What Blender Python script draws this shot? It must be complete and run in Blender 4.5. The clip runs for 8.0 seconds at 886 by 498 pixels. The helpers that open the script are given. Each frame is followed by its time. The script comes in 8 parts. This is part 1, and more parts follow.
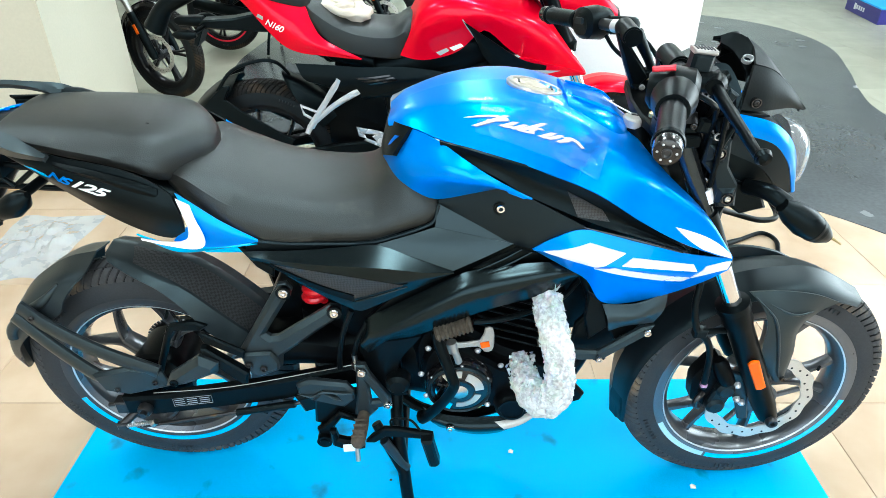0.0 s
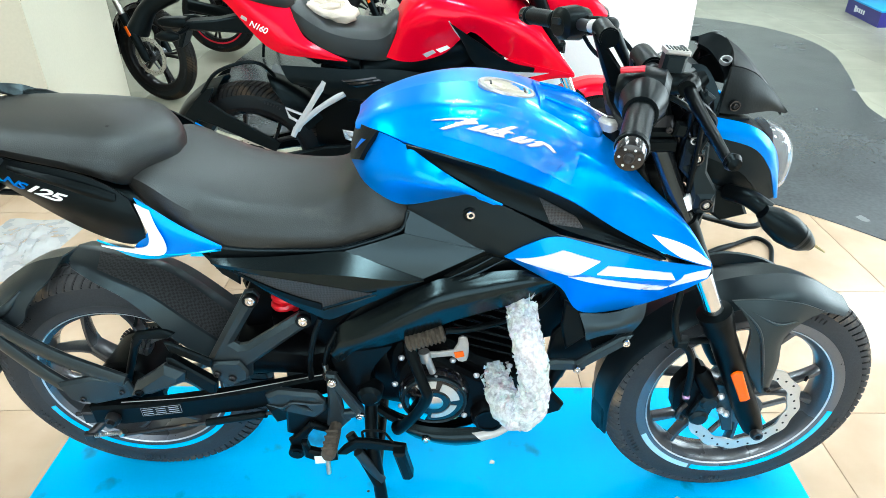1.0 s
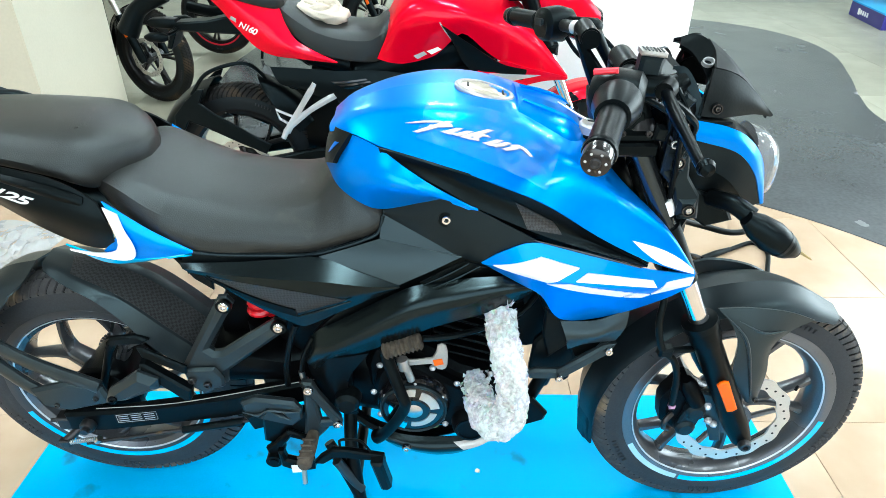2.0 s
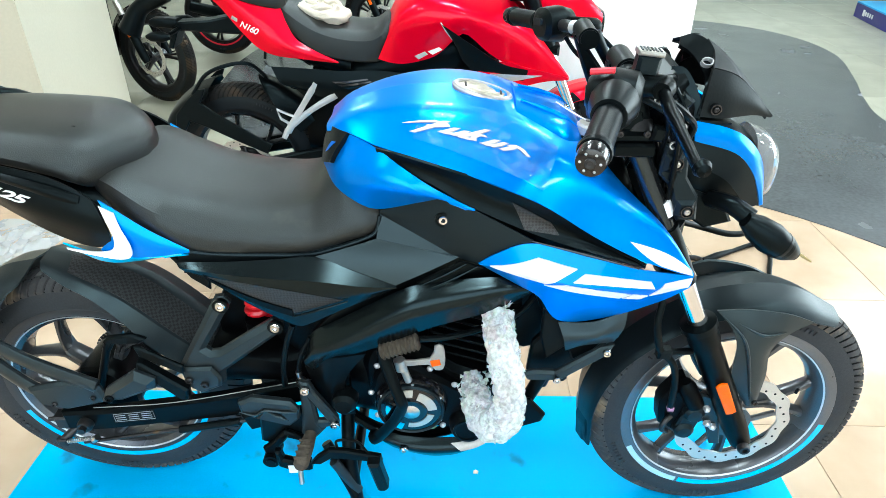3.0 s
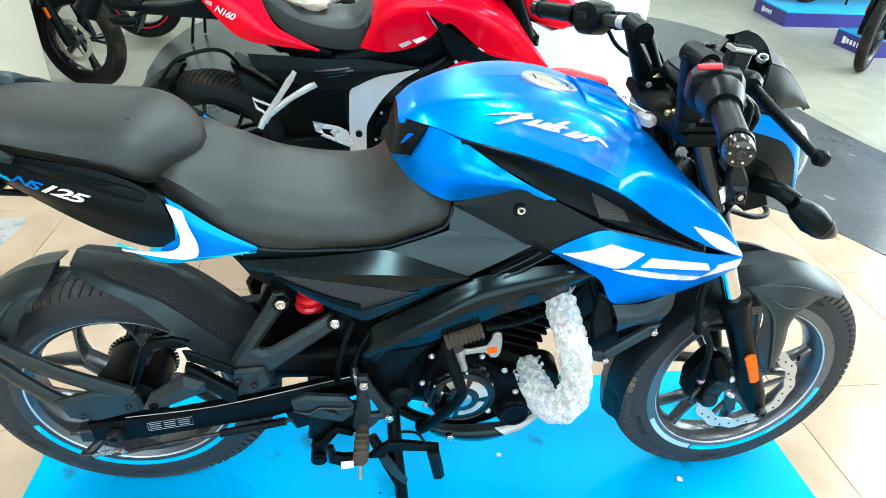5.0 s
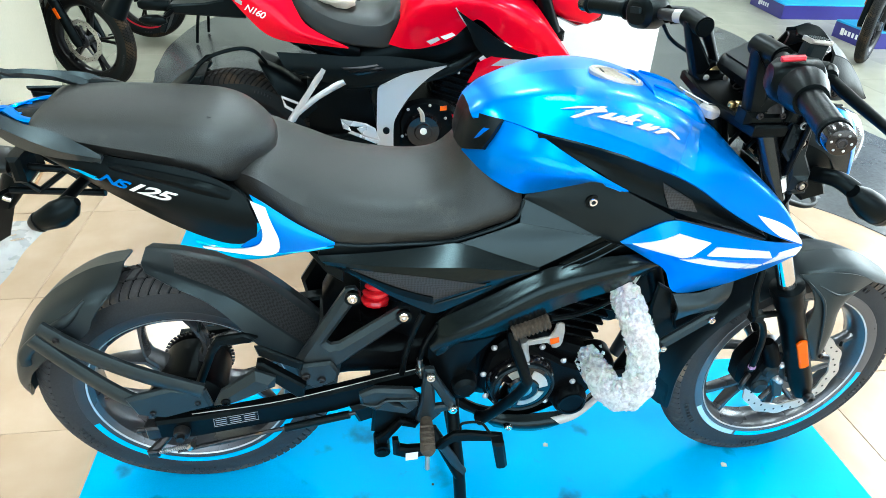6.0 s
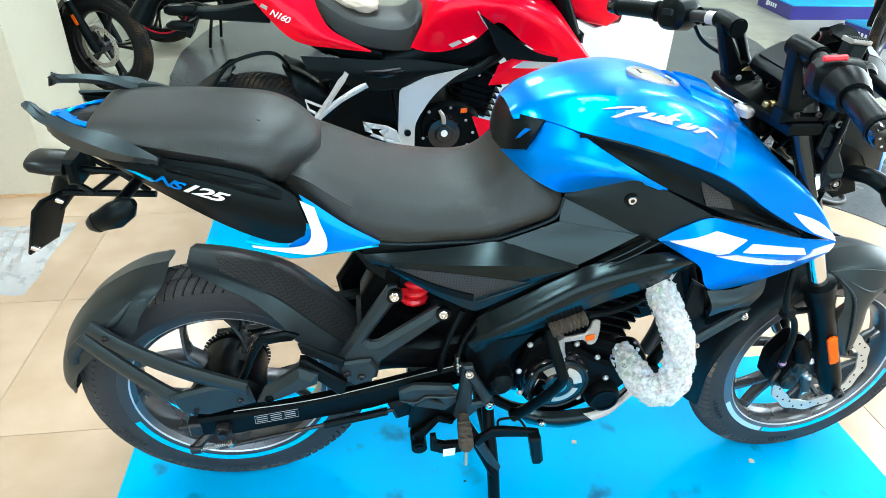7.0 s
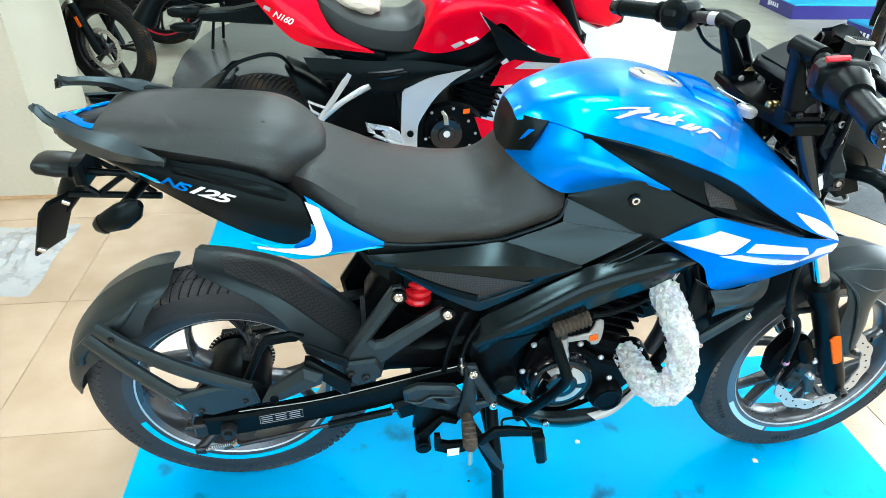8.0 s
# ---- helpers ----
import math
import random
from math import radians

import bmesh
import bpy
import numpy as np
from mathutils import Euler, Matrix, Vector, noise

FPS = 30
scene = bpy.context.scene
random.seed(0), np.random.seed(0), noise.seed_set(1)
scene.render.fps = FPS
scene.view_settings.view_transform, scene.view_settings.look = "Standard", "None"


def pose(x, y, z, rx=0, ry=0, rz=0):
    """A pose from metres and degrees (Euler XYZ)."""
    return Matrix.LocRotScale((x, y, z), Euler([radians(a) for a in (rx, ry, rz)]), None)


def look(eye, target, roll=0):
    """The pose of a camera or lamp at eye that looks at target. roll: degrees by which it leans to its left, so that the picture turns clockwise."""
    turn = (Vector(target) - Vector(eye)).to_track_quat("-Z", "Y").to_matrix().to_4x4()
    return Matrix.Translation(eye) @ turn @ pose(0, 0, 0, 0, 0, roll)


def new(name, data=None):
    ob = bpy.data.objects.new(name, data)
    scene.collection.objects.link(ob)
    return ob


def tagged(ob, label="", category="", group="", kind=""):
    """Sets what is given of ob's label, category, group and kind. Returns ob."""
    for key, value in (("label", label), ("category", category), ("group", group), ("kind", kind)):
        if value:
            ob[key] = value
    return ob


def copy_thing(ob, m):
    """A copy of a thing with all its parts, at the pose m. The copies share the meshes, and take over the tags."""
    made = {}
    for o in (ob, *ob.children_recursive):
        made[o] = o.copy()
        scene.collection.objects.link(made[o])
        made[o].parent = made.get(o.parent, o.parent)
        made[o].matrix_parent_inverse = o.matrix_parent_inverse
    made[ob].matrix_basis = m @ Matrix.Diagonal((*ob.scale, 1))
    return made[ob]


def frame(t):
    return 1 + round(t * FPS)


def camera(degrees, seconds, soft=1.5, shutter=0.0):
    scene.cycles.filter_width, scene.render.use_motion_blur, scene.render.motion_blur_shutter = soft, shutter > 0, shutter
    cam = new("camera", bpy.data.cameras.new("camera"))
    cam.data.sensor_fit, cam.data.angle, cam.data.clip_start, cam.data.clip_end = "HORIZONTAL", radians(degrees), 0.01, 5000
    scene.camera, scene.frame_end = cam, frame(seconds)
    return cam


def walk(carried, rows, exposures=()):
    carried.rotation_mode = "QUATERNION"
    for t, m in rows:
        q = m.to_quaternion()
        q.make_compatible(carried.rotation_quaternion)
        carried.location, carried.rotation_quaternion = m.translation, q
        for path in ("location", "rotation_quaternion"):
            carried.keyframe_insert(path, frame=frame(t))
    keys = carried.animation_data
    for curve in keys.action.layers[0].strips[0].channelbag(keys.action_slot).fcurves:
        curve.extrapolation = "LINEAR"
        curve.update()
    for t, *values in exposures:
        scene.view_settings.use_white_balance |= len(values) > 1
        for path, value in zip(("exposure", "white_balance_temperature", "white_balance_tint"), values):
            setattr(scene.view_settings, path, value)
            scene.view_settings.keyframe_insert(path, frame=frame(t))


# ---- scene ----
cam = camera(69.8, 8.0, soft=0.5)
METRES, EYE, TILT, LEAN, TURN = 0.636, 1.313, -31.0, 0.0, 0.0
ROWS = [
    (0.0, 0.0, 0.0, 0.0, -0.0, 0.0, 0.0),
    (0.5, 0.0334, 0.023, 0.0019, 0.08, 0.13, -0.04),
    (1.0, 0.0889, 0.0574, 0.0122, 0.22, 0.24, -0.13),
    (1.5, 0.1353, 0.0856, 0.0206, 0.38, 0.34, -0.22),
    (3.0, 0.1793, 0.1065, 0.0217, 0.89, 0.49, -0.62),
    (3.5, 0.1135, 0.1018, 0.0207, -0.29, 0.43, -0.64),
    (4.0, 0.0064, 0.1025, 0.0273, -2.77, 0.24, -0.39),
    (5.5, -0.3721, 0.1086, 0.0316, -8.2, -0.94, 1.78),
    (6.0, -0.4696, 0.1078, 0.027, -8.09, -0.97, 2.05),
    (6.5, -0.5418, 0.0964, 0.0233, -7.92, -0.83, 2.3),
    (7.0, -0.5763, 0.0872, 0.0196, -7.75, -0.7, 2.38),
    (7.5, -0.5888, 0.0818, 0.0191, -7.61, -0.66, 2.47),
    (8.0, -0.5836, 0.0806, 0.0202, -7.59, -0.65, 2.5),
]
walk(cam, [(t, pose(0, 0, EYE, TILT, LEAN, TURN) @ pose(METRES * x, METRES * y, METRES * z, 90 + pitch, roll, yaw)) for t, x, y, z, yaw, pitch, roll in ROWS],
     [(0.0, 0.47, 6150, 10), (8.0, 0.47, 6150, 10)])

# ---- world, room light and exposure ----
world = bpy.data.worlds.new("sky")
scene.world = world
world.use_nodes = True
wn = world.node_tree.nodes
sky = wn.new("ShaderNodeTexSky")
sky.sky_type = "NISHITA"
sky.sun_disc = False
sky.sun_elevation = radians(48)
sky.sun_rotation = radians(200)
wn["Background"].inputs["Strength"].default_value = 0.12
world.node_tree.links.new(sky.outputs["Color"], wn["Background"].inputs["Color"])


def area_lamp(name, m, sx, sy, watts, colour):
    d = bpy.data.lights.new(name, "AREA")
    d.shape, d.size, d.size_y, d.energy, d.color = "RECTANGLE", sx, sy, watts, colour
    ob = new(name, d)
    ob.matrix_world = m
    return ob


# daylight through the glazed shopfront behind the camera and the glazed side
area_lamp("shopfront_daylight", look((0.3, -3.3, 1.75), (0.3, 2.0, 0.6)), 6.4, 2.5, 105, (0.86, 0.98, 0.97))
area_lamp("side_daylight", look((6.8, 3.6, 1.75), (0.0, 2.6, 0.5)), 5.0, 2.5, 300, (0.86, 0.98, 0.97))

# ---- materials ----


def node_mat(name):
    m = bpy.data.materials.new(name)
    m.use_nodes = True
    nt = m.node_tree
    return m, nt, nt.nodes["Principled BSDF"]


def material(name, colour, rough=0.5, metal=0.0, coat=0.0, grain=120.0, bump=0.0, vary=0.12, stain=3.0, bump_dist=0.002,
             rough_vary=0.1, clear=0.0, spec=0.35, wear=None, alpha=1.0, tint=(1, 1, 1)):
    """A surface with fine grain, larger stains, a bump and uneven gloss."""
    m, nt, p = node_mat(name)
    n, l = nt.nodes, nt.links
    tc = n.new("ShaderNodeTexCoord")
    fine, large = n.new("ShaderNodeTexNoise"), n.new("ShaderNodeTexNoise")
    fine.inputs["Scale"].default_value, large.inputs["Scale"].default_value = grain, stain
    fine.inputs["Detail"].default_value, large.inputs["Detail"].default_value = 4, 5
    for t in (fine, large):
        l.new(tc.outputs["Object"], t.inputs["Vector"])
    add = n.new("ShaderNodeMath")
    add.operation = "ADD"
    l.new(fine.outputs["Fac"], add.inputs[0])
    l.new(large.outputs["Fac"], add.inputs[1])
    span = n.new("ShaderNodeMapRange")
    span.inputs["From Min"].default_value, span.inputs["From Max"].default_value = 0.6, 1.4
    span.inputs["To Min"].default_value, span.inputs["To Max"].default_value = 1 - vary, 1 + vary
    l.new(add.outputs[0], span.inputs["Value"])
    mul = n.new("ShaderNodeVectorMath")
    mul.operation = "SCALE"
    mul.inputs[0].default_value = colour
    l.new(span.outputs[0], mul.inputs["Scale"])
    out = mul.outputs[0]
    if wear:
        spot = n.new("ShaderNodeTexNoise")
        spot.inputs["Scale"].default_value, spot.inputs["Detail"].default_value = wear[1], 6
        l.new(tc.outputs["Object"], spot.inputs["Vector"])
        ramp = n.new("ShaderNodeMapRange")
        ramp.inputs["From Min"].default_value, ramp.inputs["From Max"].default_value = wear[2], wear[2] + 0.12
        l.new(spot.outputs["Fac"], ramp.inputs["Value"])
        mix = n.new("ShaderNodeMix")
        mix.data_type = "RGBA"
        mix.inputs["B"].default_value = (*wear[0], 1)
        l.new(ramp.outputs[0], mix.inputs["Factor"])
        l.new(out, mix.inputs["A"])
        out = mix.outputs["Result"]
    l.new(out, p.inputs["Base Color"])
    rr = n.new("ShaderNodeMapRange")
    rr.inputs["To Min"].default_value = max(0.02, rough - rough_vary)
    rr.inputs["To Max"].default_value = min(1.0, rough + rough_vary)
    l.new(large.outputs["Fac"], rr.inputs["Value"])
    l.new(rr.outputs[0], p.inputs["Roughness"])
    p.inputs["Metallic"].default_value = metal
    p.inputs["Coat Weight"].default_value, p.inputs["Coat Roughness"].default_value = coat, 0.04
    p.inputs["Transmission Weight"].default_value, p.inputs["Alpha"].default_value = clear, alpha
    p.inputs["Specular IOR Level"].default_value, p.inputs["Specular Tint"].default_value = spec, (*tint, 1)
    if bump:
        b = n.new("ShaderNodeBump")
        b.inputs["Strength"].default_value, b.inputs["Distance"].default_value = bump, bump_dist
        l.new(fine.outputs["Fac"], b.inputs["Height"])
        l.new(b.outputs[0], p.inputs["Normal"])
    return m


def tile_material(name, dark, light):
    """Polished floor tile: cloudy veins, each tile a little different."""
    m, nt, p = node_mat(name)
    n, l = nt.nodes, nt.links
    tc, info = n.new("ShaderNodeTexCoord"), n.new("ShaderNodeObjectInfo")
    shift = n.new("ShaderNodeVectorMath")
    shift.operation = "MULTIPLY_ADD"
    shift.inputs[1].default_value = (1, 1, 1)
    l.new(tc.outputs["Object"], shift.inputs[0])
    l.new(info.outputs["Random"], shift.inputs[2])
    cloud = n.new("ShaderNodeTexNoise")
    cloud.inputs["Scale"].default_value, cloud.inputs["Detail"].default_value = 4.5, 8
    speck = n.new("ShaderNodeTexNoise")
    speck.inputs["Scale"].default_value = 90
    l.new(shift.outputs[0], cloud.inputs["Vector"])
    l.new(shift.outputs[0], speck.inputs["Vector"])
    ramp = n.new("ShaderNodeValToRGB")
    ramp.color_ramp.elements[0].position, ramp.color_ramp.elements[1].position = 0.3, 0.72
    ramp.color_ramp.elements[0].color, ramp.color_ramp.elements[1].color = (*dark, 1), (*light, 1)
    l.new(cloud.outputs["Fac"], ramp.inputs["Fac"])
    tone = n.new("ShaderNodeMapRange")
    tone.inputs["To Min"].default_value, tone.inputs["To Max"].default_value = 0.94, 1.04
    l.new(info.outputs["Random"], tone.inputs["Value"])
    mul = n.new("ShaderNodeVectorMath")
    mul.operation = "SCALE"
    l.new(ramp.outputs["Color"], mul.inputs[0])
    l.new(tone.outputs[0], mul.inputs["Scale"])
    l.new(mul.outputs[0], p.inputs["Base Color"])
    rr = n.new("ShaderNodeMapRange")
    rr.inputs["To Min"].default_value, rr.inputs["To Max"].default_value = 0.19, 0.26
    l.new(speck.outputs["Fac"], rr.inputs["Value"])
    l.new(rr.outputs[0], p.inputs["Roughness"])
    return m


def glow(name, colour, strength):
    m, nt, p = node_mat(name)
    p.inputs["Base Color"].default_value = (*colour, 1)
    p.inputs["Emission Color"].default_value, p.inputs["Emission Strength"].default_value = (*colour, 1), strength
    return m


def mesh_weave(name, colour, scale=260.0):
    """Moulded plastic with a fine diamond relief."""
    m, nt, p = node_mat(name)
    n, l = nt.nodes, nt.links
    tc = n.new("ShaderNodeTexCoord")
    rot = n.new("ShaderNodeMapping")
    rot.inputs["Rotation"].default_value = (0, radians(45), 0)
    chk = n.new("ShaderNodeTexChecker")
    chk.inputs["Scale"].default_value = scale
    chk.inputs["Color1"].default_value, chk.inputs["Color2"].default_value = (*colour, 1), (*[c * 0.35 for c in colour], 1)
    l.new(tc.outputs["Object"], rot.inputs["Vector"])
    l.new(rot.outputs[0], chk.inputs["Vector"])
    l.new(chk.outputs["Color"], p.inputs["Base Color"])
    b = n.new("ShaderNodeBump")
    b.inputs["Strength"].default_value, b.inputs["Distance"].default_value = 0.8, 0.002
    l.new(chk.outputs["Fac"], b.inputs["Height"])
    l.new(b.outputs[0], p.inputs["Normal"])
    p.inputs["Roughness"].default_value = 0.5
    return m


TILE = tile_material("beige_tile", (0.46, 0.325, 0.215), (0.555, 0.42, 0.305))
# far tiles: the paler colour stands in for the floor's grazing reflection
TILE_SHEEN = tile_material("beige_tile_pale_sheen", (0.325, 0.315, 0.25), (0.378, 0.368, 0.295))
GROUT = material("tile_joint", (0.46, 0.35, 0.25), 0.85, grain=200, bump=0.3)
MAT_BLUE = material("blue_mat", (0.0, 0.45, 0.88), 0.5, spec=0.12, grain=300, bump=0.1, vary=0.08, stain=2.0, wear=((0.012, 0.16, 0.33), 8.0, 0.60))
CARPET = material("grey_floor_paint", (0.075, 0.083, 0.088), 0.24, spec=0.55, grain=60, vary=0.28, stain=2.2, bump=0.06)
WALL = material("cream_wall_paint", (0.55, 0.51, 0.405), 0.7, grain=90, bump=0.12, vary=0.05, stain=1.5)
SKIRT = material("wall_foot_stain", (0.55, 0.34, 0.18), 0.7, grain=40, vary=0.2)
WHITE = material("white_laminate", (0.90, 0.90, 0.88), 0.4, vary=0.03, stain=1.0)
CEIL = material("grey_ceiling_paint", (0.34, 0.34, 0.34), 0.8, grain=60, bump=0.1, vary=0.04)
NAVY = material("navy_board", (0.035, 0.03, 0.22), 0.4, vary=0.1)
CYAN = material("cyan_board", (0.02, 0.36, 0.72), 0.4, vary=0.08)
ALU = material("aluminium_section", (0.6, 0.6, 0.6), 0.35, metal=1.0)
BLUE = material("metallic_blue_paint", (0.0, 0.25, 0.90), 0.30, metal=0.62, spec=0.03, coat=0.24, grain=900, vary=0.07, stain=1.0, rough_vary=0.03)
BLUE_D = material("metallic_deep_blue_paint", (0.0, 0.20, 0.86), 0.30, metal=0.62, spec=0.05, coat=0.30, grain=900, vary=0.07, rough_vary=0.03)
CYANP = material("light_blue_decal", (0.0, 0.50, 0.92), 0.2, coat=0.6, grain=500, vary=0.05, rough_vary=0.03)
RED = material("racing_red_paint", (0.95, 0.0, 0.022), 0.28, metal=0.45, spec=0.05, coat=0.30, grain=900, vary=0.06, stain=1.0, rough_vary=0.03)
STRIPE_LIT = material("rim_stripe_highlight", (0.42, 0.62, 0.74), 0.3, coat=0.4, vary=0.08)
WHITED = material("white_decal", (0.88, 0.89, 0.90), 0.3, coat=0.5, vary=0.03)
GREYD = material("grey_decal", (0.42, 0.43, 0.45), 0.35, vary=0.05)
BLACKP = material("matt_black_plastic", (0.0024, 0.0031, 0.0036), 0.33, spec=0.135, grain=700, bump=0.25, vary=0.25, stain=6.0, bump_dist=0.0006, rough_vary=0.08, tint=(0.62, 0.92, 1.0))
SATIN = material("satin_black_plastic", (0.0022, 0.0026, 0.0029), 0.34, spec=0.10, grain=500, bump=0.05, vary=0.2, stain=5.0, rough_vary=0.06, tint=(0.62, 0.92, 1.0))
GREYP = material("dark_grey_plastic", (0.0065, 0.0096, 0.012), 0.36, spec=0.26, grain=600, bump=0.25, vary=0.2, stain=6.0, bump_dist=0.0006, tint=(0.62, 0.92, 1.0))
PIANO = material("gloss_black_paint", (0.004, 0.004, 0.005), 0.2, coat=0.5, grain=400, vary=0.2, rough_vary=0.05)
MIDP = material("grained_black_plastic", (0.0165, 0.021, 0.0238), 0.36, spec=0.45, grain=700, bump=0.2, vary=0.2, stain=6.0, bump_dist=0.0006, tint=(0.62, 0.92, 1.0))
TREAD = material("dusty_tread_rubber", (0.04, 0.041, 0.043), 0.75, grain=200, bump=0.3, vary=0.3, stain=8.0, wear=((0.17, 0.125, 0.08), 11.0, 0.57))
TREADK = material("brown_dusted_tread", (0.012, 0.0115, 0.011), 0.75, spec=0.2, grain=200, bump=0.3, vary=0.3, stain=8.0, wear=((0.050, 0.034, 0.020), 9.0, 0.52))
SHEEN = material("sheen_black_plastic", (0.002, 0.003, 0.0036), 0.21, spec=0.32, grain=600, bump=0.03, vary=0.2, stain=6.0, bump_dist=0.0006, rough_vary=0.05, tint=(0.62, 0.92, 1.0))
ENGB = material("black_engine_casting", (0.0024, 0.0024, 0.0028), 0.34, metal=0.0, spec=0.075, grain=350, bump=0.35, vary=0.3, bump_dist=0.0008, tint=(0.62, 0.92, 1.0))
SEATM = material("seat_vinyl", (0.0150, 0.0142, 0.0130), 0.44, spec=0.5, grain=650, bump=0.5, vary=0.14, stain=5.0, bump_dist=0.0008, wear=((0.060, 0.053, 0.042), 7.0, 0.66), tint=(0.78, 0.95, 1.0))
RUBBER = material("tyre_rubber", (0.030, 0.034, 0.038), 0.62, spec=0.25, grain=300, bump=0.2, vary=0.25, stain=9.0, wear=((0.042, 0.040, 0.036), 14.0, 0.62))
RIM = material("black_alloy_rim", (0.11, 0.116, 0.125), 0.28, metal=0.65, grain=300, vary=0.15)
RIMK = material("black_painted_rim", (0.006, 0.006, 0.007), 0.3, spec=0.3, grain=300, vary=0.15)
TYREK = material("clean_tyre_rubber", (0.012, 0.012, 0.013), 0.55, spec=0.2, grain=300, bump=0.2, vary=0.25, stain=9.0, tint=(0.62, 0.92, 1.0))
RIM_GLEAM = material("rim_edge_gleam", (0.60, 0.62, 0.64), 0.34, metal=0.5, grain=400, vary=0.08)
STEEL = material("bare_steel", (0.55, 0.54, 0.52), 0.3, metal=1.0, grain=400, vary=0.12)
CHROME = material("chrome", (0.78, 0.78, 0.78), 0.1, metal=1.0, vary=0.04)
SILVER = material("silver_paint", (0.60, 0.61, 0.63), 0.3, metal=0.5, coat=0.4, grain=700, vary=0.05)
DARKM = material("dark_metal", (0.05, 0.05, 0.052), 0.4, metal=0.8, grain=250, vary=0.2, wear=((0.16, 0.10, 0.05), 30.0, 0.66))
BRASS = material("zinc_plated_brass", (0.55, 0.42, 0.2), 0.35, metal=1.0)
REDSP = material("red_spring_paint", (0.75, 0.01, 0.02), 0.3, coat=0.4, grain=400)
REDP = material("red_switch_plastic", (0.75, 0.03, 0.05), 0.4)
ORANGE = material("orange_reflector", (0.92, 0.13, 0.0), 0.30, spec=0.2, grain=500, vary=0.15)
LENS = material("clear_lens", (0.75, 0.78, 0.8), 0.12, clear=0.75, vary=0.03)
VISOR = material("smoky_screen_plastic", (0.008, 0.008, 0.008), 0.42, spec=0.16, grain=300, vary=0.3, stain=14.0, bump=0.1, tint=(0.62, 0.92, 1.0))
SMOKE = material("smoked_lens", (0.012, 0.011, 0.011), 0.34, spec=0.25, tint=(0.62, 0.92, 1.0))
MUD = material("dusty_rubber", (0.062, 0.050, 0.038), 0.9, grain=140, bump=0.6, vary=0.35)
CLOTH = material("cream_cloth", (0.68, 0.60, 0.50), 0.9, grain=260, bump=0.7, vary=0.1, stain=8)
LILAC = material("lilac_film", (0.55, 0.30, 0.50), 0.4, grain=30, vary=0.3)
WEAVE = mesh_weave("diamond_grille", (0.030, 0.032, 0.035))
WEAVE2 = mesh_weave("carbon_pattern_plastic", (0.036, 0.040, 0.043), 190)
def bubble_material():
    """Clear bubble film: round cells, creases, part see-through."""
    m, nt, p = node_mat("bubble_film")
    n, l = nt.nodes, nt.links
    tc = n.new("ShaderNodeTexCoord")
    cell, crease = n.new("ShaderNodeTexVoronoi"), n.new("ShaderNodeTexNoise")
    cell.inputs["Scale"].default_value = 190
    crease.inputs["Scale"].default_value, crease.inputs["Detail"].default_value = 120, 4
    l.new(tc.outputs["Object"], cell.inputs["Vector"])
    l.new(tc.outputs["Object"], crease.inputs["Vector"])
    add = n.new("ShaderNodeMath")
    add.operation = "SUBTRACT"
    l.new(crease.outputs["Fac"], add.inputs[0])
    l.new(cell.outputs["Distance"], add.inputs[1])
    b = n.new("ShaderNodeBump")
    b.inputs["Strength"].default_value, b.inputs["Distance"].default_value = 0.7, 0.003
    l.new(add.outputs[0], b.inputs["Height"])
    veil = n.new("ShaderNodeMapRange")
    veil.inputs["From Min"].default_value, veil.inputs["From Max"].default_value = 0.36, 0.60
    veil.inputs["To Min"].default_value, veil.inputs["To Max"].default_value = 0.48, 0.74
    l.new(crease.outputs["Fac"], veil.inputs["Value"])
    l.new(veil.outputs[0], p.inputs["Alpha"])
    l.new(b.outputs[0], p.inputs["Normal"])
    p.inputs["Base Color"].default_value = (0.84, 0.86, 0.87, 1)
    p.inputs["Roughness"].default_value = 0.34
    p.inputs["Subsurface Weight"].default_value, p.inputs["Subsurface Scale"].default_value = 0.35, 0.012
    p.inputs["Transmission Weight"].default_value = 0.06
    p.inputs["IOR"].default_value = 1.2
    p.inputs["Coat Weight"].default_value, p.inputs["Coat Roughness"].default_value = 0.25, 0.2
    return m


BUBBLE = bubble_material()
FILM = material("thin_clear_film", (0.62, 0.74, 0.84), 0.28, clear=0.1, grain=14, bump=0.5, vary=0.15, stain=12.0, bump_dist=0.012, alpha=0.42)
BULB = glow("ceiling_panel_glow", (0.88, 0.99, 0.97), 36.0)
PEWTER = material("pale_plated_metal", (0.42, 0.41, 0.39), 0.34, metal=0.5, grain=300, vary=0.12, stain=30.0)
DISCM = material("ground_disc_steel", (0.60, 0.57, 0.52), 0.42, metal=0.55, grain=300, vary=0.08)
FORKT = material("polished_dark_fork_tube", (0.008, 0.009, 0.010), 0.14, spec=0.7, grain=300, vary=0.1, rough_vary=0.03, tint=(0.75, 0.95, 1.0))
RIMG = material("grey_rim_face", (0.145, 0.153, 0.165), 0.30, metal=0.6, grain=400, vary=0.14, stain=5.0)
RIMS = material("dark_grey_rim_face", (0.055, 0.06, 0.066), 0.34, metal=0.45, grain=400, vary=0.14, stain=5.0)
NORTHW = material("reflection_tint_wall_paint", (0.72, 0.77, 0.69), 0.6, grain=90, bump=0.1, vary=0.05, stain=1.5)
CAPM = material("brushed_cap_metal", (0.46, 0.41, 0.33), 0.36, metal=0.5, grain=160, vary=0.12, stain=25.0)

# ---- mesh tools ----
V3 = Vector


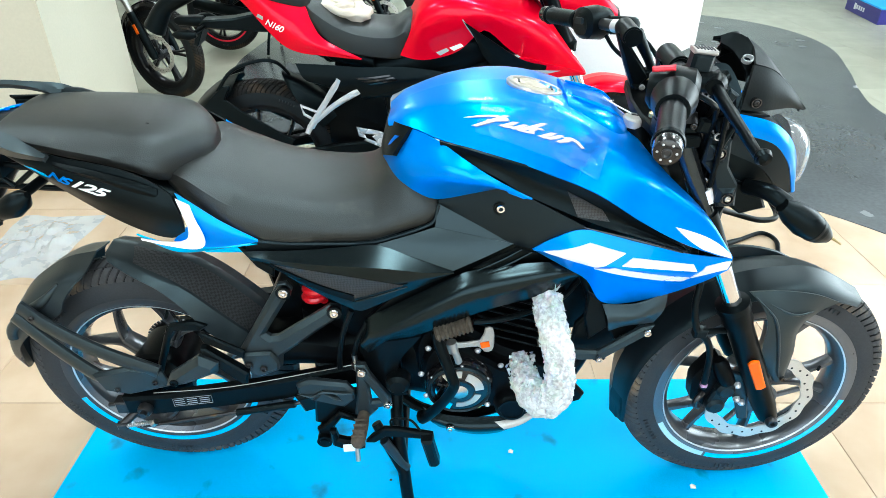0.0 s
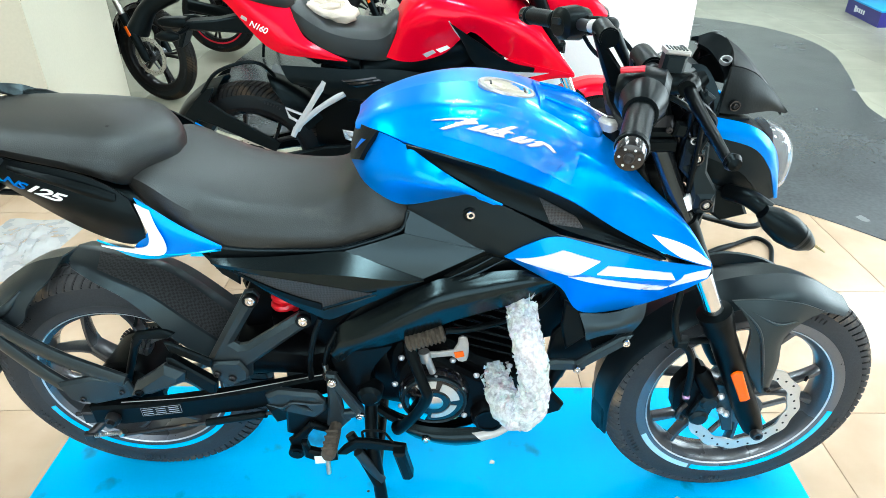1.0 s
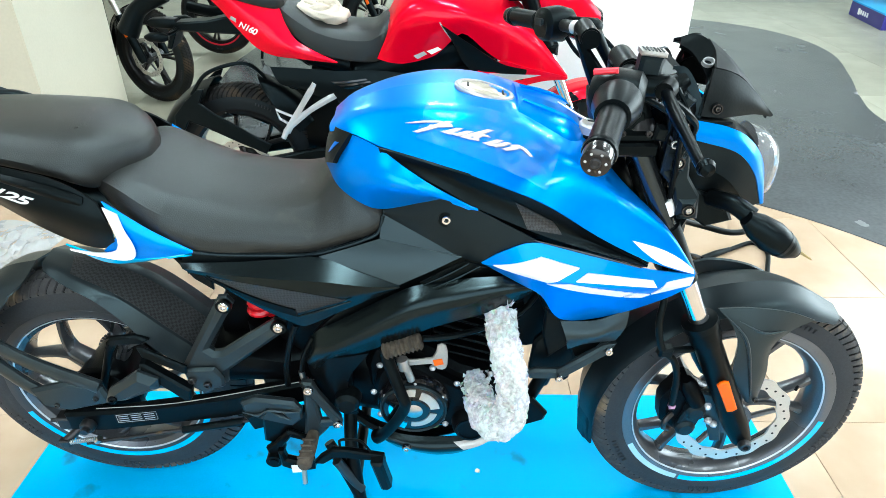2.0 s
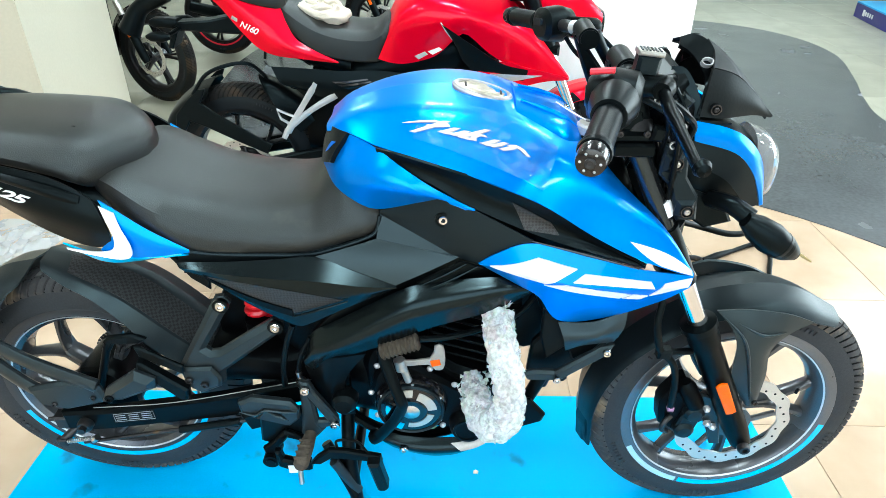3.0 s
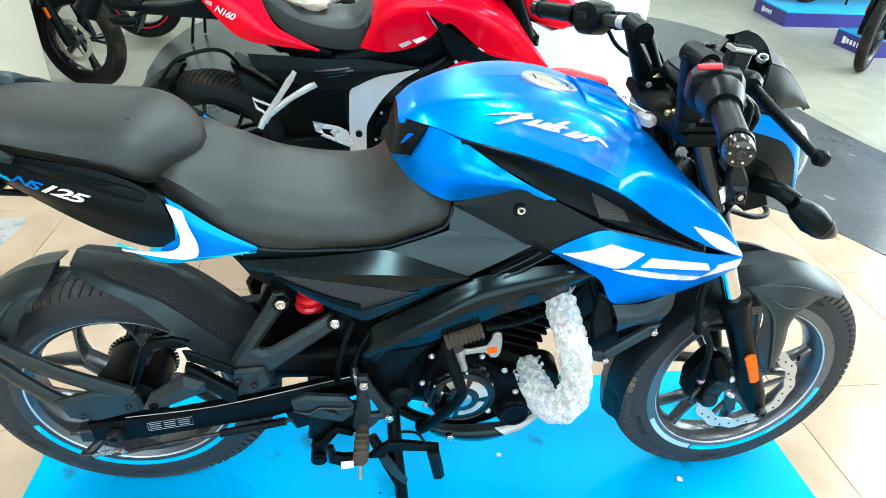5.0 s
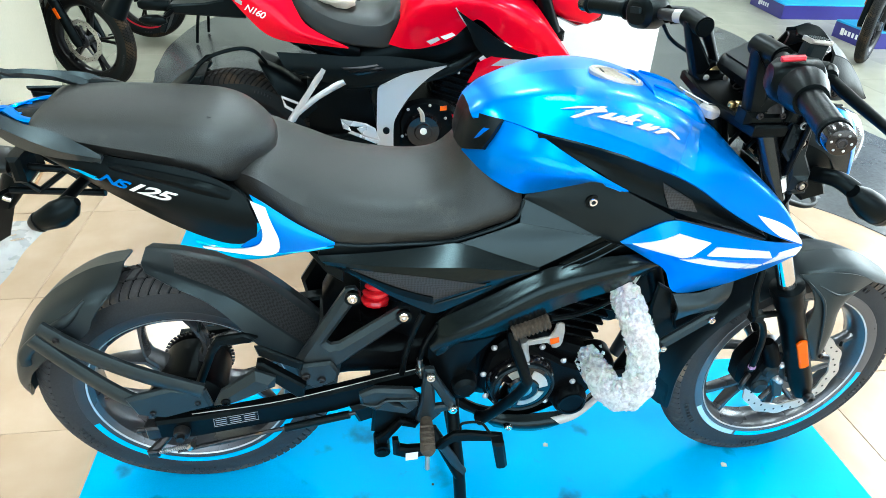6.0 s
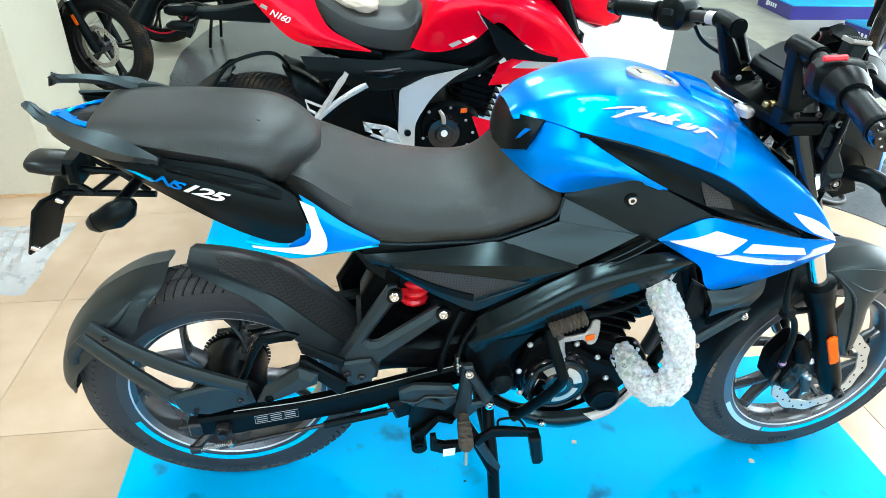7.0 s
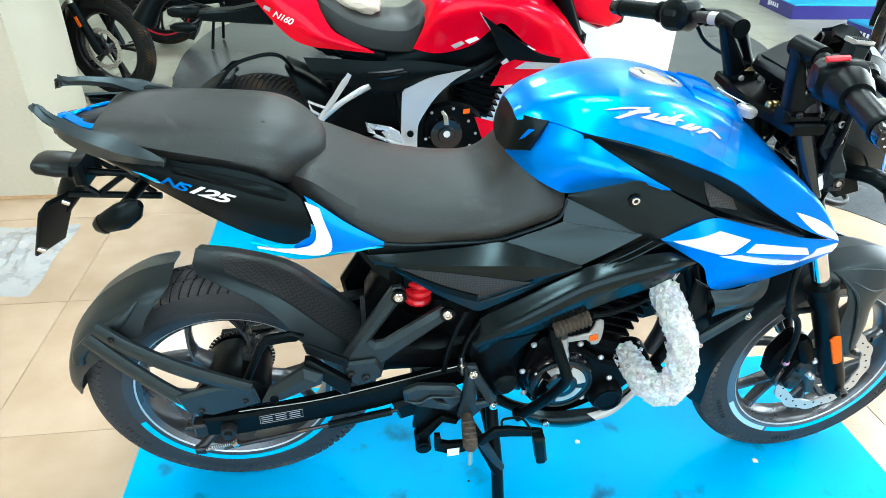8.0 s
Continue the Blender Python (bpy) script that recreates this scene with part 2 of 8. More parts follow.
def spline(pts, per=6):
    """Points of a smooth curve through pts (Catmull-Rom)."""
    p = [V3(q) for q in pts]
    if len(p) < 3:
        return [p[0].lerp(p[-1], i / per) for i in range(per + 1)]
    p = [p[0] * 2 - p[1]] + p + [p[-1] * 2 - p[-2]]
    out = []
    for i in range(1, len(p) - 2):
        for k in range(per):
            t = k / per
            a, b, c, d = p[i - 1:i + 3]
            out.append(0.5 * ((2 * b) + (c - a) * t + (2 * a - 5 * b + 4 * c - d) * t * t + (3 * b - a - 3 * c + d) * t ** 3))
    return out + [p[-2]]


def even(pts, n):
    """n + 1 points at even steps along the smooth curve through pts."""
    s = spline(pts, 10)
    acc = [0.0]
    for a, b in zip(s, s[1:]):
        acc.append(acc[-1] + (b - a).length)
    out, j = [], 0
    for i in range(n + 1):
        d = acc[-1] * i / n
        while j < len(s) - 2 and acc[j + 1] < d:
            j += 1
        w = (d - acc[j]) / max(1e-9, acc[j + 1] - acc[j])
        out.append(s[j].lerp(s[j + 1], min(1, max(0, w))))
    return out


def join(*gs):
    v, f = [], []
    for gv, gf in gs:
        k = len(v)
        v += list(gv)
        f += [tuple(i + k for i in q) for q in gf]
    return v, f


def moved(g, m):
    return [m @ V3(q) for q in g[0]], list(g[1])


def flipped(g):
    """The mirror image across the bike's middle plane."""
    return [V3((q[0], -q[1], q[2])) for q in g[0]], [tuple(reversed(q)) for q in g[1]]


def both(g):
    return join(g, flipped(g))


def grid_faces(nu, nv, k=0):
    return [(k + i * (nv + 1) + j, k + i * (nv + 1) + j + 1, k + (i + 1) * (nv + 1) + j + 1, k + (i + 1) * (nv + 1) + j) for i in range(nu) for j in range(nv)]


class Sheet:
    """A curved panel through several guide curves that run alongside one another."""

    def __init__(self, curves, nu=24, nv=8, soft=True):
        rows = [even(c, nu) for c in curves]
        self.nu, self.nv, self.pts, self.spots = nu, nv, [], None
        for i in range(nu + 1):
            col = [r[i] for r in rows]
            if soft:
                self.pts.append(even(col, nv))
            else:
                acc = []
                per = nv // (len(col) - 1)
                for a, b in zip(col, col[1:]):
                    acc += [a.lerp(b, k / per) for k in range(per)]
                self.pts.append(acc + [col[-1]])
        self.nv = len(self.pts[0]) - 1

    def at(self, u, v):
        a, b = u * self.nu, v * self.nv
        i, j = min(self.nu - 1, max(0, int(a))), min(self.nv - 1, max(0, int(b)))
        a, b = a - i, b - j
        p = self.pts
        return p[i][j].lerp(p[i + 1][j], a).lerp(p[i][j + 1].lerp(p[i + 1][j + 1], a), b)

    def normal(self, u, v):
        e = 0.02
        du = self.at(min(1, u + e), v) - self.at(max(0, u - e), v)
        dv = self.at(u, min(1, v + e)) - self.at(u, max(0, v - e))
        n = du.cross(dv)
        return n.normalized() if n.length > 1e-12 else V3((0, -1, 0))

    def depth(self, x, z):
        """The panel's y at a place in the side view."""
        if self.spots is None:
            self.spots = np.array([tuple(self.at(i / 90, j / 40)) for i in range(91) for j in range(41)])
        d = (self.spots[:, 0] - x) ** 2 + (self.spots[:, 2] - z) ** 2 + 1e-8
        k = np.argpartition(d, 6)[:6]
        return float((self.spots[k, 1] / d[k]).sum() / (1 / d[k]).sum())

    def decal(self, quad, lift=0.0016, nu=10, nv=4):
        """A thin sticker over four (x, z) corners of the side view."""
        c = [V3((*q, 0)) for q in quad]
        v = []
        for side in (lift, lift * 0.1):
            for i in range(nu + 1):
                for j in range(nv + 1):
                    q = c[0].lerp(c[1], i / nu).lerp(c[3].lerp(c[2], i / nu), j / nv)
                    v.append(V3((q.x, self.depth(q.x, q.y) - side, q.y)))
        k = (nu + 1) * (nv + 1)
        f = grid_faces(nu, nv) + [tuple(reversed(q)) for q in grid_faces(nu, nv, k)]
        rim = [i * (nv + 1) for i in range(nu + 1)] + [nu * (nv + 1) + j for j in range(1, nv + 1)]
        rim += [i * (nv + 1) + nv for i in range(nu - 1, -1, -1)] + [j for j in range(nv - 1, 0, -1)]
        for a, b in zip(rim, rim[1:] + rim[:1]):
            f.append((b, a, a + k, b + k))
        return v, f

    def lay(self, g, foot, deg, lift=0.0015):
        """Lays flat shapes on the panel so that they keep their side view."""
        c, k = math.cos(radians(deg)), math.sin(radians(deg))
        out = []
        for q in g[0]:
            x, z = foot[0] + q[0] * c - q[2] * k, foot[1] + q[0] * k + q[2] * c
            out.append(V3((x, self.depth(x, z) - lift + q[1], z)))
        return out, g[1]

    def solid(self, thick=0.003, out=V3((0, -1, 0.25))):
        nu, nv = self.nu, self.nv
        front, back = [], []
        for i in range(nu + 1):
            for j in range(nv + 1):
                n = self.normal(i / nu, j / nv)
                if n.dot(out) < 0:
                    n = -n
                front.append(self.pts[i][j])
                back.append(self.pts[i][j] - n * thick)
        k = len(front)
        f = grid_faces(nu, nv) + [tuple(reversed(q)) for q in grid_faces(nu, nv, k)]
        rim = [i * (nv + 1) for i in range(nu + 1)] + [nu * (nv + 1) + j for j in range(1, nv + 1)]
        rim += [i * (nv + 1) + nv for i in range(nu - 1, -1, -1)] + [j for j in range(nv - 1, 0, -1)]
        for a, b in zip(rim, rim[1:] + rim[:1]):
            f.append((b, a, a + k, b + k))
        return front + back, f

    def patch(self, quad, lift=0.0012, nu=10, nv=4, out=V3((0, -1, 0.25))):
        """A thin sticker that lies on the panel, over the four (u, v) corners of quad."""
        c = [V3((*q, 0)) for q in quad]
        v = []
        for side in (lift, lift * 0.2):
            for i in range(nu + 1):
                for j in range(nv + 1):
                    q = c[0].lerp(c[1], i / nu).lerp(c[3].lerp(c[2], i / nu), j / nv)
                    n = self.normal(q.x, q.y)
                    v.append(self.at(q.x, q.y) + n * (side if n.dot(out) > 0 else -side))
        k = (nu + 1) * (nv + 1)
        f = grid_faces(nu, nv) + [tuple(reversed(q)) for q in grid_faces(nu, nv, k)]
        rim = [i * (nv + 1) for i in range(nu + 1)] + [nu * (nv + 1) + j for j in range(1, nv + 1)]
        rim += [i * (nv + 1) + nv for i in range(nu - 1, -1, -1)] + [j for j in range(nv - 1, 0, -1)]
        for a, b in zip(rim, rim[1:] + rim[:1]):
            f.append((b, a, a + k, b + k))
        return v, f


def rings(loops, caps=True, closed=False):
    """A skin over rings of points of equal number."""
    n = len(loops[0])
    v = [V3(q) for r in loops for q in r]
    f = []
    m = len(loops)
    for i in range(m if closed else m - 1):
        a, b = i * n, ((i + 1) % m) * n
        for j in range(n):
            k = (j + 1) % n
            f.append((a + j, a + k, b + k, b + j))
    if caps and not closed:
        f.append(tuple(reversed(range(n))))
        f.append(tuple(range((m - 1) * n, m * n)))
    return v, f


def tube(pts, r, n=10, per=5, smooth=True, flat=1.0):
    """A bent rod along pts; r is one radius or one for each point."""
    rs = list(r) if isinstance(r, (list, tuple)) else [r] * len(pts)
    if smooth and len(pts) > 2:
        p = spline(pts, per)
        rr = [rs[min(len(rs) - 1, i // per)] * (1 - (i % per) / per) + rs[min(len(rs) - 1, i // per + 1)] * (i % per) / per for i in range(len(p))]
    else:
        p, rr = [V3(q) for q in pts], rs
    loops, side = [], None
    for i, q in enumerate(p):
        d = (p[min(i + 1, len(p) - 1)] - p[max(i - 1, 0)]).normalized()
        if side is None:
            side = d.cross(V3((0, 0, 1)) if abs(d.z) < 0.9 else V3((0, 1, 0))).normalized()
        side = (side - d * side.dot(d)).normalized()
        up = d.cross(side)
        loops.append([q + side * (math.cos(a) * rr[i] * flat) + up * (math.sin(a) * rr[i]) for a in [2 * math.pi * k / n for k in range(n)]])
    return rings(loops)


def lathe(profile, n=48, centre=(0, 0, 0), closed=True, arc=None):
    """A turned part round the y axis; profile holds (radius, y)."""
    c = V3(centre)
    a0, a1 = arc or (0, 2 * math.pi)
    loops = []
    m = n + 1 if arc else n
    for k in range(m):
        a = a0 + (a1 - a0) * k / n
        loops.append([c + V3((r * math.cos(a), y, r * math.sin(a))) for r, y in profile])
    v = [q for r in loops for q in r]
    p = len(profile)
    f = []
    for i in range(n if arc else m):
        for j in range(p if closed else p - 1):
            a, b = i * p, ((i + 1) % m) * p
            k = (j + 1) % p
            f.append((a + j, b + j, b + k, a + k))
    if arc and closed:
        f += [tuple(range(p)), tuple(reversed(range((m - 1) * p, m * p)))]
    return v, f


def inset(pts, d):
    """A closed outline shrunk by d; pts run anticlockwise or clockwise."""
    area = sum(a[0] * b[1] - b[0] * a[1] for a, b in zip(pts, pts[1:] + pts[:1]))
    s = 1 if area > 0 else -1
    out = []
    for i, p in enumerate(pts):
        a, b = pts[i - 1], pts[(i + 1) % len(pts)]
        e1, e2 = (V3((p[0] - a[0], p[1] - a[1])) if False else (p[0] - a[0], p[1] - a[1])), (b[0] - p[0], b[1] - p[1])
        l1, l2 = math.hypot(*e1) or 1e-9, math.hypot(*e2) or 1e-9
        n1, n2 = (-e1[1] / l1 * s, e1[0] / l1 * s), (-e2[1] / l2 * s, e2[0] / l2 * s)
        k = max(0.35, 1 + n1[0] * n2[0] + n1[1] * n2[1])
        out.append((p[0] + (n1[0] + n2[0]) * d / k, p[1] + (n1[1] + n2[1]) * d / k))
    return out


def plate(outline, y0, y1, bevel=0.003, smooth=0):
    """A bevelled plate with an (x, z) outline between two depths y."""
    o = [(q.x, q.y) for q in spline([(*q, 0) for q in outline + outline[:1]], smooth)[:-1]] if smooth else list(outline)
    a, b = min(y0, y1), max(y0, y1)
    i = inset(o, bevel)
    area = sum(p[0] * q[1] - q[0] * p[1] for p, q in zip(o, o[1:] + o[:1]))
    if area > 0:
        o, i = o[::-1], i[::-1]
    loops = [[(x, a, z) for x, z in i], [(x, a + bevel, z) for x, z in o], [(x, b - bevel, z) for x, z in o], [(x, b, z) for x, z in i]]
    return rings(loops)


def block(c, s, bevel=0.004, m=None):
    """A bevelled box with its middle at c and the sizes s."""
    x, z = s[0] / 2, s[2] / 2
    g = plate([(-x, -z), (x, -z), (x, z), (-x, z)], -s[1] / 2, s[1] / 2, bevel)
    return moved(g, Matrix.Translation(c) @ (m or Matrix()))


def hull(stations, n=28, axis="x", power=2.6):
    """A rounded body; stations hold (x, y_middle, half_width, z_low, z_high)."""
    loops = []
    for x, ym, w, z0, z1 in stations:
        h, zm = (z1 - z0) / 2, (z1 + z0) / 2
        ring = []
        for k in range(n):
            a = 2 * math.pi * k / n
            ca, sa = math.cos(a), math.sin(a)
            ring.append((x, ym + w * math.copysign(abs(ca) ** (2 / power), ca), zm + h * math.copysign(abs(sa) ** (2 / power), sa)))
        loops.append(ring)
    return rings(loops)


def rod(a, b, r, n=12):
    return tube([a, b], r, n, smooth=False)


def dome(c, r=0.008, h=0.008, inward=1):
    """A plain domed screw head that points along y."""
    s = -inward
    return lathe([(0.0001, s * h), (r * 0.5, s * h * 0.9), (r * 0.85, s * h * 0.55), (r, 0), (0.0001, 0)], 14, c, closed=False)


def bolt(c, r=0.008, h=0.006, inward=1):
    """A round-headed socket screw that points along y."""
    s = -inward
    return lathe([(0.0001, 0), (r, 0), (r, s * h * 0.6), (r * 0.8, s * h), (r * 0.45, s * h), (r * 0.4, s * h * 0.4), (0.0001, s * h * 0.4)], 14, c, closed=False)


def part(name, g, mat, parent=None, label="", angle=38, kind="", category=""):
    """Links one mesh under a thing or a part."""
    me = bpy.data.meshes.new(name)
    me.from_pydata([tuple(q) for q in g[0]], [], [tuple(q) for q in g[1]])
    bm = bmesh.new()
    bm.from_mesh(me)
    bmesh.ops.remove_doubles(bm, verts=bm.verts, dist=1e-5)
    bmesh.ops.recalc_face_normals(bm, faces=bm.faces)
    bm.to_mesh(me)
    bm.free()
    me.materials.append(mat)
    me.polygons.foreach_set("use_smooth", [True] * len(me.polygons))
    me.set_sharp_from_angle(angle=radians(angle))
    ob = new(name, me)
    if parent:
        ob.parent = parent
    return tagged(ob, label, category, "", kind)


def thing(name, label, category, m, group=""):
    ob = new(name)
    ob.empty_display_size = 0.1
    ob.matrix_world = m
    return tagged(ob, label, category, group)


def letters(text, height, shear=0.25, bold=0.05, gap=0.88):
    """Flat built-in letters in the x-z plane, facing -y."""
    cu = bpy.data.curves.new("letters", "FONT")
    cu.body, cu.size, cu.extrude, cu.shear = text, height / 0.7, 0.0006, shear
    cu.offset, cu.space_character = height * bold, gap
    ob = bpy.data.objects.new("letters", cu)
    scene.collection.objects.link(ob)
    bpy.context.view_layer.update()
    me = ob.evaluated_get(bpy.context.evaluated_depsgraph_get()).to_mesh()
    g = ([V3((v.co.x, -v.co.z, v.co.y)) for v in me.vertices], [tuple(p.vertices) for p in me.polygons])
    bpy.data.objects.remove(ob)
    bpy.data.curves.remove(cu)
    return g


# ---- the room ----
floor = part("floor", block((1.5, 3.2, -0.0525), (13.0, 14.0, 0.1), 0.002), GROUT, None, "brown joints of a tiled showroom floor", kind="structure")


def wall_box(name, x0, x1, y0, y1, z0, z1, mat, label):
    return part(name, block(((x0 + x1) / 2, (y0 + y1) / 2, (z0 + z1) / 2), (x1 - x0, y1 - y0, z1 - z0), 0.004), mat, None, label, kind="structure")


# wall_north is out of view; its pale green tints what the tiles reflect
wall_box("wall_north", -5.0, 8.0, 10.0, 10.2, -0.1, 3.4, NORTHW, "unseen far wall, pale green to tint the floor reflection")
wall_box("wall_west", -5.2, -5.0, -3.8, 10.2, -0.1, 3.4, WALL, "cream painted side wall of the showroom")
# glazed sides: low sill and lintel, open between the posts
for i, x in enumerate((-5.0, -3.2, 0.3, 3.8, 7.8)):
    wall_box("shopfront_post", x - 0.1 + (0.1 if i == 0 else 0), x + 0.1 + (0.1 if i == 0 else 0), -3.8, -3.6, 0.3, 2.9, ALU, "aluminium post of the glazed shopfront")
wall_box("shopfront_sill", -5.0, 8.0, -3.8, -3.6, -0.1, 0.3, WALL, "low painted sill under the shopfront glass")
wall_box("shopfront_lintel", -5.0, 8.0, -3.8, -3.6, 2.9, 3.4, WALL, "painted lintel over the shopfront glass")
wall_box("wall_east_sill", 8.0, 8.2, -3.8, 10.2, -0.1, 0.3, WALL, "low painted sill of the glazed side")
wall_box("wall_east_lintel", 8.0, 8.2, -3.8, 10.2, 2.9, 3.4, WALL, "painted lintel of the glazed side")
for y in (-3.7, 1.0, 6.2, 10.1):
    wall_box("side_post", 8.0, 8.2, y - 0.1, y + 0.1, 0.3, 2.9, ALU, "aluminium post of the glazed side")
part("ceiling", block((1.5, 3.2, 3.45), (13.4, 14.2, 0.1), 0.004), CEIL, None, "plain grey ceiling", kind="structure")

# cream pillar with its stained foot
pill = [(-1.655, 2.73), (-1.706, 3.094), (-1.925, 3.95), (-3.2, 3.95), (-3.2, 2.73)]


def prism(outline, z0, z1, bevel=0.004):
    """An upright block over an (x, y) outline."""
    i = inset(outline, bevel)
    return rings([[(x, y, z0) for x, y in outline], [(x, y, z1 - bevel) for x, y in outline], [(x, y, z1) for x, y in i]])


part("pillar", prism(pill, 0.0, 3.39), WALL, None, "cream painted pillar beside the motorcycles", kind="structure")
part("pillar_foot", prism([(-1.649, 2.724), (-1.700, 3.094), (-1.919, 3.956), (-3.2, 3.956), (-3.2, 2.724)], 0.0, 0.012, 0.002), SKIRT, None, "brown stain line along the pillar foot", kind="structure")

# grey painted island of the floor with its winding edge
isle = [(-1.56, 4.5), (-1.3, 3.6), (-0.2, 3.15), (1.0, 2.95), (1.5, 2.66), (1.85, 2.30), (2.06, 1.9), (2.5, 1.7), (2.95, 2.2), (2.78, 3.2), (2.74, 3.85),
        (2.86, 4.3), (3.06, 4.8), (3.28, 5.5), (3.24, 6.15), (2.9, 6.7), (2.3, 7.0), (1.0, 6.9), (-0.5, 6.7), (-1.4, 6.2), (-1.6, 5.3)]
isle = [(q.x, q.y) for q in spline([(*q, 0) for q in isle + isle[:1]], 8)[:-1]]
part("grey_floor_area", prism(isle, 0.0005, 0.004, 0.001), CARPET, None, "dark grey floor covering with a winding edge", kind="structure")

# flat blue mats under the first two motorcycles
for y0, y1, lab in ((0.60, 1.425, "bright blue board lying under the blue motorcycle"), (2.16, 3.0, "bright blue board lying under the red motorcycle")):
    mt = thing("floor_mat", lab, "mat", Matrix.Translation((0, (y0 + y1) / 2, 0)))
    part("board", prism([(-0.945, y0 - (y0 + y1) / 2), (0.935, y0 - (y0 + y1) / 2), (0.935, (y1 - y0) / 2), (-0.945, (y1 - y0) / 2)], 0.0, 0.0045, 0.0012), MAT_BLUE, mt)

# white printed board that stands behind the red motorcycle
stand = thing("display_board", "plain white free-standing board behind the red motorcycle", "board", Matrix.Translation((0.62, 2.90, 0)))
part("panel", block((0, 0, 0.80), (1.0, 0.03, 1.5), 0.004), WHITE, stand)
part("foot", block((-0.35, 0, 0.03), (0.06, 0.36, 0.06), 0.006), GREYP, stand)
part("foot", block((0.35, 0, 0.03), (0.06, 0.36, 0.06), 0.006), GREYP, stand)

# ceiling light panels
for x in (-2.4, 0.0, 2.4, 4.8):
    for y in (-1.2, 1.2, 3.6, 6.0):
        cl = thing("ceiling_light", "square white ceiling light panel", "ceiling light", Matrix.Translation((x, y, 3.36)), "ceiling lights")
        part("light_frame", join(block((0, 0.3, 0.02), (0.64, 0.04, 0.04)), block((0, -0.3, 0.02), (0.64, 0.04, 0.04)), block((0.3, 0, 0.02), (0.04, 0.56, 0.04)), block((-0.3, 0, 0.02), (0.04, 0.56, 0.04))), ALU, cl)
        part("diffuser", block((0, 0, 0.024), (0.556, 0.556, 0.02), 0.003), BULB, cl)

# ---- parts that all the motorcycles share ----


def wheel(parent, name, centre, R, half, style):
    """A cast wheel: rim, tyre with tread blocks, six spokes, hub, stripe and valve."""
    c = V3(centre)
    rr = 0.2159                                   # bead radius of a 17 inch rim
    w = half * 0.80
    rim = part(name, lathe([(rr + 0.011, -w), (rr + 0.011, -w + 0.004), (rr - 0.004, -w + 0.010), (rr - 0.016, -w * 0.5), (rr - 0.022, 0), (rr - 0.016, w * 0.5),
                            (rr - 0.004, w - 0.010), (rr + 0.011, w - 0.004), (rr + 0.011, w), (rr - 0.012, w), (rr - 0.024, w - 0.010), (rr - 0.030, 0), (rr - 0.024, -w + 0.010), (rr - 0.012, -w)], 72, c), style.get("rim_mat", RIM), parent)
    for s in (-1, 1):
        part("rim_lip", lathe([(rr + 0.0125, s * (w + 0.001)), (rr + 0.010, s * (w + 0.0035)), (rr - 0.004, s * (w + 0.0025)), (rr - 0.011, s * (w - 0.001)), (rr - 0.011, s * (w - 0.004)), (rr + 0.010, s * (w - 0.003))], 72, c), style.get("lip_mat", RIMG), rim, style.get("lip_label", "grey rim face"))
        # the default bright ring paints in the gleam on the inner rim edge
        part("rim_edge", lathe([(rr - 0.0112, s * (w + 0.0006)), (rr - 0.0142, s * (w - 0.0012)), (rr - 0.0142, s * (w - 0.004)), (rr - 0.0112, s * (w - 0.004))], 72, c), style.get("edge_mat", RIM_GLEAM), rim, "fine bright rim edge")
        arcs = style["stripe_arcs"]
        for a0, a1, mt in arcs:
            part("rim_stripe", lathe([(rr + 0.009, s * (w + 0.0042)), (rr - 0.003, s * (w + 0.0033)), (rr - 0.003, s * (w + 0.002)), (rr + 0.009, s * (w + 0.002))], 40, c, arc=(radians(a0), radians(a1))), mt, rim, style["stripe_label"])
    # carcass
    th = R - rr
    prof = []
    for k in range(15):
        a = math.pi * k / 14
        prof.append((rr + 0.006 + (th - 0.010) * (math.sin(a) ** 0.75), -half * math.cos(a) * (0.86 + 0.14 * math.sin(a))))
    tyre = part("tyre", lathe(prof + [(rr + 0.002, half * 0.8), (rr + 0.002, -half * 0.8)], 96, c), style.get("tyre_mat", RUBBER), rim, "black rubber tyre")
    # tread blocks: slanting bars from the middle to the shoulder
    def skin(u, a, lift):
        b = math.pi * (0.5 + 0.36 * u)
        r = rr + 0.006 + (th - 0.010) * (math.sin(b) ** 0.75) + lift
        y = -half * math.cos(b) * (0.86 + 0.14 * math.sin(b)) * (1 + lift * 4)
        return c + V3((r * math.cos(a), y, r * math.sin(a)))
    blocks = []
    count = 92
    for s in (-1, 1):
        for k in range(count):
            a0 = 2 * math.pi * (k + (0.5 if s > 0 else 0)) / count
            step = 2 * math.pi / count
            for u0, u1 in ((0.03, 0.40), (0.46, 0.93)):
                v = []
                for lift in (0.0048, -0.001):
                    for i in range(4):
                        u = u0 + (u1 - u0) * i / 3
                        for j in (0, 1):
                            v.append(skin(s * u, a0 + step * (0.74 * j + 2.0 * u), lift))
                f = grid_faces(3, 1) + [(0, 8, 9, 1), (6, 7, 15, 14)] + [(i * 2, i * 2 + 2, i * 2 + 10, i * 2 + 8) for i in range(3)] + [(i * 2 + 1, i * 2 + 9, i * 2 + 11, i * 2 + 3) for i in range(3)]
                blocks.append((v, f))
    base = []
    for k in range(17):
        p = skin(-0.92 + 1.84 * k / 16, 0.0, 0.0006) - c
        base.append((p.x, p.y))
    part("tread_base", lathe(base + [(rr + 0.02, base[-1][1] * 0.6), (rr + 0.02, base[0][1] * 0.6)], 96, c), ENGB, rim)
    part("tread", join(*blocks), style.get("tread_mat", TREAD), rim, kind="stuff")
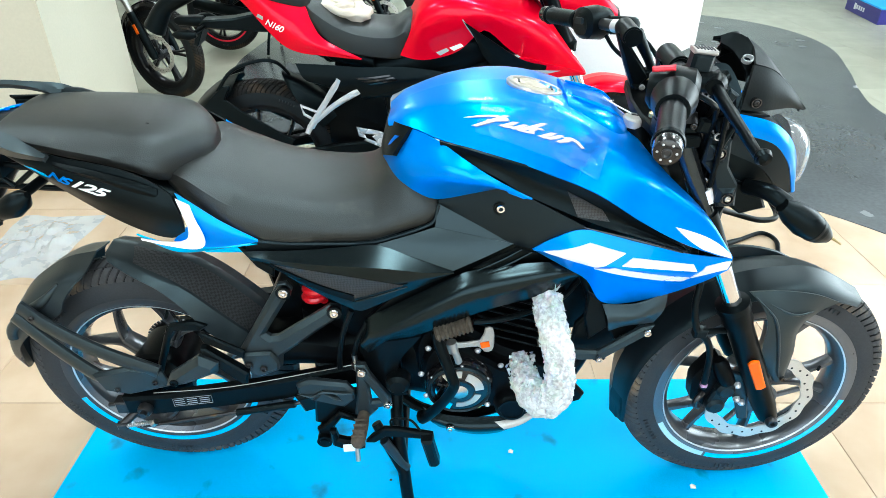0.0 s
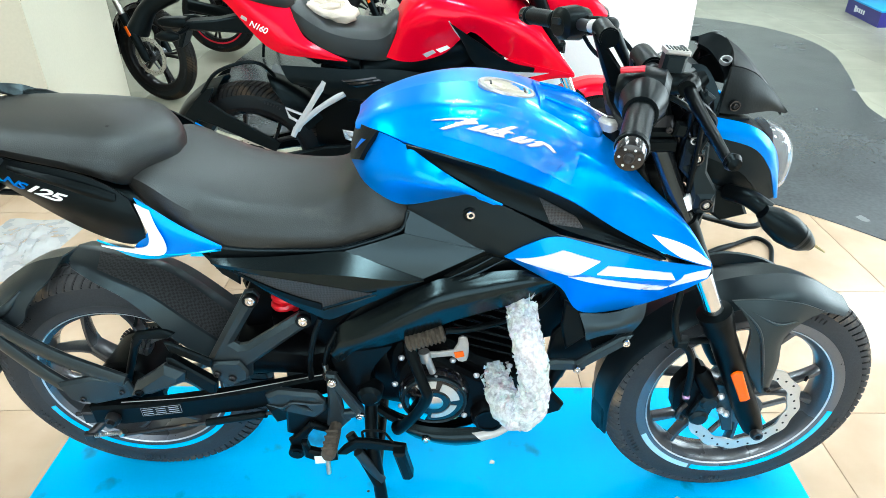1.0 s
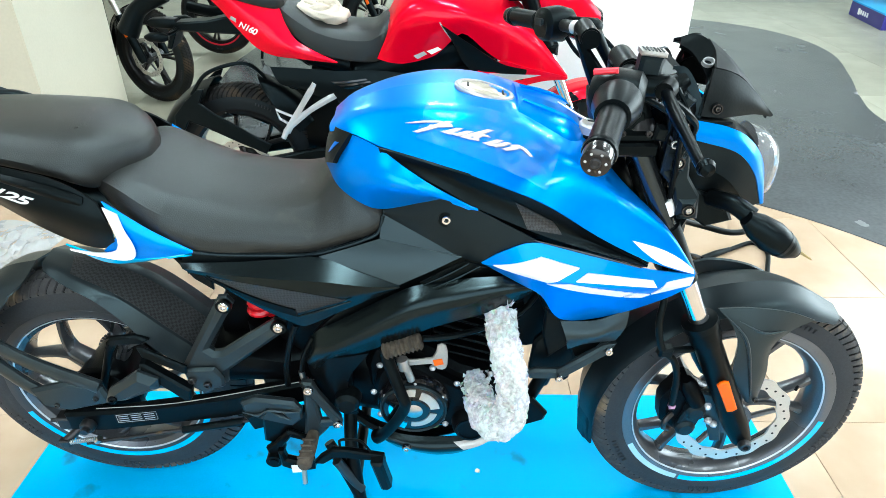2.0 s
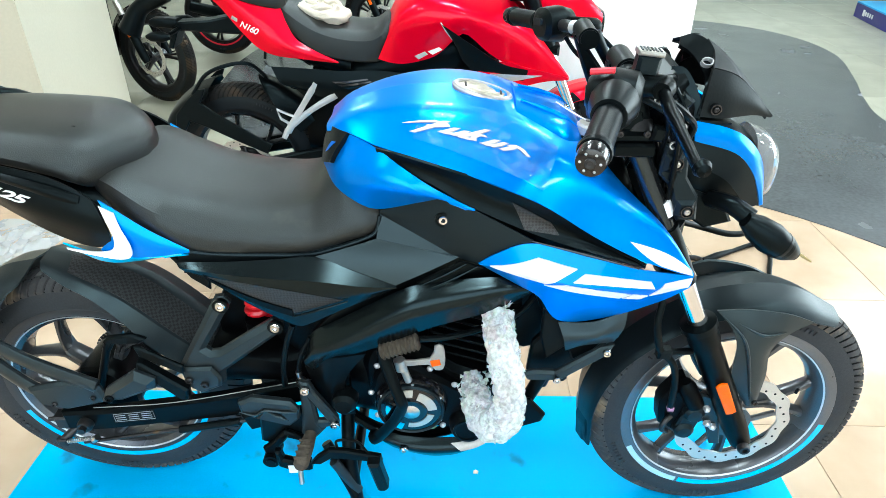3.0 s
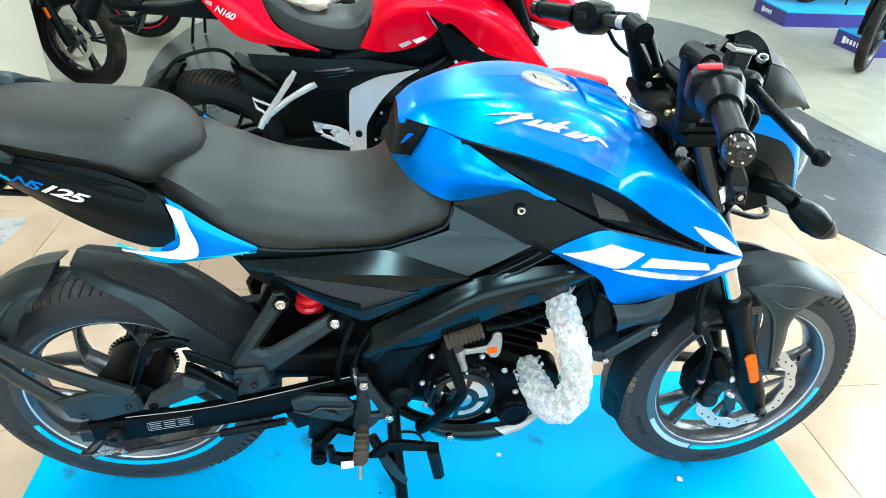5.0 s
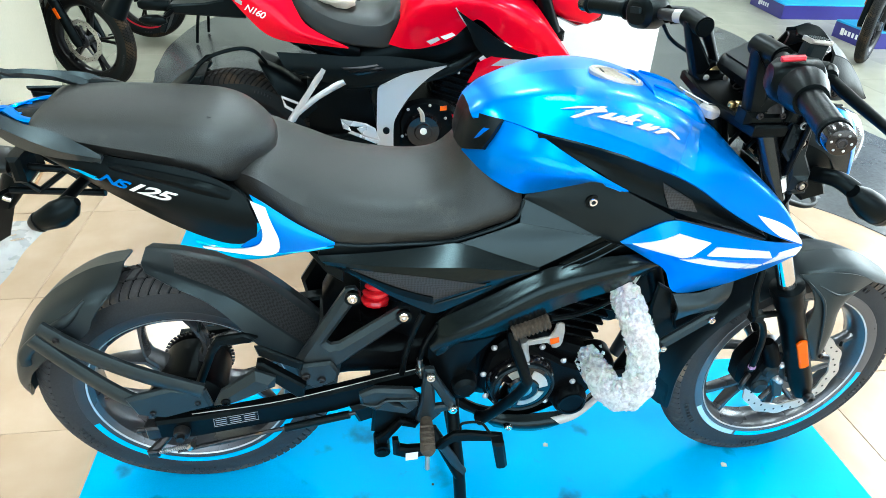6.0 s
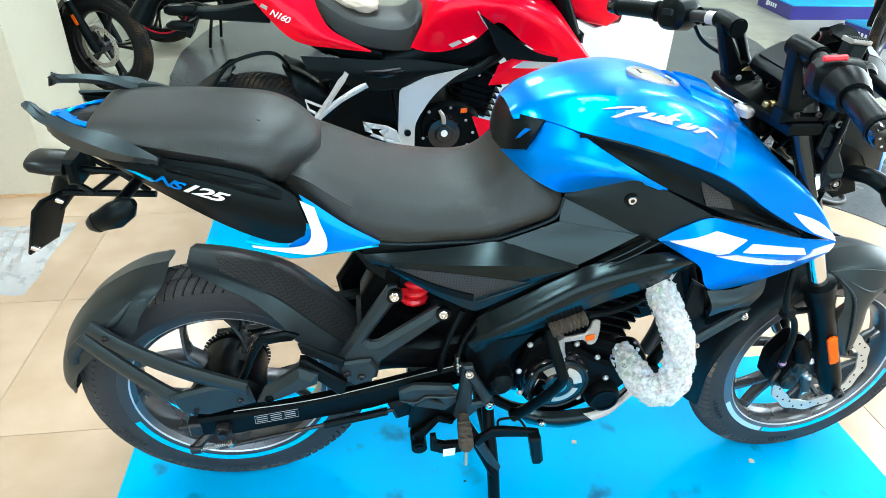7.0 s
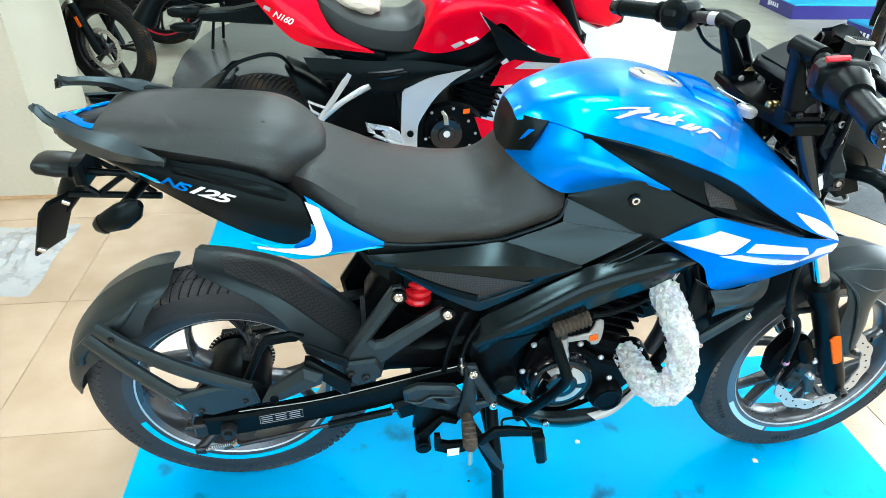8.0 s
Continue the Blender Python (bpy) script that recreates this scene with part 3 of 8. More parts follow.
    for s in (-1, 1):                              # raised marks on the sidewall
        marks = []
        for a0, n in ((200, 7), (262, 5), (330, 7), (60, 6), (130, 5)):
            for k in range(n):
                a = radians(a0 + k * 2.6)
                m = Matrix.Translation(c + V3((0, s * half * 0.93, 0))) @ Matrix.Rotation(-a, 4, "Y")
                marks.append(moved(block((rr + th * 0.42, 0, 0), (0.010, 0.0025, 0.004), 0.0006), m))
        part("sidewall_lettering", join(*marks), RUBBER, rim, kind="stuff")
    # hub and spokes
    hw = style["hub_half"]
    part("hub", lathe([(0.012, -hw), (0.030, -hw), (0.036, -hw + 0.012), (style["hub_r"], -hw + 0.02), (style["hub_r"], hw - 0.02), (0.036, hw - 0.012), (0.030, hw), (0.012, hw)], 36, c), style["hub_mat"], rim)
    for k in range(style["spokes"]):               # each spoke is cast as two arms that part towards the rim
        a = radians(style["phase"] + 360 / style["spokes"] * k)
        arms = []
        for side in (-1, 1):
            loops = []
            for i in range(9):
                t = i / 8
                r = style["hub_r"] - 0.006 + t * (rr - 0.018 - style["hub_r"] + 0.006)
                ang = a + side * radians(style["split"]) * max(0.0, (r - style["root"]) / (rr - 0.020 - style["root"])) ** 0.8
                wide = 0.0085 - 0.0015 * math.sin(math.pi * t) + 0.004 * max(0, t - 0.75) * 4
                deep = (0.022 - 0.009 * t) * (half / 0.05)
                d = V3((math.cos(ang), 0, math.sin(ang)))
                n = V3((-d.z, 0, d.x))
                m = c + d * r + n * side * 0.005
                loops.append([m + n * wide * p + V3((0, deep * q, 0)) for p, q in ((-1, -0.5), (-0.5, -1), (0.5, -1), (1, -0.5), (1, 0.5), (0.5, 1), (-0.5, 1), (-1, 0.5))])
            arms.append(rings(loops))
        part("spoke", join(*arms), style.get("rim_mat", RIM), rim)
    a = radians(style["phase"] + 12)
    p = c + V3((math.cos(a), 0, math.sin(a))) * (rr - 0.024)
    part("valve", tube([p, p - V3((math.cos(a), 0.1, math.sin(a))) * 0.02, p - V3((math.cos(a), 0.5, math.sin(a))) * 0.04], [0.005, 0.004, 0.0035], 8), BLACKP, rim)
    return rim


def brake_disc(parent, centre, y, R=0.12):
    """A wavy drilled brake disc on a carrier."""
    c = V3(centre)
    n = 120
    loops = []
    for k in range(n):
        a = 2 * math.pi * k / n
        wob = 0.0026 * math.cos(a * 12)
        ro, ri = R + wob, R - 0.027 + wob * 0.8
        d = V3((math.cos(a), 0, math.sin(a)))
        loops.append([c + d * r + V3((0, yy, 0)) for r, yy in ((ri, y - 0.002), (ro, y - 0.002), (ro, y + 0.002), (ri, y + 0.002))])
    disc = part("brake_disc", rings(loops, closed=True), DISCM, parent, "drilled wavy steel brake disc")
    holes = []
    for k in range(30):
        a = 2 * math.pi * k / 30
        r = R - 0.008 - 0.0055 * (k % 3)
        holes.append(lathe([(0.0001, y - 0.0026), (0.0026, y - 0.0026), (0.0026, y + 0.0026), (0.0001, y + 0.0026)], 10, c + V3((r * math.cos(a), 0, r * math.sin(a))), closed=False))
    part("drilling", join(*holes), BLACKP, disc)
    arms = [rod(c + V3((0.03 * math.cos(a), y + 0.004, 0.03 * math.sin(a))), c + V3(((R - 0.03) * math.cos(a + 0.25), y + 0.003, (R - 0.03) * math.sin(a + 0.25))), 0.006, 8) for a in [2 * math.pi * k / 5 for k in range(5)]]
    part("carrier", join(*arms, lathe([(0.02, y - 0.002), (0.04, y - 0.002), (0.04, y + 0.006), (0.02, y + 0.006)], 24, c)), RIM, disc)
    return disc


def spring(a, b, r, wire, turns, n=14):
    a, b = V3(a), V3(b)
    d = (b - a).normalized()
    s = d.cross(V3((0, 1, 0))).normalized()
    u = d.cross(s)
    pts = [a.lerp(b, k / (turns * n)) + (s * math.cos(2 * math.pi * k / n) + u * math.sin(2 * math.pi * k / n)) * r for k in range(turns * n + 1)]
    return tube(pts, wire, 8, smooth=False)


# ---- the blue motorcycle: x forward, y to its left, z up, origin under the rear axle ----
bike = thing("motorcycle", "blue and black naked motorcycle standing on a blue board", "motorcycle", pose(-0.648, 1.171, 0.0045, 3.5, 0, 0))
REAR, FRONT = (0.0, 0.0, 0.306), (1.357, 0.0, 0.292)


def pair(name, g, mat, parent, label=""):
    """The same panel on both flanks."""
    return part(name, g, mat, parent, label), part(name, flipped(g), mat, parent, label)


rear_style = dict(lip_mat=RIMS, lip_label="dark grey rim face", stripe_arcs=((200, 340, CYANP),), stripe_label="light blue rim stripe", hub_half=0.075, hub_r=0.062, hub_mat=ENGB, spokes=5, phase=65, root=0.115, split=24)
# the second, pale arc is a highlight on the stripe, put in as colour
front_style = dict(stripe_arcs=((252, 350, CYANP), (206, 250, STRIPE_LIT)), stripe_label="light blue rim stripe", hub_half=0.055, hub_r=0.032, hub_mat=RIM, spokes=5, phase=3, root=0.085, split=13)
rw = wheel(bike, "rear_wheel", REAR, 0.305, 0.052, rear_style)
part("sprocket", lathe([(0.04, 0.066), (0.068, 0.066), (0.068, 0.071), (0.04, 0.071)], 44, REAR), DARKM, rw)
part("sprocket_teeth", join(*[block(V3(REAR) + V3((0.070 * math.cos(a), 0.0685, 0.070 * math.sin(a))), (0.009, 0.005, 0.006), 0.001, Matrix.Rotation(-a, 4, "Y")) for a in [2 * math.pi * k / 42 for k in range(42)]]), DARKM, rw)
part("brake_drum", lathe([(0.02, -0.088), (0.070, -0.086), (0.082, -0.076), (0.082, -0.060), (0.077, -0.058), (0.070, 0.05), (0.02, 0.05)], 40, REAR), ENGB, rw, "black drum brake plate")

# front wheel, fork and bars turn as one: a small turn to the left
fw = wheel(bike, "front_wheel", FRONT, 0.296, 0.045, front_style)
FM = Matrix.Translation((-0.005, -0.043, 0.002)) @ Matrix.Translation(FRONT) @ pose(0, 0, 0, -3, 0, 2) @ Matrix.Translation(-V3(FRONT))
fw.matrix_local = FM
brake_disc(fw, FRONT, -0.062)


# fork legs run up and back from the axle
for s in (-1, 1):
    lo, hi = V3((1.356, -0.040 + s * 0.102, 0.294)), V3((1.030, -0.008 + s * 0.102, 0.965))
    d = (hi - lo).normalized()
    leg = part("fork_leg", join(tube([lo - d * 0.012, lo + d * 0.03, lo + d * 0.05, lo + d * 0.27, lo + d * 0.285, lo + d * 0.325], [0.021, 0.0255, 0.0255, 0.0265, 0.030, 0.0285], 20, smooth=False)), SATIN, bike, "satin black fork slider")
    part("stanchion", rod(lo + d * 0.31, lo + d * 0.435, 0.0178, 24), CHROME, leg, "chrome fork tube")
    part("upper_tube", rod(lo + d * 0.545, hi, 0.0170, 28), FORKT, leg)
    part("lower_sleeve", rod(lo + d * 0.43, lo + d * 0.55, 0.0215, 24), BLACKP, leg)
    part("dust_seal", lathe([(0.018, -0.008), (0.033, -0.008), (0.033, 0.006), (0.018, 0.010)], 24), BLACKP, leg).matrix_local = Matrix.Translation(lo + d * 0.325) @ d.to_track_quat("Y", "Z").to_matrix().to_4x4()
    part("tube_clip", moved(rod(lo + d * 0.578, lo + d * 0.606, 0.0125, 20), Matrix.Translation((0.0105, s * 0.003, 0))), WHITED if s < 0 else BLACKP, leg, "white plastic band" if s < 0 else "")
    part("axle_nut", bolt((1.356, -0.040 + s * 0.127, 0.294), 0.013, 0.012, 1 if s < 0 else -1), DARKM, leg)
    part("reflector", moved(plate([(-0.042, -0.010), (0.038, -0.0115), (0.043, -0.004), (0.043, 0.004), (0.038, 0.0115), (-0.042, 0.010), (-0.045, 0)], -0.004, 0.004, 0.002),
         Matrix.Translation(lo + d * 0.150 + V3((0, s * 0.028, 0))) @ Matrix.Rotation(-math.atan2(d.z, d.x), 4, "Y")), ORANGE, leg, "orange side reflector")
caliper = part("brake_caliper", join(plate([(1.188, 0.322), (1.181, 0.379), (1.194, 0.410), (1.213, 0.440), (1.236, 0.434), (1.258, 0.393), (1.262, 0.356), (1.258, 0.290), (1.233, 0.286)], -0.138, -0.088, 0.010, 2),
                                     tube([(1.213, -0.142, 0.452), (1.218, -0.144, 0.442), (1.245, -0.144, 0.392)], [0.012, 0.018, 0.018], 16, smooth=False)), ENGB, bike, "black front brake caliper")
part("piston_housing", join(*[lathe([(0.0001, -0.158), (0.014, -0.157), (0.020, -0.151), (0.022, -0.132), (0.0001, -0.130)], 22, (x, 0, z), closed=False) for x, z in ((1.236, 0.320), (1.247, 0.368))], plate([(1.216, 0.324), (1.228, 0.372), (1.266, 0.364), (1.256, 0.314)], -0.150, -0.130, 0.004)), GREYP, caliper, "dark grey piston housing")
part("caliper_bracket", plate([(1.262, 0.398), (1.292, 0.389), (1.318, 0.314), (1.334, 0.250), (1.312, 0.250), (1.288, 0.313), (1.258, 0.350)], -0.126, -0.116, 0.003), MIDP, caliper)
for q in ((1.271, -0.142, 0.378), (1.289, -0.130, 0.322), (1.303, -0.128, 0.310)):
    part("screw", dome(q, 0.0085, 0.010), SILVER, caliper)
part("bleed_pipe", tube([(1.206, -0.140, 0.352), (1.192, -0.150, 0.345), (1.190, -0.150, 0.325), (1.204, -0.142, 0.310)], 0.006, 8), DARKM, caliper)
part("hose_clip", block((1.196, -0.150, 0.386), (0.012, 0.014, 0.009), 0.002), LILAC, caliper)
part("brake_hose", tube([(1.200, -0.144, 0.372), (1.195, -0.150, 0.396), (1.189, -0.152, 0.466), (1.174, -0.152, 0.511), (1.147, -0.150, 0.540), (1.132, -0.146, 0.599), (1.135, -0.130, 0.658), (1.12, -0.09, 0.80)], 0.0068, 10), BLACKP, bike)
part("hose_guide", join(block((1.156, -0.146, 0.531), (0.026, 0.024, 0.020), 0.004), rod((1.160, -0.144, 0.529), (1.215, -0.130, 0.520), 0.007)), BLACKP, bike)
# front mudguard: crown over the tyre, flared tail, and stays to the fork
C = V3(FRONT)


def polar(r, deg, y, c=C):
    return (c.x + r * math.cos(radians(deg)), y, c.z + r * math.sin(radians(deg)))


crown = [polar(0.318, 196, 0), polar(0.316, 170, 0), polar(0.313, 145, 0), polar(0.312, 115, 0), polar(0.312, 90, 0), polar(0.312, 74, 0), polar(0.306, 56, 0)]
edge1 = [polar(0.308, 195, -0.040), polar(0.305, 170, -0.048), polar(0.304, 145, -0.052), polar(0.303, 115, -0.056), polar(0.302, 90, -0.055), polar(0.300, 74, -0.050), polar(0.298, 56, -0.034)]
edge2 = [polar(0.303, 194, -0.056), polar(0.297, 170, -0.062), polar(0.293, 145, -0.068), polar(0.292, 115, -0.074), polar(0.287, 90, -0.077), polar(0.281, 74, -0.071), polar(0.284, 58, -0.052)]
g = Sheet([crown, edge1, edge2], 36, 8).solid(0.003, V3((0, -0.3, 1)))
mud = part("front_mudguard", both(g), GREYP, bike, "matt black front mudguard")
mud.matrix_local = FM
pair("mudguard_stay", Sheet([[(1.252, -0.082, 0.598), (1.307, -0.088, 0.604), (1.385, -0.084, 0.590), (1.452, -0.068, 0.558)],
                             [(1.280, -0.094, 0.568), (1.318, -0.101, 0.564), (1.362, -0.098, 0.550), (1.400, -0.086, 0.546)],
                             [(1.298, -0.099, 0.526), (1.325, -0.107, 0.518), (1.350, -0.104, 0.510), (1.368, -0.094, 0.510)],
                             [(1.306, -0.099, 0.452), (1.334, -0.105, 0.448), (1.358, -0.103, 0.448), (1.374, -0.095, 0.450)],
                             [(1.347, -0.098, 0.380), (1.354, -0.101, 0.376), (1.364, -0.101, 0.376), (1.372, -0.096, 0.380)]], 14, 16).solid(0.006), MIDP, mud)
pair("stay_ridge", tube([(1.262, -0.090, 0.592), (1.304, -0.107, 0.548), (1.328, -0.110, 0.480), (1.353, -0.104, 0.392)], [0.001, 0.0035, 0.003, 0.001], 8), MIDP, mud)
pair("stay_ridge", tube([(1.290, -0.098, 0.580), (1.340, -0.104, 0.556), (1.385, -0.095, 0.556)], [0.001, 0.003, 0.001], 8), MIDP, mud)
part("screw", bolt((1.364, -0.103, 0.388), 0.006, 0.005), DARKM, mud)

# ---- fuel tank with the flanks that run forward into the shrouds ----
top = [(0.553, 0, 0.934), (0.585, 0, 0.960), (0.66, 0, 0.984), (0.74, 0, 0.991), (0.82, 0, 0.984), (0.90, 0, 0.958), (0.965, -0.030, 0.926), (1.030, -0.105, 0.868), (1.106, -0.145, 0.803), (1.160, -0.168, 0.731)]
mid = [(0.551, -0.042, 0.933), (0.586, -0.068, 0.952), (0.66, -0.098, 0.966), (0.74, -0.115, 0.972), (0.82, -0.122, 0.958), (0.90, -0.134, 0.930), (0.965, -0.148, 0.893), (1.03, -0.160, 0.846), (1.10, -0.168, 0.790), (1.160, -0.172, 0.730)]
ridge = [(0.553, -0.056, 0.929), (0.592, -0.090, 0.941), (0.648, -0.136, 0.938), (0.731, -0.168, 0.926), (0.82, -0.188, 0.903), (0.90, -0.191, 0.868), (0.98, -0.191, 0.815), (1.055, -0.189, 0.772), (1.12, -0.184, 0.744), (1.160, -0.174, 0.727)]
deck = [(0.552, -0.026, 0.935), (0.585, -0.046, 0.958), (0.66, -0.070, 0.9795), (0.74, -0.082, 0.986), (0.82, -0.086, 0.977), (0.90, -0.088, 0.949), (0.965, -0.098, 0.914), (1.030, -0.134, 0.863), (1.106, -0.158, 0.799), (1.160, -0.170, 0.7305)]
tank_side = Sheet([top, deck, mid, ridge], 48, 18)
tank = part("fuel_tank", both(tank_side.solid(0.004, V3((0, -0.5, 1)))), BLUE, bike, "glossy metallic blue fuel tank")
wing_t = [(0.556, -0.058, 0.916), (0.592, -0.092, 0.939), (0.640, -0.134, 0.936), (0.683, -0.158, 0.914), (0.735, -0.176, 0.886), (0.796, -0.178, 0.852)]
wing_m = [(0.544, -0.050, 0.886), (0.572, -0.110, 0.890), (0.612, -0.144, 0.888), (0.664, -0.170, 0.887), (0.728, -0.177, 0.874), (0.795, -0.179, 0.851)]
wing_b = [(0.540, -0.048, 0.866), (0.569, -0.108, 0.853), (0.612, -0.130, 0.832), (0.645, -0.128, 0.823), (0.711, -0.150, 0.849), (0.753, -0.164, 0.863), (0.794, -0.178, 0.850)]
wing = Sheet([wing_t, wing_m, wing_b], 24, 8)
pair("tank_wing", wing.solid(0.004), BLUE, tank)
vee_t = [(0.642, -0.138, 0.937), (0.73, -0.177, 0.927), (0.82, -0.185, 0.900), (0.90, -0.188, 0.865), (0.98, -0.188, 0.812), (1.074, -0.186, 0.754)]
vee_m = [(0.644, -0.140, 0.930), (0.735, -0.166, 0.905), (0.82, -0.170, 0.865), (0.91, -0.172, 0.824), (0.99, -0.174, 0.786), (1.074, -0.182, 0.753)]
vee_b = [(0.650, -0.142, 0.922), (0.735, -0.170, 0.888), (0.79, -0.174, 0.855), (0.90, -0.180, 0.806), (0.99, -0.184, 0.777), (1.074, -0.185, 0.751)]
vee_in = [(0.660, -0.120, 0.902), (0.735, -0.145, 0.868), (0.79, -0.150, 0.835), (0.90, -0.150, 0.780), (0.99, -0.150, 0.745), (1.074, -0.150, 0.722)]
vee = Sheet([vee_t, vee_m, vee_b], 30, 8)
pair("vee_lining", Sheet([vee_b, vee_in], 20, 3).solid(0.004), BLACKP, bike)
pair("tank_vee", vee.solid(0.004), BLACKP, tank, "black panel under the tank ridge")
pair("air_grille", vee.decal([(0.852, 0.866), (0.915, 0.829), (0.930, 0.806), (0.874, 0.818)], 0.0022, 8, 6), WEAVE, tank)
pair("vee_crease", tube([(0.886, -0.186, 0.801), (0.974, -0.189, 0.778), (1.062, -0.190, 0.752)], [0.0012, 0.0028, 0.0012], 6), PIANO, tank)
black_t = [(0.641, -0.120, 0.821), (0.711, -0.146, 0.847), (0.753, -0.160, 0.862), (0.781, -0.168, 0.854), (0.890, -0.184, 0.800)]
black_b = [(0.640, -0.122, 0.810), (0.703, -0.148, 0.786), (0.738, -0.159, 0.770), (0.771, -0.168, 0.755), (0.806, -0.177, 0.751)]
black_m = [tuple((V3(a) + V3(b)) / 2 + V3((0, -0.004, 0))) for a, b in zip(black_t, black_b)]
knee = Sheet([black_t, black_m, black_b], 18, 8)
kp, kq = pair("knee_panel", knee.solid(0.004), GREYP, bike, "dark grey panel below the tank")
part("screw", bolt((0.746, -0.160, 0.824), 0.0085, 0.006), CHROME, kp, "bright socket screw")
part("screw_ring", lathe([(0.009, -0.164), (0.013, -0.164), (0.013, -0.154), (0.009, -0.154)], 20, (0.746, 0, 0.824)), BLACKP, kp)

# lower shroud with the white slashes
sh_t = [(0.803, -0.178, 0.752), (0.838, -0.188, 0.781), (0.890, -0.187, 0.797), (0.980, -0.184, 0.772), (1.066, -0.183, 0.746), (1.160, -0.174, 0.727)]
sh_m = [(0.806, -0.180, 0.750), (0.870, -0.202, 0.752), (0.925, -0.205, 0.736), (1.00, -0.200, 0.720), (1.085, -0.189, 0.710), (1.160, -0.173, 0.716)]
sh_b = [(0.808, -0.176, 0.747), (0.872, -0.176, 0.706), (0.909, -0.170, 0.677), (0.952, -0.156, 0.613), (1.037, -0.148, 0.615), (1.120, -0.158, 0.660), (1.160, -0.170, 0.700)]
shroud = Sheet([sh_t, sh_m, sh_b], 36, 14, soft=False)
sp, sq = pair("tank_shroud", shroud.solid(0.004), BLUE, bike, "blue front shroud with white slashes")
slashes = [[(0.822, 0.753), (0.898, 0.776), (0.962, 0.754), (0.912, 0.729)], [(0.976, 0.745), (1.088, 0.724), (1.096, 0.711), (0.957, 0.733)], [(0.911, 0.724), (0.946, 0.728), (1.058, 0.699), (1.040, 0.688)],
           [(1.046, 0.687), (1.062, 0.698), (1.090, 0.690), (1.078, 0.681)], [(1.092, 0.690), (1.112, 0.718), (1.158, 0.724), (1.156, 0.704)]]
for q in slashes:
    part("white_slash", shroud.decal(q, 0.0032, 14, 8), WHITED, sp)
    part("white_slash", flipped(shroud.decal(q, 0.0032, 14, 8)), WHITED, sq)
pair("white_slash", tank_side.patch([(0.80, 0.80), (0.99, 0.40), (0.995, 0.96), (0.90, 0.97)], 0.0012, 14, 6, V3((0, -0.5, 1))), WHITED, tank)

# filler cap, pads and the logo sticker
CAPX = Matrix.Translation((0.808, -0.012, 0.981)) @ Matrix.Rotation(radians(14), 4, "Y") @ Matrix.Rotation(radians(90), 4, "X") @ Matrix.Diagonal((1.0, 1.0, 0.70, 1.0))
cap = part("filler_cap", moved(lathe([(0.0001, 0.0050), (0.036, 0.0050), (0.039, 0.0030), (0.041, 0.0030), (0.0001, -0.006)], 44, closed=False), CAPX), CAPM, tank, "pale brushed metal filler cap")
part("cap_ring", moved(lathe([(0.041, 0.0045), (0.043, 0.0062), (0.049, 0.0055), (0.052, 0.002), (0.050, -0.006), (0.041, -0.004)], 44), CAPX), PEWTER, cap, "pale ring round the cap")
for x in (-0.030, 0.030):
    part("cap_flap", moved(block((x, 0.0056, 0), (0.004, 0.002, 0.024), 0.0008), CAPX), DARKM, cap)
part("cap_lid", moved(lathe([(0.0001, 0.0062), (0.020, 0.0062), (0.022, 0.0050), (0.0001, 0.0040)], 30, closed=False), CAPX), CAPM, cap)
# raised nose of the tank, with its seam and bright screws
nose = Sheet([[(0.862, 0, 0.977), (0.905, 0, 0.964), (0.945, 0, 0.950), (0.972, 0, 0.928), (0.976, 0, 0.910)], [(0.862, -0.040, 0.975), (0.905, -0.044, 0.962), (0.945, -0.048, 0.947), (0.970, -0.044, 0.926), (0.974, -0.044, 0.909)],
              [(0.860, -0.066, 0.968), (0.903, -0.074, 0.955), (0.940, -0.078, 0.940), (0.962, -0.074, 0.920), (0.966, -0.072, 0.904)], [(0.862, -0.076, 0.956), (0.903, -0.088, 0.942), (0.938, -0.094, 0.926), (0.956, -0.088, 0.910), (0.960, -0.084, 0.898)]], 20, 12)
part("tank_nose", both(nose.solid(0.004, V3((0.2, -0.4, 1)))), BLUE, tank, "raised blue nose of the tank")
pair("nose_rib", tube([(0.870, -0.034, 0.976), (0.905, -0.040, 0.964), (0.942, -0.044, 0.949), (0.964, -0.042, 0.932)], [0.002, 0.0045, 0.0045, 0.002], 8), BLUE, tank)
part("nose_screw", moved(bolt((0, 0, 0), 0.0045, 0.003), Matrix.Translation((0.950, 0.0, 0.951)) @ Matrix.Rotation(radians(-90), 4, "X")), CHROME, tank)
pair("tank_seam", tank_side.patch([(0.548, 0.36), (0.5505, 0.36), (0.5125, 0.985), (0.510, 0.985)], 0.0006, 2, 16, V3((0, -0.5, 1))), BLUE_D, tank)
pad = Sheet([[(0.533, 0.0, 0.868), (0.544, 0.0, 0.910), (0.556, 0.0, 0.935)], [(0.538, -0.050, 0.872), (0.546, -0.052, 0.910), (0.558, -0.044, 0.936)],
             [(0.549, -0.084, 0.886), (0.560, -0.088, 0.914), (0.572, -0.072, 0.940)], [(0.562, -0.106, 0.896), (0.574, -0.108, 0.918), (0.594, -0.098, 0.944)]], 12, 14)
pair("pad_recess", pad.patch([(0.34, 0.72), (0.66, 0.80), (0.66, 0.90), (0.40, 0.80)], 0.0012, 6, 4, V3((-0.5, -1, 0.2))), BLUE_D, tank)
part("tank_pad", both(pad.solid(0.008, V3((-0.5, -1, 0.2)))), BLACKP, tank, "black rubber pad at the tank's rear")


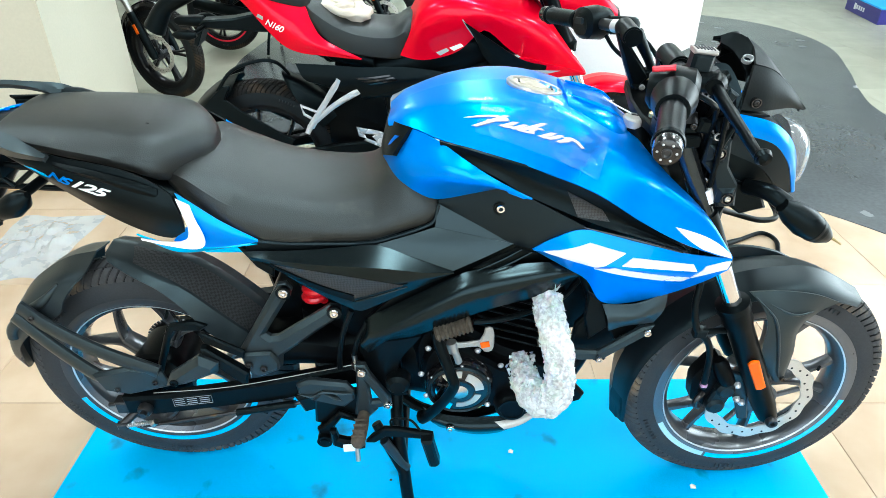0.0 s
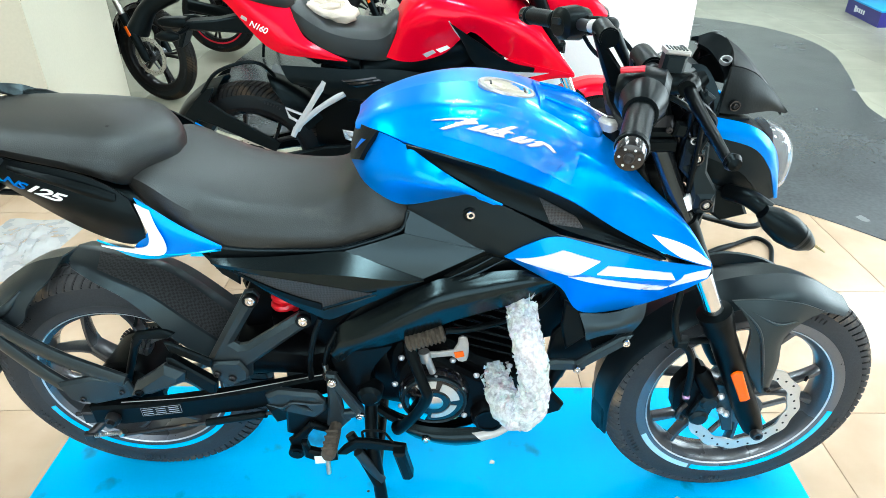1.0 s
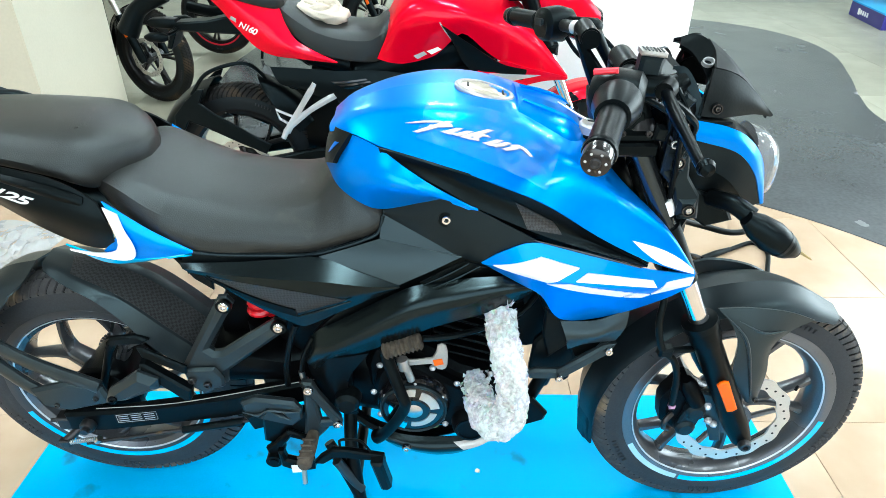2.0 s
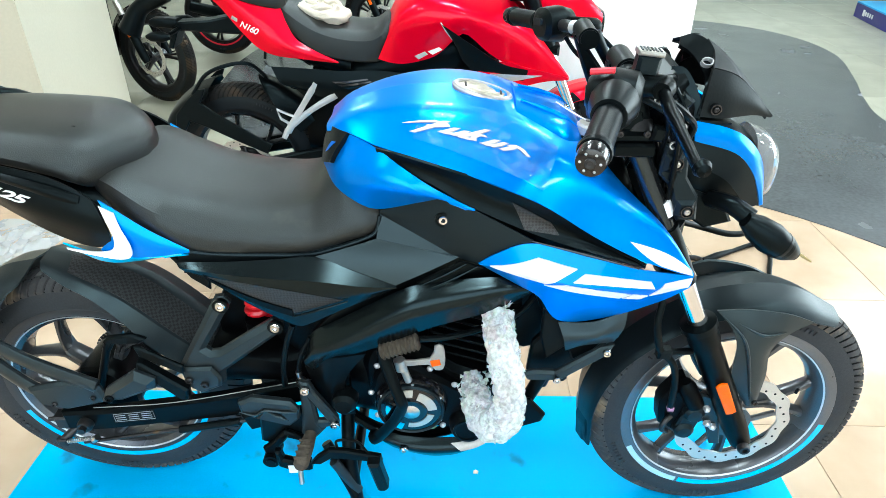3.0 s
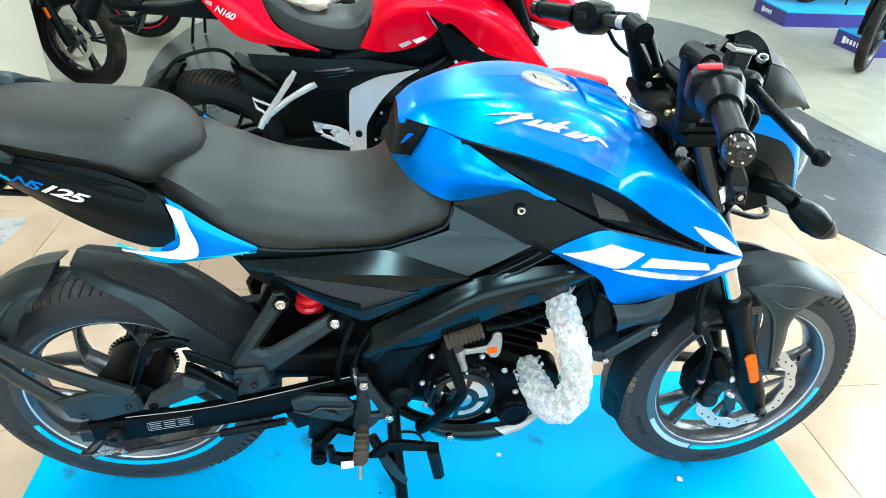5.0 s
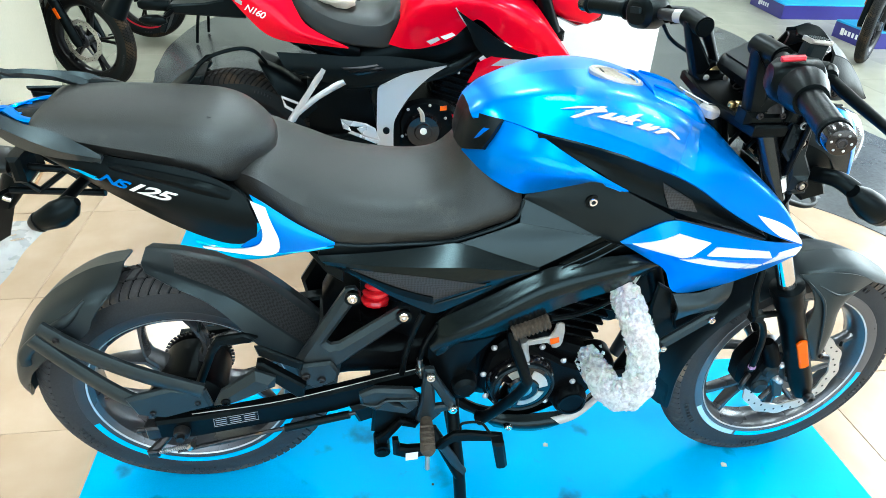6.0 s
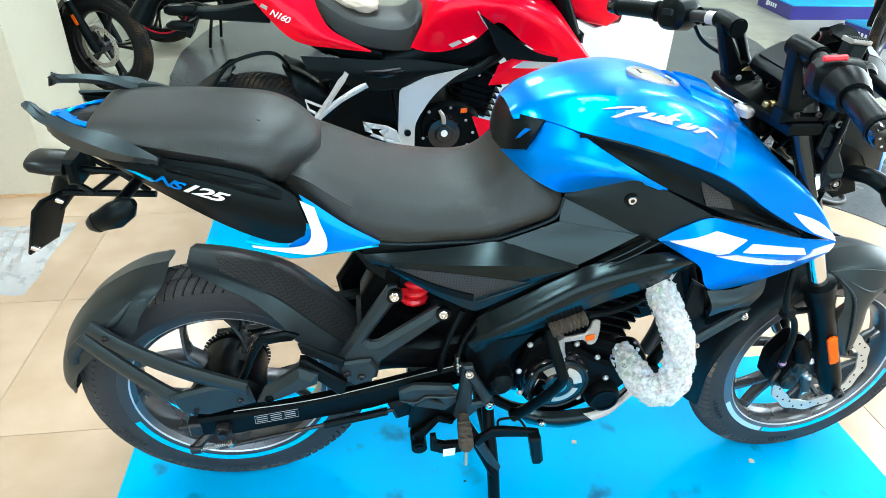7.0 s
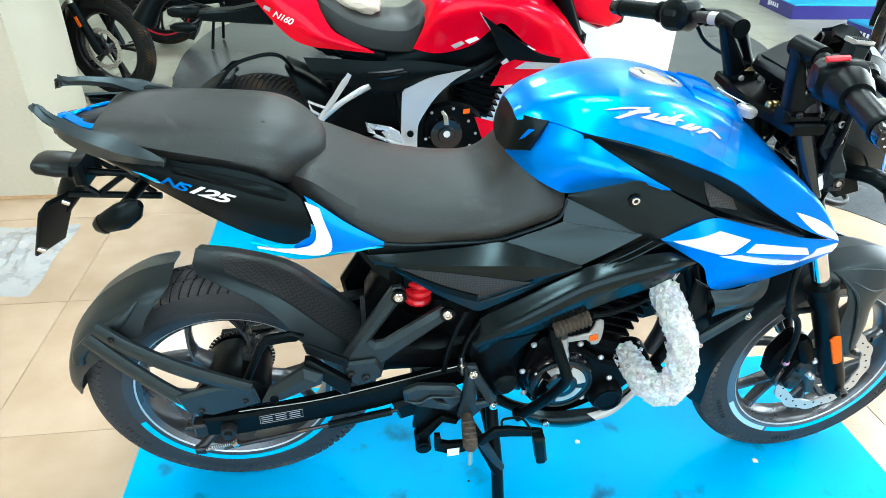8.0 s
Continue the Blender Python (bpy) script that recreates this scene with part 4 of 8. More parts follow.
def stuck(sheet, g, u0, v0, su, sv, lift=0.0014, out=V3((0, -0.5, 1))):
    """Lays flat shapes in the x-z plane over a panel, x along it and z across it."""
    v = []
    for q in g[0]:
        u, w = u0 + q[0] * su, v0 - q[2] * sv
        n = sheet.normal(u, w)
        n = n if n.dot(out) > 0 else -n
        v.append(sheet.at(u, w) + n * (lift - q[1]))
    return v, g[1]


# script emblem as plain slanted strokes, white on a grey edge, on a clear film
strokes = []
for x, lo, h, t in ((0.05, -0.62, 1.40, 0.15), (0.86, 0.0, 0.86, 0.13), (1.32, 0.0, 0.82, 0.12), (1.62, 0.0, 1.62, 0.13), (2.62, 0.0, 0.80, 0.13), (2.98, 0.0, 0.78, 0.12), (3.42, 0.0, 0.84, 0.14)):
    strokes.append([(x + lo * 0.6 - 0.02, lo), (x + t * 0.7 + lo * 0.6, lo - 0.03), (x + t * 1.5 + (h + lo) * 0.3, (h + lo) * 0.5), (x + t + h * 0.6, h + 0.04), (x + h * 0.6 - t * 0.3, h - 0.04), (x - t * 0.2 + (h + lo) * 0.3, (h + lo) * 0.5)])
strokes += [[(-0.85, 0.40), (-0.1, 0.96), (0.55, 1.24), (1.02, 1.12), (1.10, 0.86), (0.62, 0.50), (0.22, 0.44), (0.24, 0.56), (0.60, 0.66), (0.86, 0.88), (0.82, 1.02), (0.50, 1.06), (-0.05, 0.82)],
            [(0.80, 0.0), (1.05, -0.06), (1.40, 0.10), (1.40, 0.22), (1.05, 0.08), (0.86, 0.12)], [(1.66, -0.03), (1.95, -0.02), (2.22, 0.12), (2.20, 0.22), (1.92, 0.10), (1.70, 0.11)],
            [(2.02, 0.0), (2.30, 0.10), (2.26, 0.40), (2.42, 0.76), (2.66, 0.84), (2.60, 0.92), (2.30, 0.84), (2.10, 0.44), (2.14, 0.18)], [(2.58, 0.0), (2.80, -0.06), (3.10, 0.10), (3.08, 0.20), (2.82, 0.07), (2.66, 0.10)],
            [(3.66, 0.66), (3.95, 0.92), (4.30, 0.80), (4.60, 0.34), (4.54, 0.28), (4.22, 0.62), (3.98, 0.74), (3.74, 0.56)]]
fine = []
for s in strokes:
    m = []
    n = len(s)
    for a, b in zip(s, s[1:] + s[:1]):
        m += [(a[0] + (b[0] - a[0]) * k / 4, a[1] + (b[1] - a[1]) * k / 4) for k in range(4)]
    fine.append(m)
for mt, grow, lift, nm in ((GREYD, -0.06, 0.0016, "emblem_edge"), (WHITED, 0.0, 0.0024, "emblem")):
    for st in fine:
        g = stuck(tank_side, plate(inset(st, grow) if grow else st, -0.0004, 0.0004, 0.0002), 0.262, 0.735, 0.0525, 0.070, lift)
        pair(nm, g, mt, tank)
# clear film over the emblem
film_mat, fnt, fp = node_mat("clear_sticker_film")
fp.inputs["Base Color"].default_value, fp.inputs["Roughness"].default_value = (0.70, 0.92, 1.0, 1), 0.06
fco, fnz, fmr, fbp = fnt.nodes.new("ShaderNodeTexCoord"), fnt.nodes.new("ShaderNodeTexNoise"), fnt.nodes.new("ShaderNodeMapRange"), fnt.nodes.new("ShaderNodeBump")
fnz.inputs["Scale"].default_value, fnz.inputs["Detail"].default_value, fnz.inputs["Distortion"].default_value = 34.0, 3.0, 1.2
for k, v in (("From Min", 0.50), ("From Max", 0.76), ("To Min", 0.010), ("To Max", 0.075)):
    fmr.inputs[k].default_value = v
fbp.inputs["Strength"].default_value, fbp.inputs["Distance"].default_value = 0.5, 0.004
fnt.links.new(fco.outputs["Object"], fnz.inputs["Vector"])
fnt.links.new(fnz.outputs["Fac"], fmr.inputs["Value"])
fnt.links.new(fmr.outputs["Result"], fp.inputs["Alpha"])
fnt.links.new(fnz.outputs["Fac"], fbp.inputs["Height"])
fnt.links.new(fbp.outputs["Normal"], fp.inputs["Normal"])
for film in pair("protective_film", tank_side.patch([(0.25, 0.40), (0.56, 0.44), (0.56, 0.90), (0.25, 0.84)], 0.0008, 14, 8, V3((0, -0.5, 1))), film_mat, tank, "clear protective film"):
    film.visible_shadow = False

# ---- seats ----


def cushion(stations, n=26, power=3.2):
    """A padded seat; stations hold (x, half_width, z_edge, z_side, z_crown)."""
    loops = []
    for x, w, zl, zs, zc in stations:
        ring = [(x, -w * 0.96, zl - 0.010), (x, -w * 0.995, zl - 0.004), (x, -w, zl + (zs - zl) * 0.45), (x, -w * 0.95, zs)]
        for k in range(1, 12):
            t = -0.92 + 1.84 * k / 12
            ring.append((x, w * t, zs + (zc - zs) * (1 - abs(t) ** 3.0) ** 0.8))
        ring += [(x, w * 0.95, zs), (x, w, zl + (zs - zl) * 0.45), (x, w * 0.995, zl - 0.004), (x, w * 0.96, zl - 0.010)]
        loops.append(ring)
    n = len(loops[0])
    cols = [spline([r[k] for r in loops], 5) for k in range(n)]
    return rings([[c[i] for c in cols] for i in range(len(cols[0]))])


seat = part("rider_seat", cushion([(0.166, 0.104, 0.846, 0.862, 0.868), (0.208, 0.132, 0.820, 0.858, 0.872), (0.27, 0.147, 0.778, 0.820, 0.850), (0.34, 0.147, 0.752, 0.790, 0.824), (0.44, 0.145, 0.750, 0.778, 0.808),
                                   (0.51, 0.140, 0.750, 0.774, 0.822), (0.555, 0.138, 0.762, 0.786, 0.872), (0.585, 0.136, 0.772, 0.798, 0.900), (0.615, 0.132, 0.780, 0.806, 0.88), (0.638, 0.122, 0.790, 0.810, 0.84)]), SEATM, bike, "dark grey stepped rider seat")
piping = [(0.300, -0.150, 0.752), (0.36, -0.146, 0.742), (0.44, -0.144, 0.740), (0.515, -0.138, 0.738), (0.563, -0.136, 0.750), (0.609, -0.133, 0.766), (0.632, -0.128, 0.778), (0.640, -0.121, 0.806)]
pair("seat_base", Sheet([[(0.30, -0.140, 0.748), (0.44, -0.138, 0.742), (0.52, -0.132, 0.742), (0.63, -0.118, 0.782)], [(0.29, -0.144, 0.722), (0.44, -0.142, 0.724), (0.53, -0.140, 0.728), (0.64, -0.118, 0.760)]], 16, 3).solid(0.004), BLACKP, seat)
pair("seat_edge", tube(piping, 0.0036, 8), GREYP, seat, "dark grey seat piping")
pill_seat = part("pillion_seat", cushion([(-0.122, 0.070, 0.926, 0.932, 0.936), (-0.110, 0.092, 0.925, 0.932, 0.942), (-0.06, 0.107, 0.918, 0.927, 0.944), (0.0, 0.118, 0.908, 0.921, 0.943), (0.06, 0.125, 0.898, 0.913, 0.941), (0.115, 0.130, 0.886, 0.905, 0.937),
                                          (0.142, 0.130, 0.875, 0.899, 0.933), (0.168, 0.119, 0.862, 0.893, 0.926), (0.195, 0.088, 0.861, 0.888, 0.916), (0.218, 0.050, 0.864, 0.882, 0.902), (0.228, 0.020, 0.868, 0.880, 0.890)]), SEATM, bike, "dark grey padded pillion seat")
part("seat_spot", moved(plate([(-0.008, -0.003), (-0.002, -0.008), (0.003, -0.003), (0.009, 0.001), (0.002, 0.005), (-0.004, 0.004)], -0.0006, 0.0006, 0.0002), Matrix.Translation((0.131, -0.055, 0.9325)) @ Matrix.Rotation(radians(96), 4, "X") @ Matrix.Scale(0.7, 4)), BLACKP, pill_seat)

# ---- tail: black lower flank, blue and white wedge, top cowl, grab rails ----
ta_t = [(-0.172, -0.066, 0.938), (-0.100, -0.098, 0.926), (-0.003, -0.128, 0.906), (0.06, -0.142, 0.900), (0.116, -0.150, 0.890), (0.16, -0.156, 0.872), (0.190, -0.160, 0.850)]
ta_m = [(-0.172, -0.074, 0.928), (-0.095, -0.114, 0.904), (-0.005, -0.142, 0.875), (0.06, -0.158, 0.850), (0.115, -0.166, 0.832), (0.165, -0.170, 0.818), (0.203, -0.168, 0.806)]
ta_b = [(-0.168, -0.068, 0.918), (-0.090, -0.102, 0.885), (-0.012, -0.122, 0.838), (0.06, -0.138, 0.797), (0.115, -0.148, 0.772), (0.160, -0.152, 0.758), (0.196, -0.156, 0.764)]
tail = Sheet([ta_t, ta_m, ta_b], 30, 10)
tl, tr = pair("tail_panel", tail.solid(0.004), BLACKP, bike, "matt black tail flank with its model number")
# raised rib on the flank
pair("tail_rib", Sheet([[(0.0, -0.140, 0.901), (0.08, -0.152, 0.888), (0.14, -0.160, 0.874), (0.172, -0.161, 0.860)], [(0.002, -0.146, 0.897), (0.08, -0.162, 0.881), (0.138, -0.167, 0.866), (0.170, -0.166, 0.850)], [(0.004, -0.140, 0.888), (0.08, -0.158, 0.872), (0.13, -0.166, 0.858), (0.164, -0.166, 0.848)]], 16, 6).solid(0.003), SATIN, bike)
for txt, foot, mt, sz, run in (("NS", (-0.021, 0.8722), BLUE, 0.0140, 0.050), ("125", (0.016, 0.8632), WHITED, 0.0150, 0.078)):
    g = letters(txt, sz, 0.45, 0.028, 0.82)
    wide = run / max(q[0] for q in g[0])
    g = [V3((q[0] * wide, q[1], q[2])) for q in g[0]], g[1]
    part("model_letters", tail.lay(g, foot, -15), mt, tl)
    g2 = [V3((-q[0], q[1], q[2])) for q in g[0]], g[1]
    part("model_letters", flipped(tail.lay(g2, (foot[0] + 0.05, foot[1] - 0.012), -15)), mt, tr)
for q in ([(-0.060, 0.886), (-0.044, 0.885), (-0.020, 0.876), (-0.034, 0.875)], [(-0.046, 0.880), (-0.036, 0.879), (-0.016, 0.871), (-0.026, 0.869)]):
    pair("model_dash", tail.decal(q, 0.0014, 6, 2), CYANP, tl)
# wedge between the seats and the side panel
we_t = [(0.196, -0.156, 0.850), (0.220, -0.157, 0.832), (0.264, -0.156, 0.794), (0.320, -0.152, 0.754)]
we_m = [(0.212, -0.164, 0.800), (0.236, -0.166, 0.786), (0.274, -0.162, 0.768), (0.320, -0.153, 0.752)]
we_b = [(0.170, -0.152, 0.752), (0.205, -0.158, 0.742), (0.255, -0.160, 0.744), (0.320, -0.154, 0.750)]
wedge = Sheet([we_t, we_m, we_b], 20, 8)
w1, w2 = pair("tail_wedge", wedge.solid(0.004), BLUE, bike, "blue and white wedge under the seat")
stripe = Sheet([[(0.196, -0.160, 0.842), (0.205, -0.168, 0.816), (0.2105, -0.171, 0.790), (0.204, -0.169, 0.768), (0.184, -0.162, 0.755), (0.150, -0.156, 0.7515), (0.112, -0.151, 0.755)],
                [(0.218, -0.162, 0.830), (0.226, -0.171, 0.803), (0.234, -0.173, 0.774), (0.230, -0.172, 0.752), (0.204, -0.166, 0.7425), (0.158, -0.158, 0.745), (0.114, -0.152, 0.752)]], 28, 3)
pair("white_stripe", stripe.solid(0.003), WHITED, w1, "white stripe along the tail")
under = Sheet([[(0.146, -0.154, 0.748), (0.20, -0.161, 0.742), (0.26, -0.160, 0.742), (0.318, -0.154, 0.748)], [(0.10, -0.140, 0.756), (0.165, -0.146, 0.724), (0.235, -0.150, 0.730), (0.30, -0.150, 0.745)]], 16, 3)
pair("light_blue_edge", under.solid(0.003), CYANP, w1, "light blue lower edge of the tail")
# top cowl behind the pillion seat
cowl = Sheet([[(-0.199, 0.006, 0.926), (-0.172, -0.021, 0.927), (-0.148, -0.045, 0.927), (-0.130, -0.055, 0.927), (-0.095, -0.064, 0.926)], [(-0.186, 0.006, 0.930), (-0.160, -0.016, 0.931), (-0.146, -0.038, 0.930), (-0.126, -0.048, 0.930), (-0.092, -0.056, 0.929)],
              [(-0.172, 0.006, 0.927), (-0.162, -0.012, 0.928), (-0.148, -0.029, 0.928), (-0.128, -0.040, 0.928), (-0.090, -0.048, 0.928)]], 18, 6)
cw, cw2 = pair("tail_cowl", cowl.solid(0.006, V3((0, 0, 1))), BLUE, bike, "blue edge of the tail cowl")
pair("cowl_middle", Sheet([[(-0.178, 0.004, 0.9255), (-0.15, 0.004, 0.927), (-0.09, 0.004, 0.929)], [(-0.170, -0.006, 0.9255), (-0.148, -0.031, 0.926), (-0.088, -0.052, 0.926)]], 10, 6).solid(0.010, V3((0, 0, 1))), BLACKP, cw, "black middle of the tail cowl")
part("cowl_base", prism([(-0.204, 0.02), (-0.204, -0.012), (-0.168, -0.048), (-0.130, -0.074), (-0.05, -0.10), (-0.05, 0.10), (-0.130, 0.074), (-0.168, 0.048)], 0.900, 0.9215, 0.003), BLACKP, cw)
rail_up = [(-0.200, -0.070, 0.971), (-0.194, -0.066, 0.973), (-0.185, -0.066, 0.970), (-0.178, -0.068, 0.963), (-0.166, -0.074, 0.957), (-0.141, -0.085, 0.949), (-0.107, -0.100, 0.942), (-0.080, -0.112, 0.941), (-0.058, -0.122, 0.937), (-0.038, -0.131, 0.930), (-0.018, -0.138, 0.921), (-0.003, -0.145, 0.914)]
rail_mid = [(-0.200, -0.074, 0.969), (-0.195, -0.077, 0.968), (-0.178, -0.088, 0.955), (-0.153, -0.101, 0.944), (-0.119, -0.117, 0.934), (-0.090, -0.131, 0.928), (-0.061, -0.142, 0.922), (-0.032, -0.149, 0.918), (-0.003, -0.152, 0.913)]
rail_low = [(-0.199, -0.072, 0.966), (-0.194, -0.074, 0.960), (-0.173, -0.082, 0.942), (-0.164, -0.087, 0.926), (-0.141, -0.097, 0.912), (-0.110, -0.112, 0.905), (-0.070, -0.128, 0.903), (-0.035, -0.140, 0.904), (-0.004, -0.148, 0.905)]
far_up = [(-0.205, 0.045, 0.968), (-0.192, 0.042, 0.974), (-0.170, 0.052, 0.971), (-0.140, 0.064, 0.966), (-0.109, 0.076, 0.960), (-0.085, 0.086, 0.954), (-0.070, 0.097, 0.944), (-0.046, 0.116, 0.920)]
far_low = [(-0.203, 0.042, 0.966), (-0.183, 0.044, 0.960), (-0.163, 0.050, 0.957), (-0.126, 0.063, 0.948), (-0.096, 0.076, 0.933), (-0.084, 0.084, 0.927), (-0.060, 0.100, 0.916)]
gr = part("grab_rail", Sheet([rail_up, rail_mid, rail_low], 34, 12, soft=False).solid(0.010, V3((0, -1, 0.5))), MIDP, bike, "black grab rail beside the pillion seat")
part("rail_root", tube([(-0.02, -0.130, 0.902), (-0.09, -0.108, 0.914), (-0.145, -0.082, 0.924)], [0.006, 0.014, 0.010], 10), BLACKP, gr)
fr = part("grab_rail", Sheet([far_up, [tuple((V3(a) + V3(b)) / 2 + V3((0, 0.008, 0.002))) for a, b in zip(even(far_up, 9), even(far_low, 9))], far_low], 26, 8).solid(0.014, V3((0, 1, 0.5))), MIDP, bike, "black grab rail beside the pillion seat")
part("rail_root", tube([(-0.085, 0.082, 0.938), (-0.06, 0.104, 0.922), (-0.02, 0.118, 0.900)], [0.010, 0.016, 0.016], 10), BLACKP, fr)
part("tail_core", hull([(-0.165, 0, 0.05, 0.900, 0.924), (-0.08, 0, 0.085, 0.86, 0.920), (0.05, 0, 0.11, 0.79, 0.88), (0.18, 0, 0.125, 0.76, 0.85), (0.30, 0, 0.12, 0.70, 0.76)], 20), BLACKP, bike)
# rear lamp, number plate carrier and rear indicators
lamp = part("tail_lamp", moved(hull([(-0.045, 0, 0.030, -0.012, 0.014), (-0.035, 0, 0.040, -0.018, 0.020), (0.0, 0, 0.044, -0.020, 0.022), (0.022, 0, 0.040, -0.018, 0.020)], 20), pose(-0.200, -0.03, 0.853, 0, 8, 0) @ Matrix.Diagonal((0.86, 0.80, 0.66, 1))), SMOKE, bike, "smoked tail lamp on the plate carrier")
part("lamp_mount", block((-0.170, -0.03, 0.846), (0.020, 0.06, 0.045), 0.006), BLACKP, lamp)
carrier = part("plate_carrier", join(*[both(tube([(-0.06, -0.045, 0.835), (-0.19, -0.032, 0.845)], 0.006, 8, smooth=False)), both(tube([(-0.05, -0.05, 0.80), (-0.20, -0.035, 0.80)], 0.006, 8, smooth=False))],
                                     *[both(tube([(-0.06 - 0.045 * k, -0.045, 0.837 if k % 2 else 0.803), (-0.105 - 0.045 * k, -0.040, 0.803 if k % 2 else 0.84)], 0.005, 8, smooth=False)) for k in range(3)]), BLACKP, bike, "black lattice arm of the plate carrier")
part("plate_board", moved(plate([(-0.030, -0.074), (0.030, -0.066), (0.034, 0.05), (0.02, 0.07), (-0.02, 0.07), (-0.034, 0.05)], -0.004, 0.004, 0.002), pose(-0.250, -0.02, 0.735, 30, 0, 58)), BLACKP, carrier, "black number plate board without a plate")
part("plate_post", tube([(-0.17, 0, 0.84), (-0.205, 0, 0.80), (-0.235, 0, 0.755)], [0.022, 0.022, 0.014], 10, flat=1.0), BLACKP, carrier)
for q in ((-0.218, -0.03, 0.785), (-0.285, -0.03, 0.690)):
    part("screw", moved(bolt((0, 0, 0), 0.006, 0.012), pose(*q, 32, 0, 90)), CHROME, carrier)
for s in (-1, 1):
    body = part("indicator", moved(hull([(-0.052, 0, 0.006, -0.004, 0.008), (-0.035, 0, 0.018, -0.022, 0.016), (0.0, 0, 0.024, -0.030, 0.022), (0.030, 0, 0.020, -0.022, 0.020), (0.045, 0, 0.008, -0.006, 0.010)], 18, power=2.1), pose(-0.078, s * 0.165, 0.834, 0, -25, 0) @ Matrix.Scale(0.82, 4)), BLACKP, bike, "black rear turn signal")
    part("stalk", rod((-0.06, s * 0.05, 0.84), (-0.085, s * 0.15, 0.83), 0.009), BLACKP, body)
    part("lens", moved(hull([(-0.054, 0, 0.004, -0.004, 0.006), (-0.050, 0, 0.012, -0.014, 0.010), (-0.040, 0, 0.0175, -0.022, 0.0155), (-0.036, 0, 0.0185, -0.0225, 0.0165)], 18, power=2.1), pose(-0.080, s * 0.165, 0.833, 0, -25, 0) @ Matrix.Scale(0.82, 4)), SMOKE, body)

# ---- rear mudguards ----
A = V3(REAR)
hug_c = [(-0.030, 0, 0.654), (0.045, 0, 0.640), (0.148, 0, 0.598), (0.250, 0, 0.496), (0.290, 0, 0.436), (0.306, 0, 0.37)]
hug_e = [(-0.028, -0.046, 0.652), (0.040, -0.074, 0.638), (0.125, -0.086, 0.592), (0.195, -0.090, 0.522), (0.250, -0.090, 0.466), (0.290, -0.086, 0.425)]
hug_s = [(-0.018, -0.066, 0.645), (0.030, -0.090, 0.628), (0.085, -0.101, 0.598), (0.128, -0.104, 0.548), (0.160, -0.104, 0.494), (0.205, -0.104, 0.450), (0.252, -0.102, 0.430)]
hug_f = [(x, 0.044, z - 0.020) for x, y, z in hug_c]
hugger = Sheet([hug_f, hug_c, hug_e, hug_s], 32, 12, soft=False)
hg = part("inner_mudguard", hugger.solid(0.003, V3((0, -0.5, 1))), MIDP, bike, "black inner rear mudguard")
part("carbon_panel", hugger.patch([(0.10, 0.40), (0.92, 0.40), (0.95, 0.645), (0.16, 0.645)], 0.001, 20, 5, V3((0, -0.5, 1))), WEAVE2, hg)
out_c = [polar(0.328, 103, 0, A), polar(0.334, 116, 0, A), polar(0.336, 134, 0, A), polar(0.336, 152, 0, A), polar(0.334, 168, 0, A), polar(0.326, 181, 0, A)]
out_e = [polar(0.314, 104, -0.056, A), polar(0.318, 116, -0.070, A), polar(0.320, 134, -0.074, A), polar(0.320, 150, -0.072, A), polar(0.316, 165, -0.058, A), polar(0.314, 178, -0.030, A)]
out_s = [polar(0.306, 108, -0.080, A), polar(0.286, 114, -0.096, A), polar(0.266, 120, -0.102, A), polar(0.274, 138, -0.100, A), polar(0.286, 152, -0.090, A), polar(0.296, 165, -0.064, A)]
outer = Sheet([out_c, out_e, out_s], 28, 10)
og = part("outer_mudguard", both(outer.solid(0.003, V3((-0.5, -0.5, 1)))), MIDP, bike, "black tyre-hugging rear mudguard")
part("mudguard_ridge", tube([outer.at(0.14, 0.66), outer.at(0.26, 0.70), outer.at(0.42, 0.68), outer.at(0.56, 0.66), outer.at(0.64, 0.74)], [0.003, 0.010, 0.012, 0.013, 0.012], 12), MIDP, og)
arm = part("mudguard_arm", join(tube([(-0.205, -0.100, 0.556), (-0.150, -0.118, 0.520), (-0.06, -0.134, 0.470), (0.055, -0.142, 0.415)], [0.020, 0.021, 0.021, 0.022], 10, flat=0.5),
                                tube([(-0.225, -0.100, 0.532), (-0.16, -0.118, 0.468), (-0.085, -0.132, 0.400), (-0.03, -0.138, 0.378)], [0.019, 0.020, 0.021, 0.022], 10, flat=0.5),
                                plate([(-0.085, 0.410), (0.0, 0.432), (0.062, 0.418), (0.070, 0.376), (-0.02, 0.352), (-0.07, 0.364)], -0.150, -0.132, 0.006)), MIDP, og, "black arm that carries the mudguard")
part("mudguard_arm", tube([(-0.160, 0.112, 0.520), (-0.120, 0.122, 0.500), (-0.06, 0.134, 0.470), (0.055, 0.142, 0.415)], [0.020, 0.021, 0.021, 0.022], 10, flat=0.5), MIDP, og)
for q in ((0.045, -0.151, 0.392), (-0.04, -0.151, 0.372), (-0.175, -0.122, 0.545)):
    part("screw", bolt(q, 0.006, 0.004), DARKM, arm)

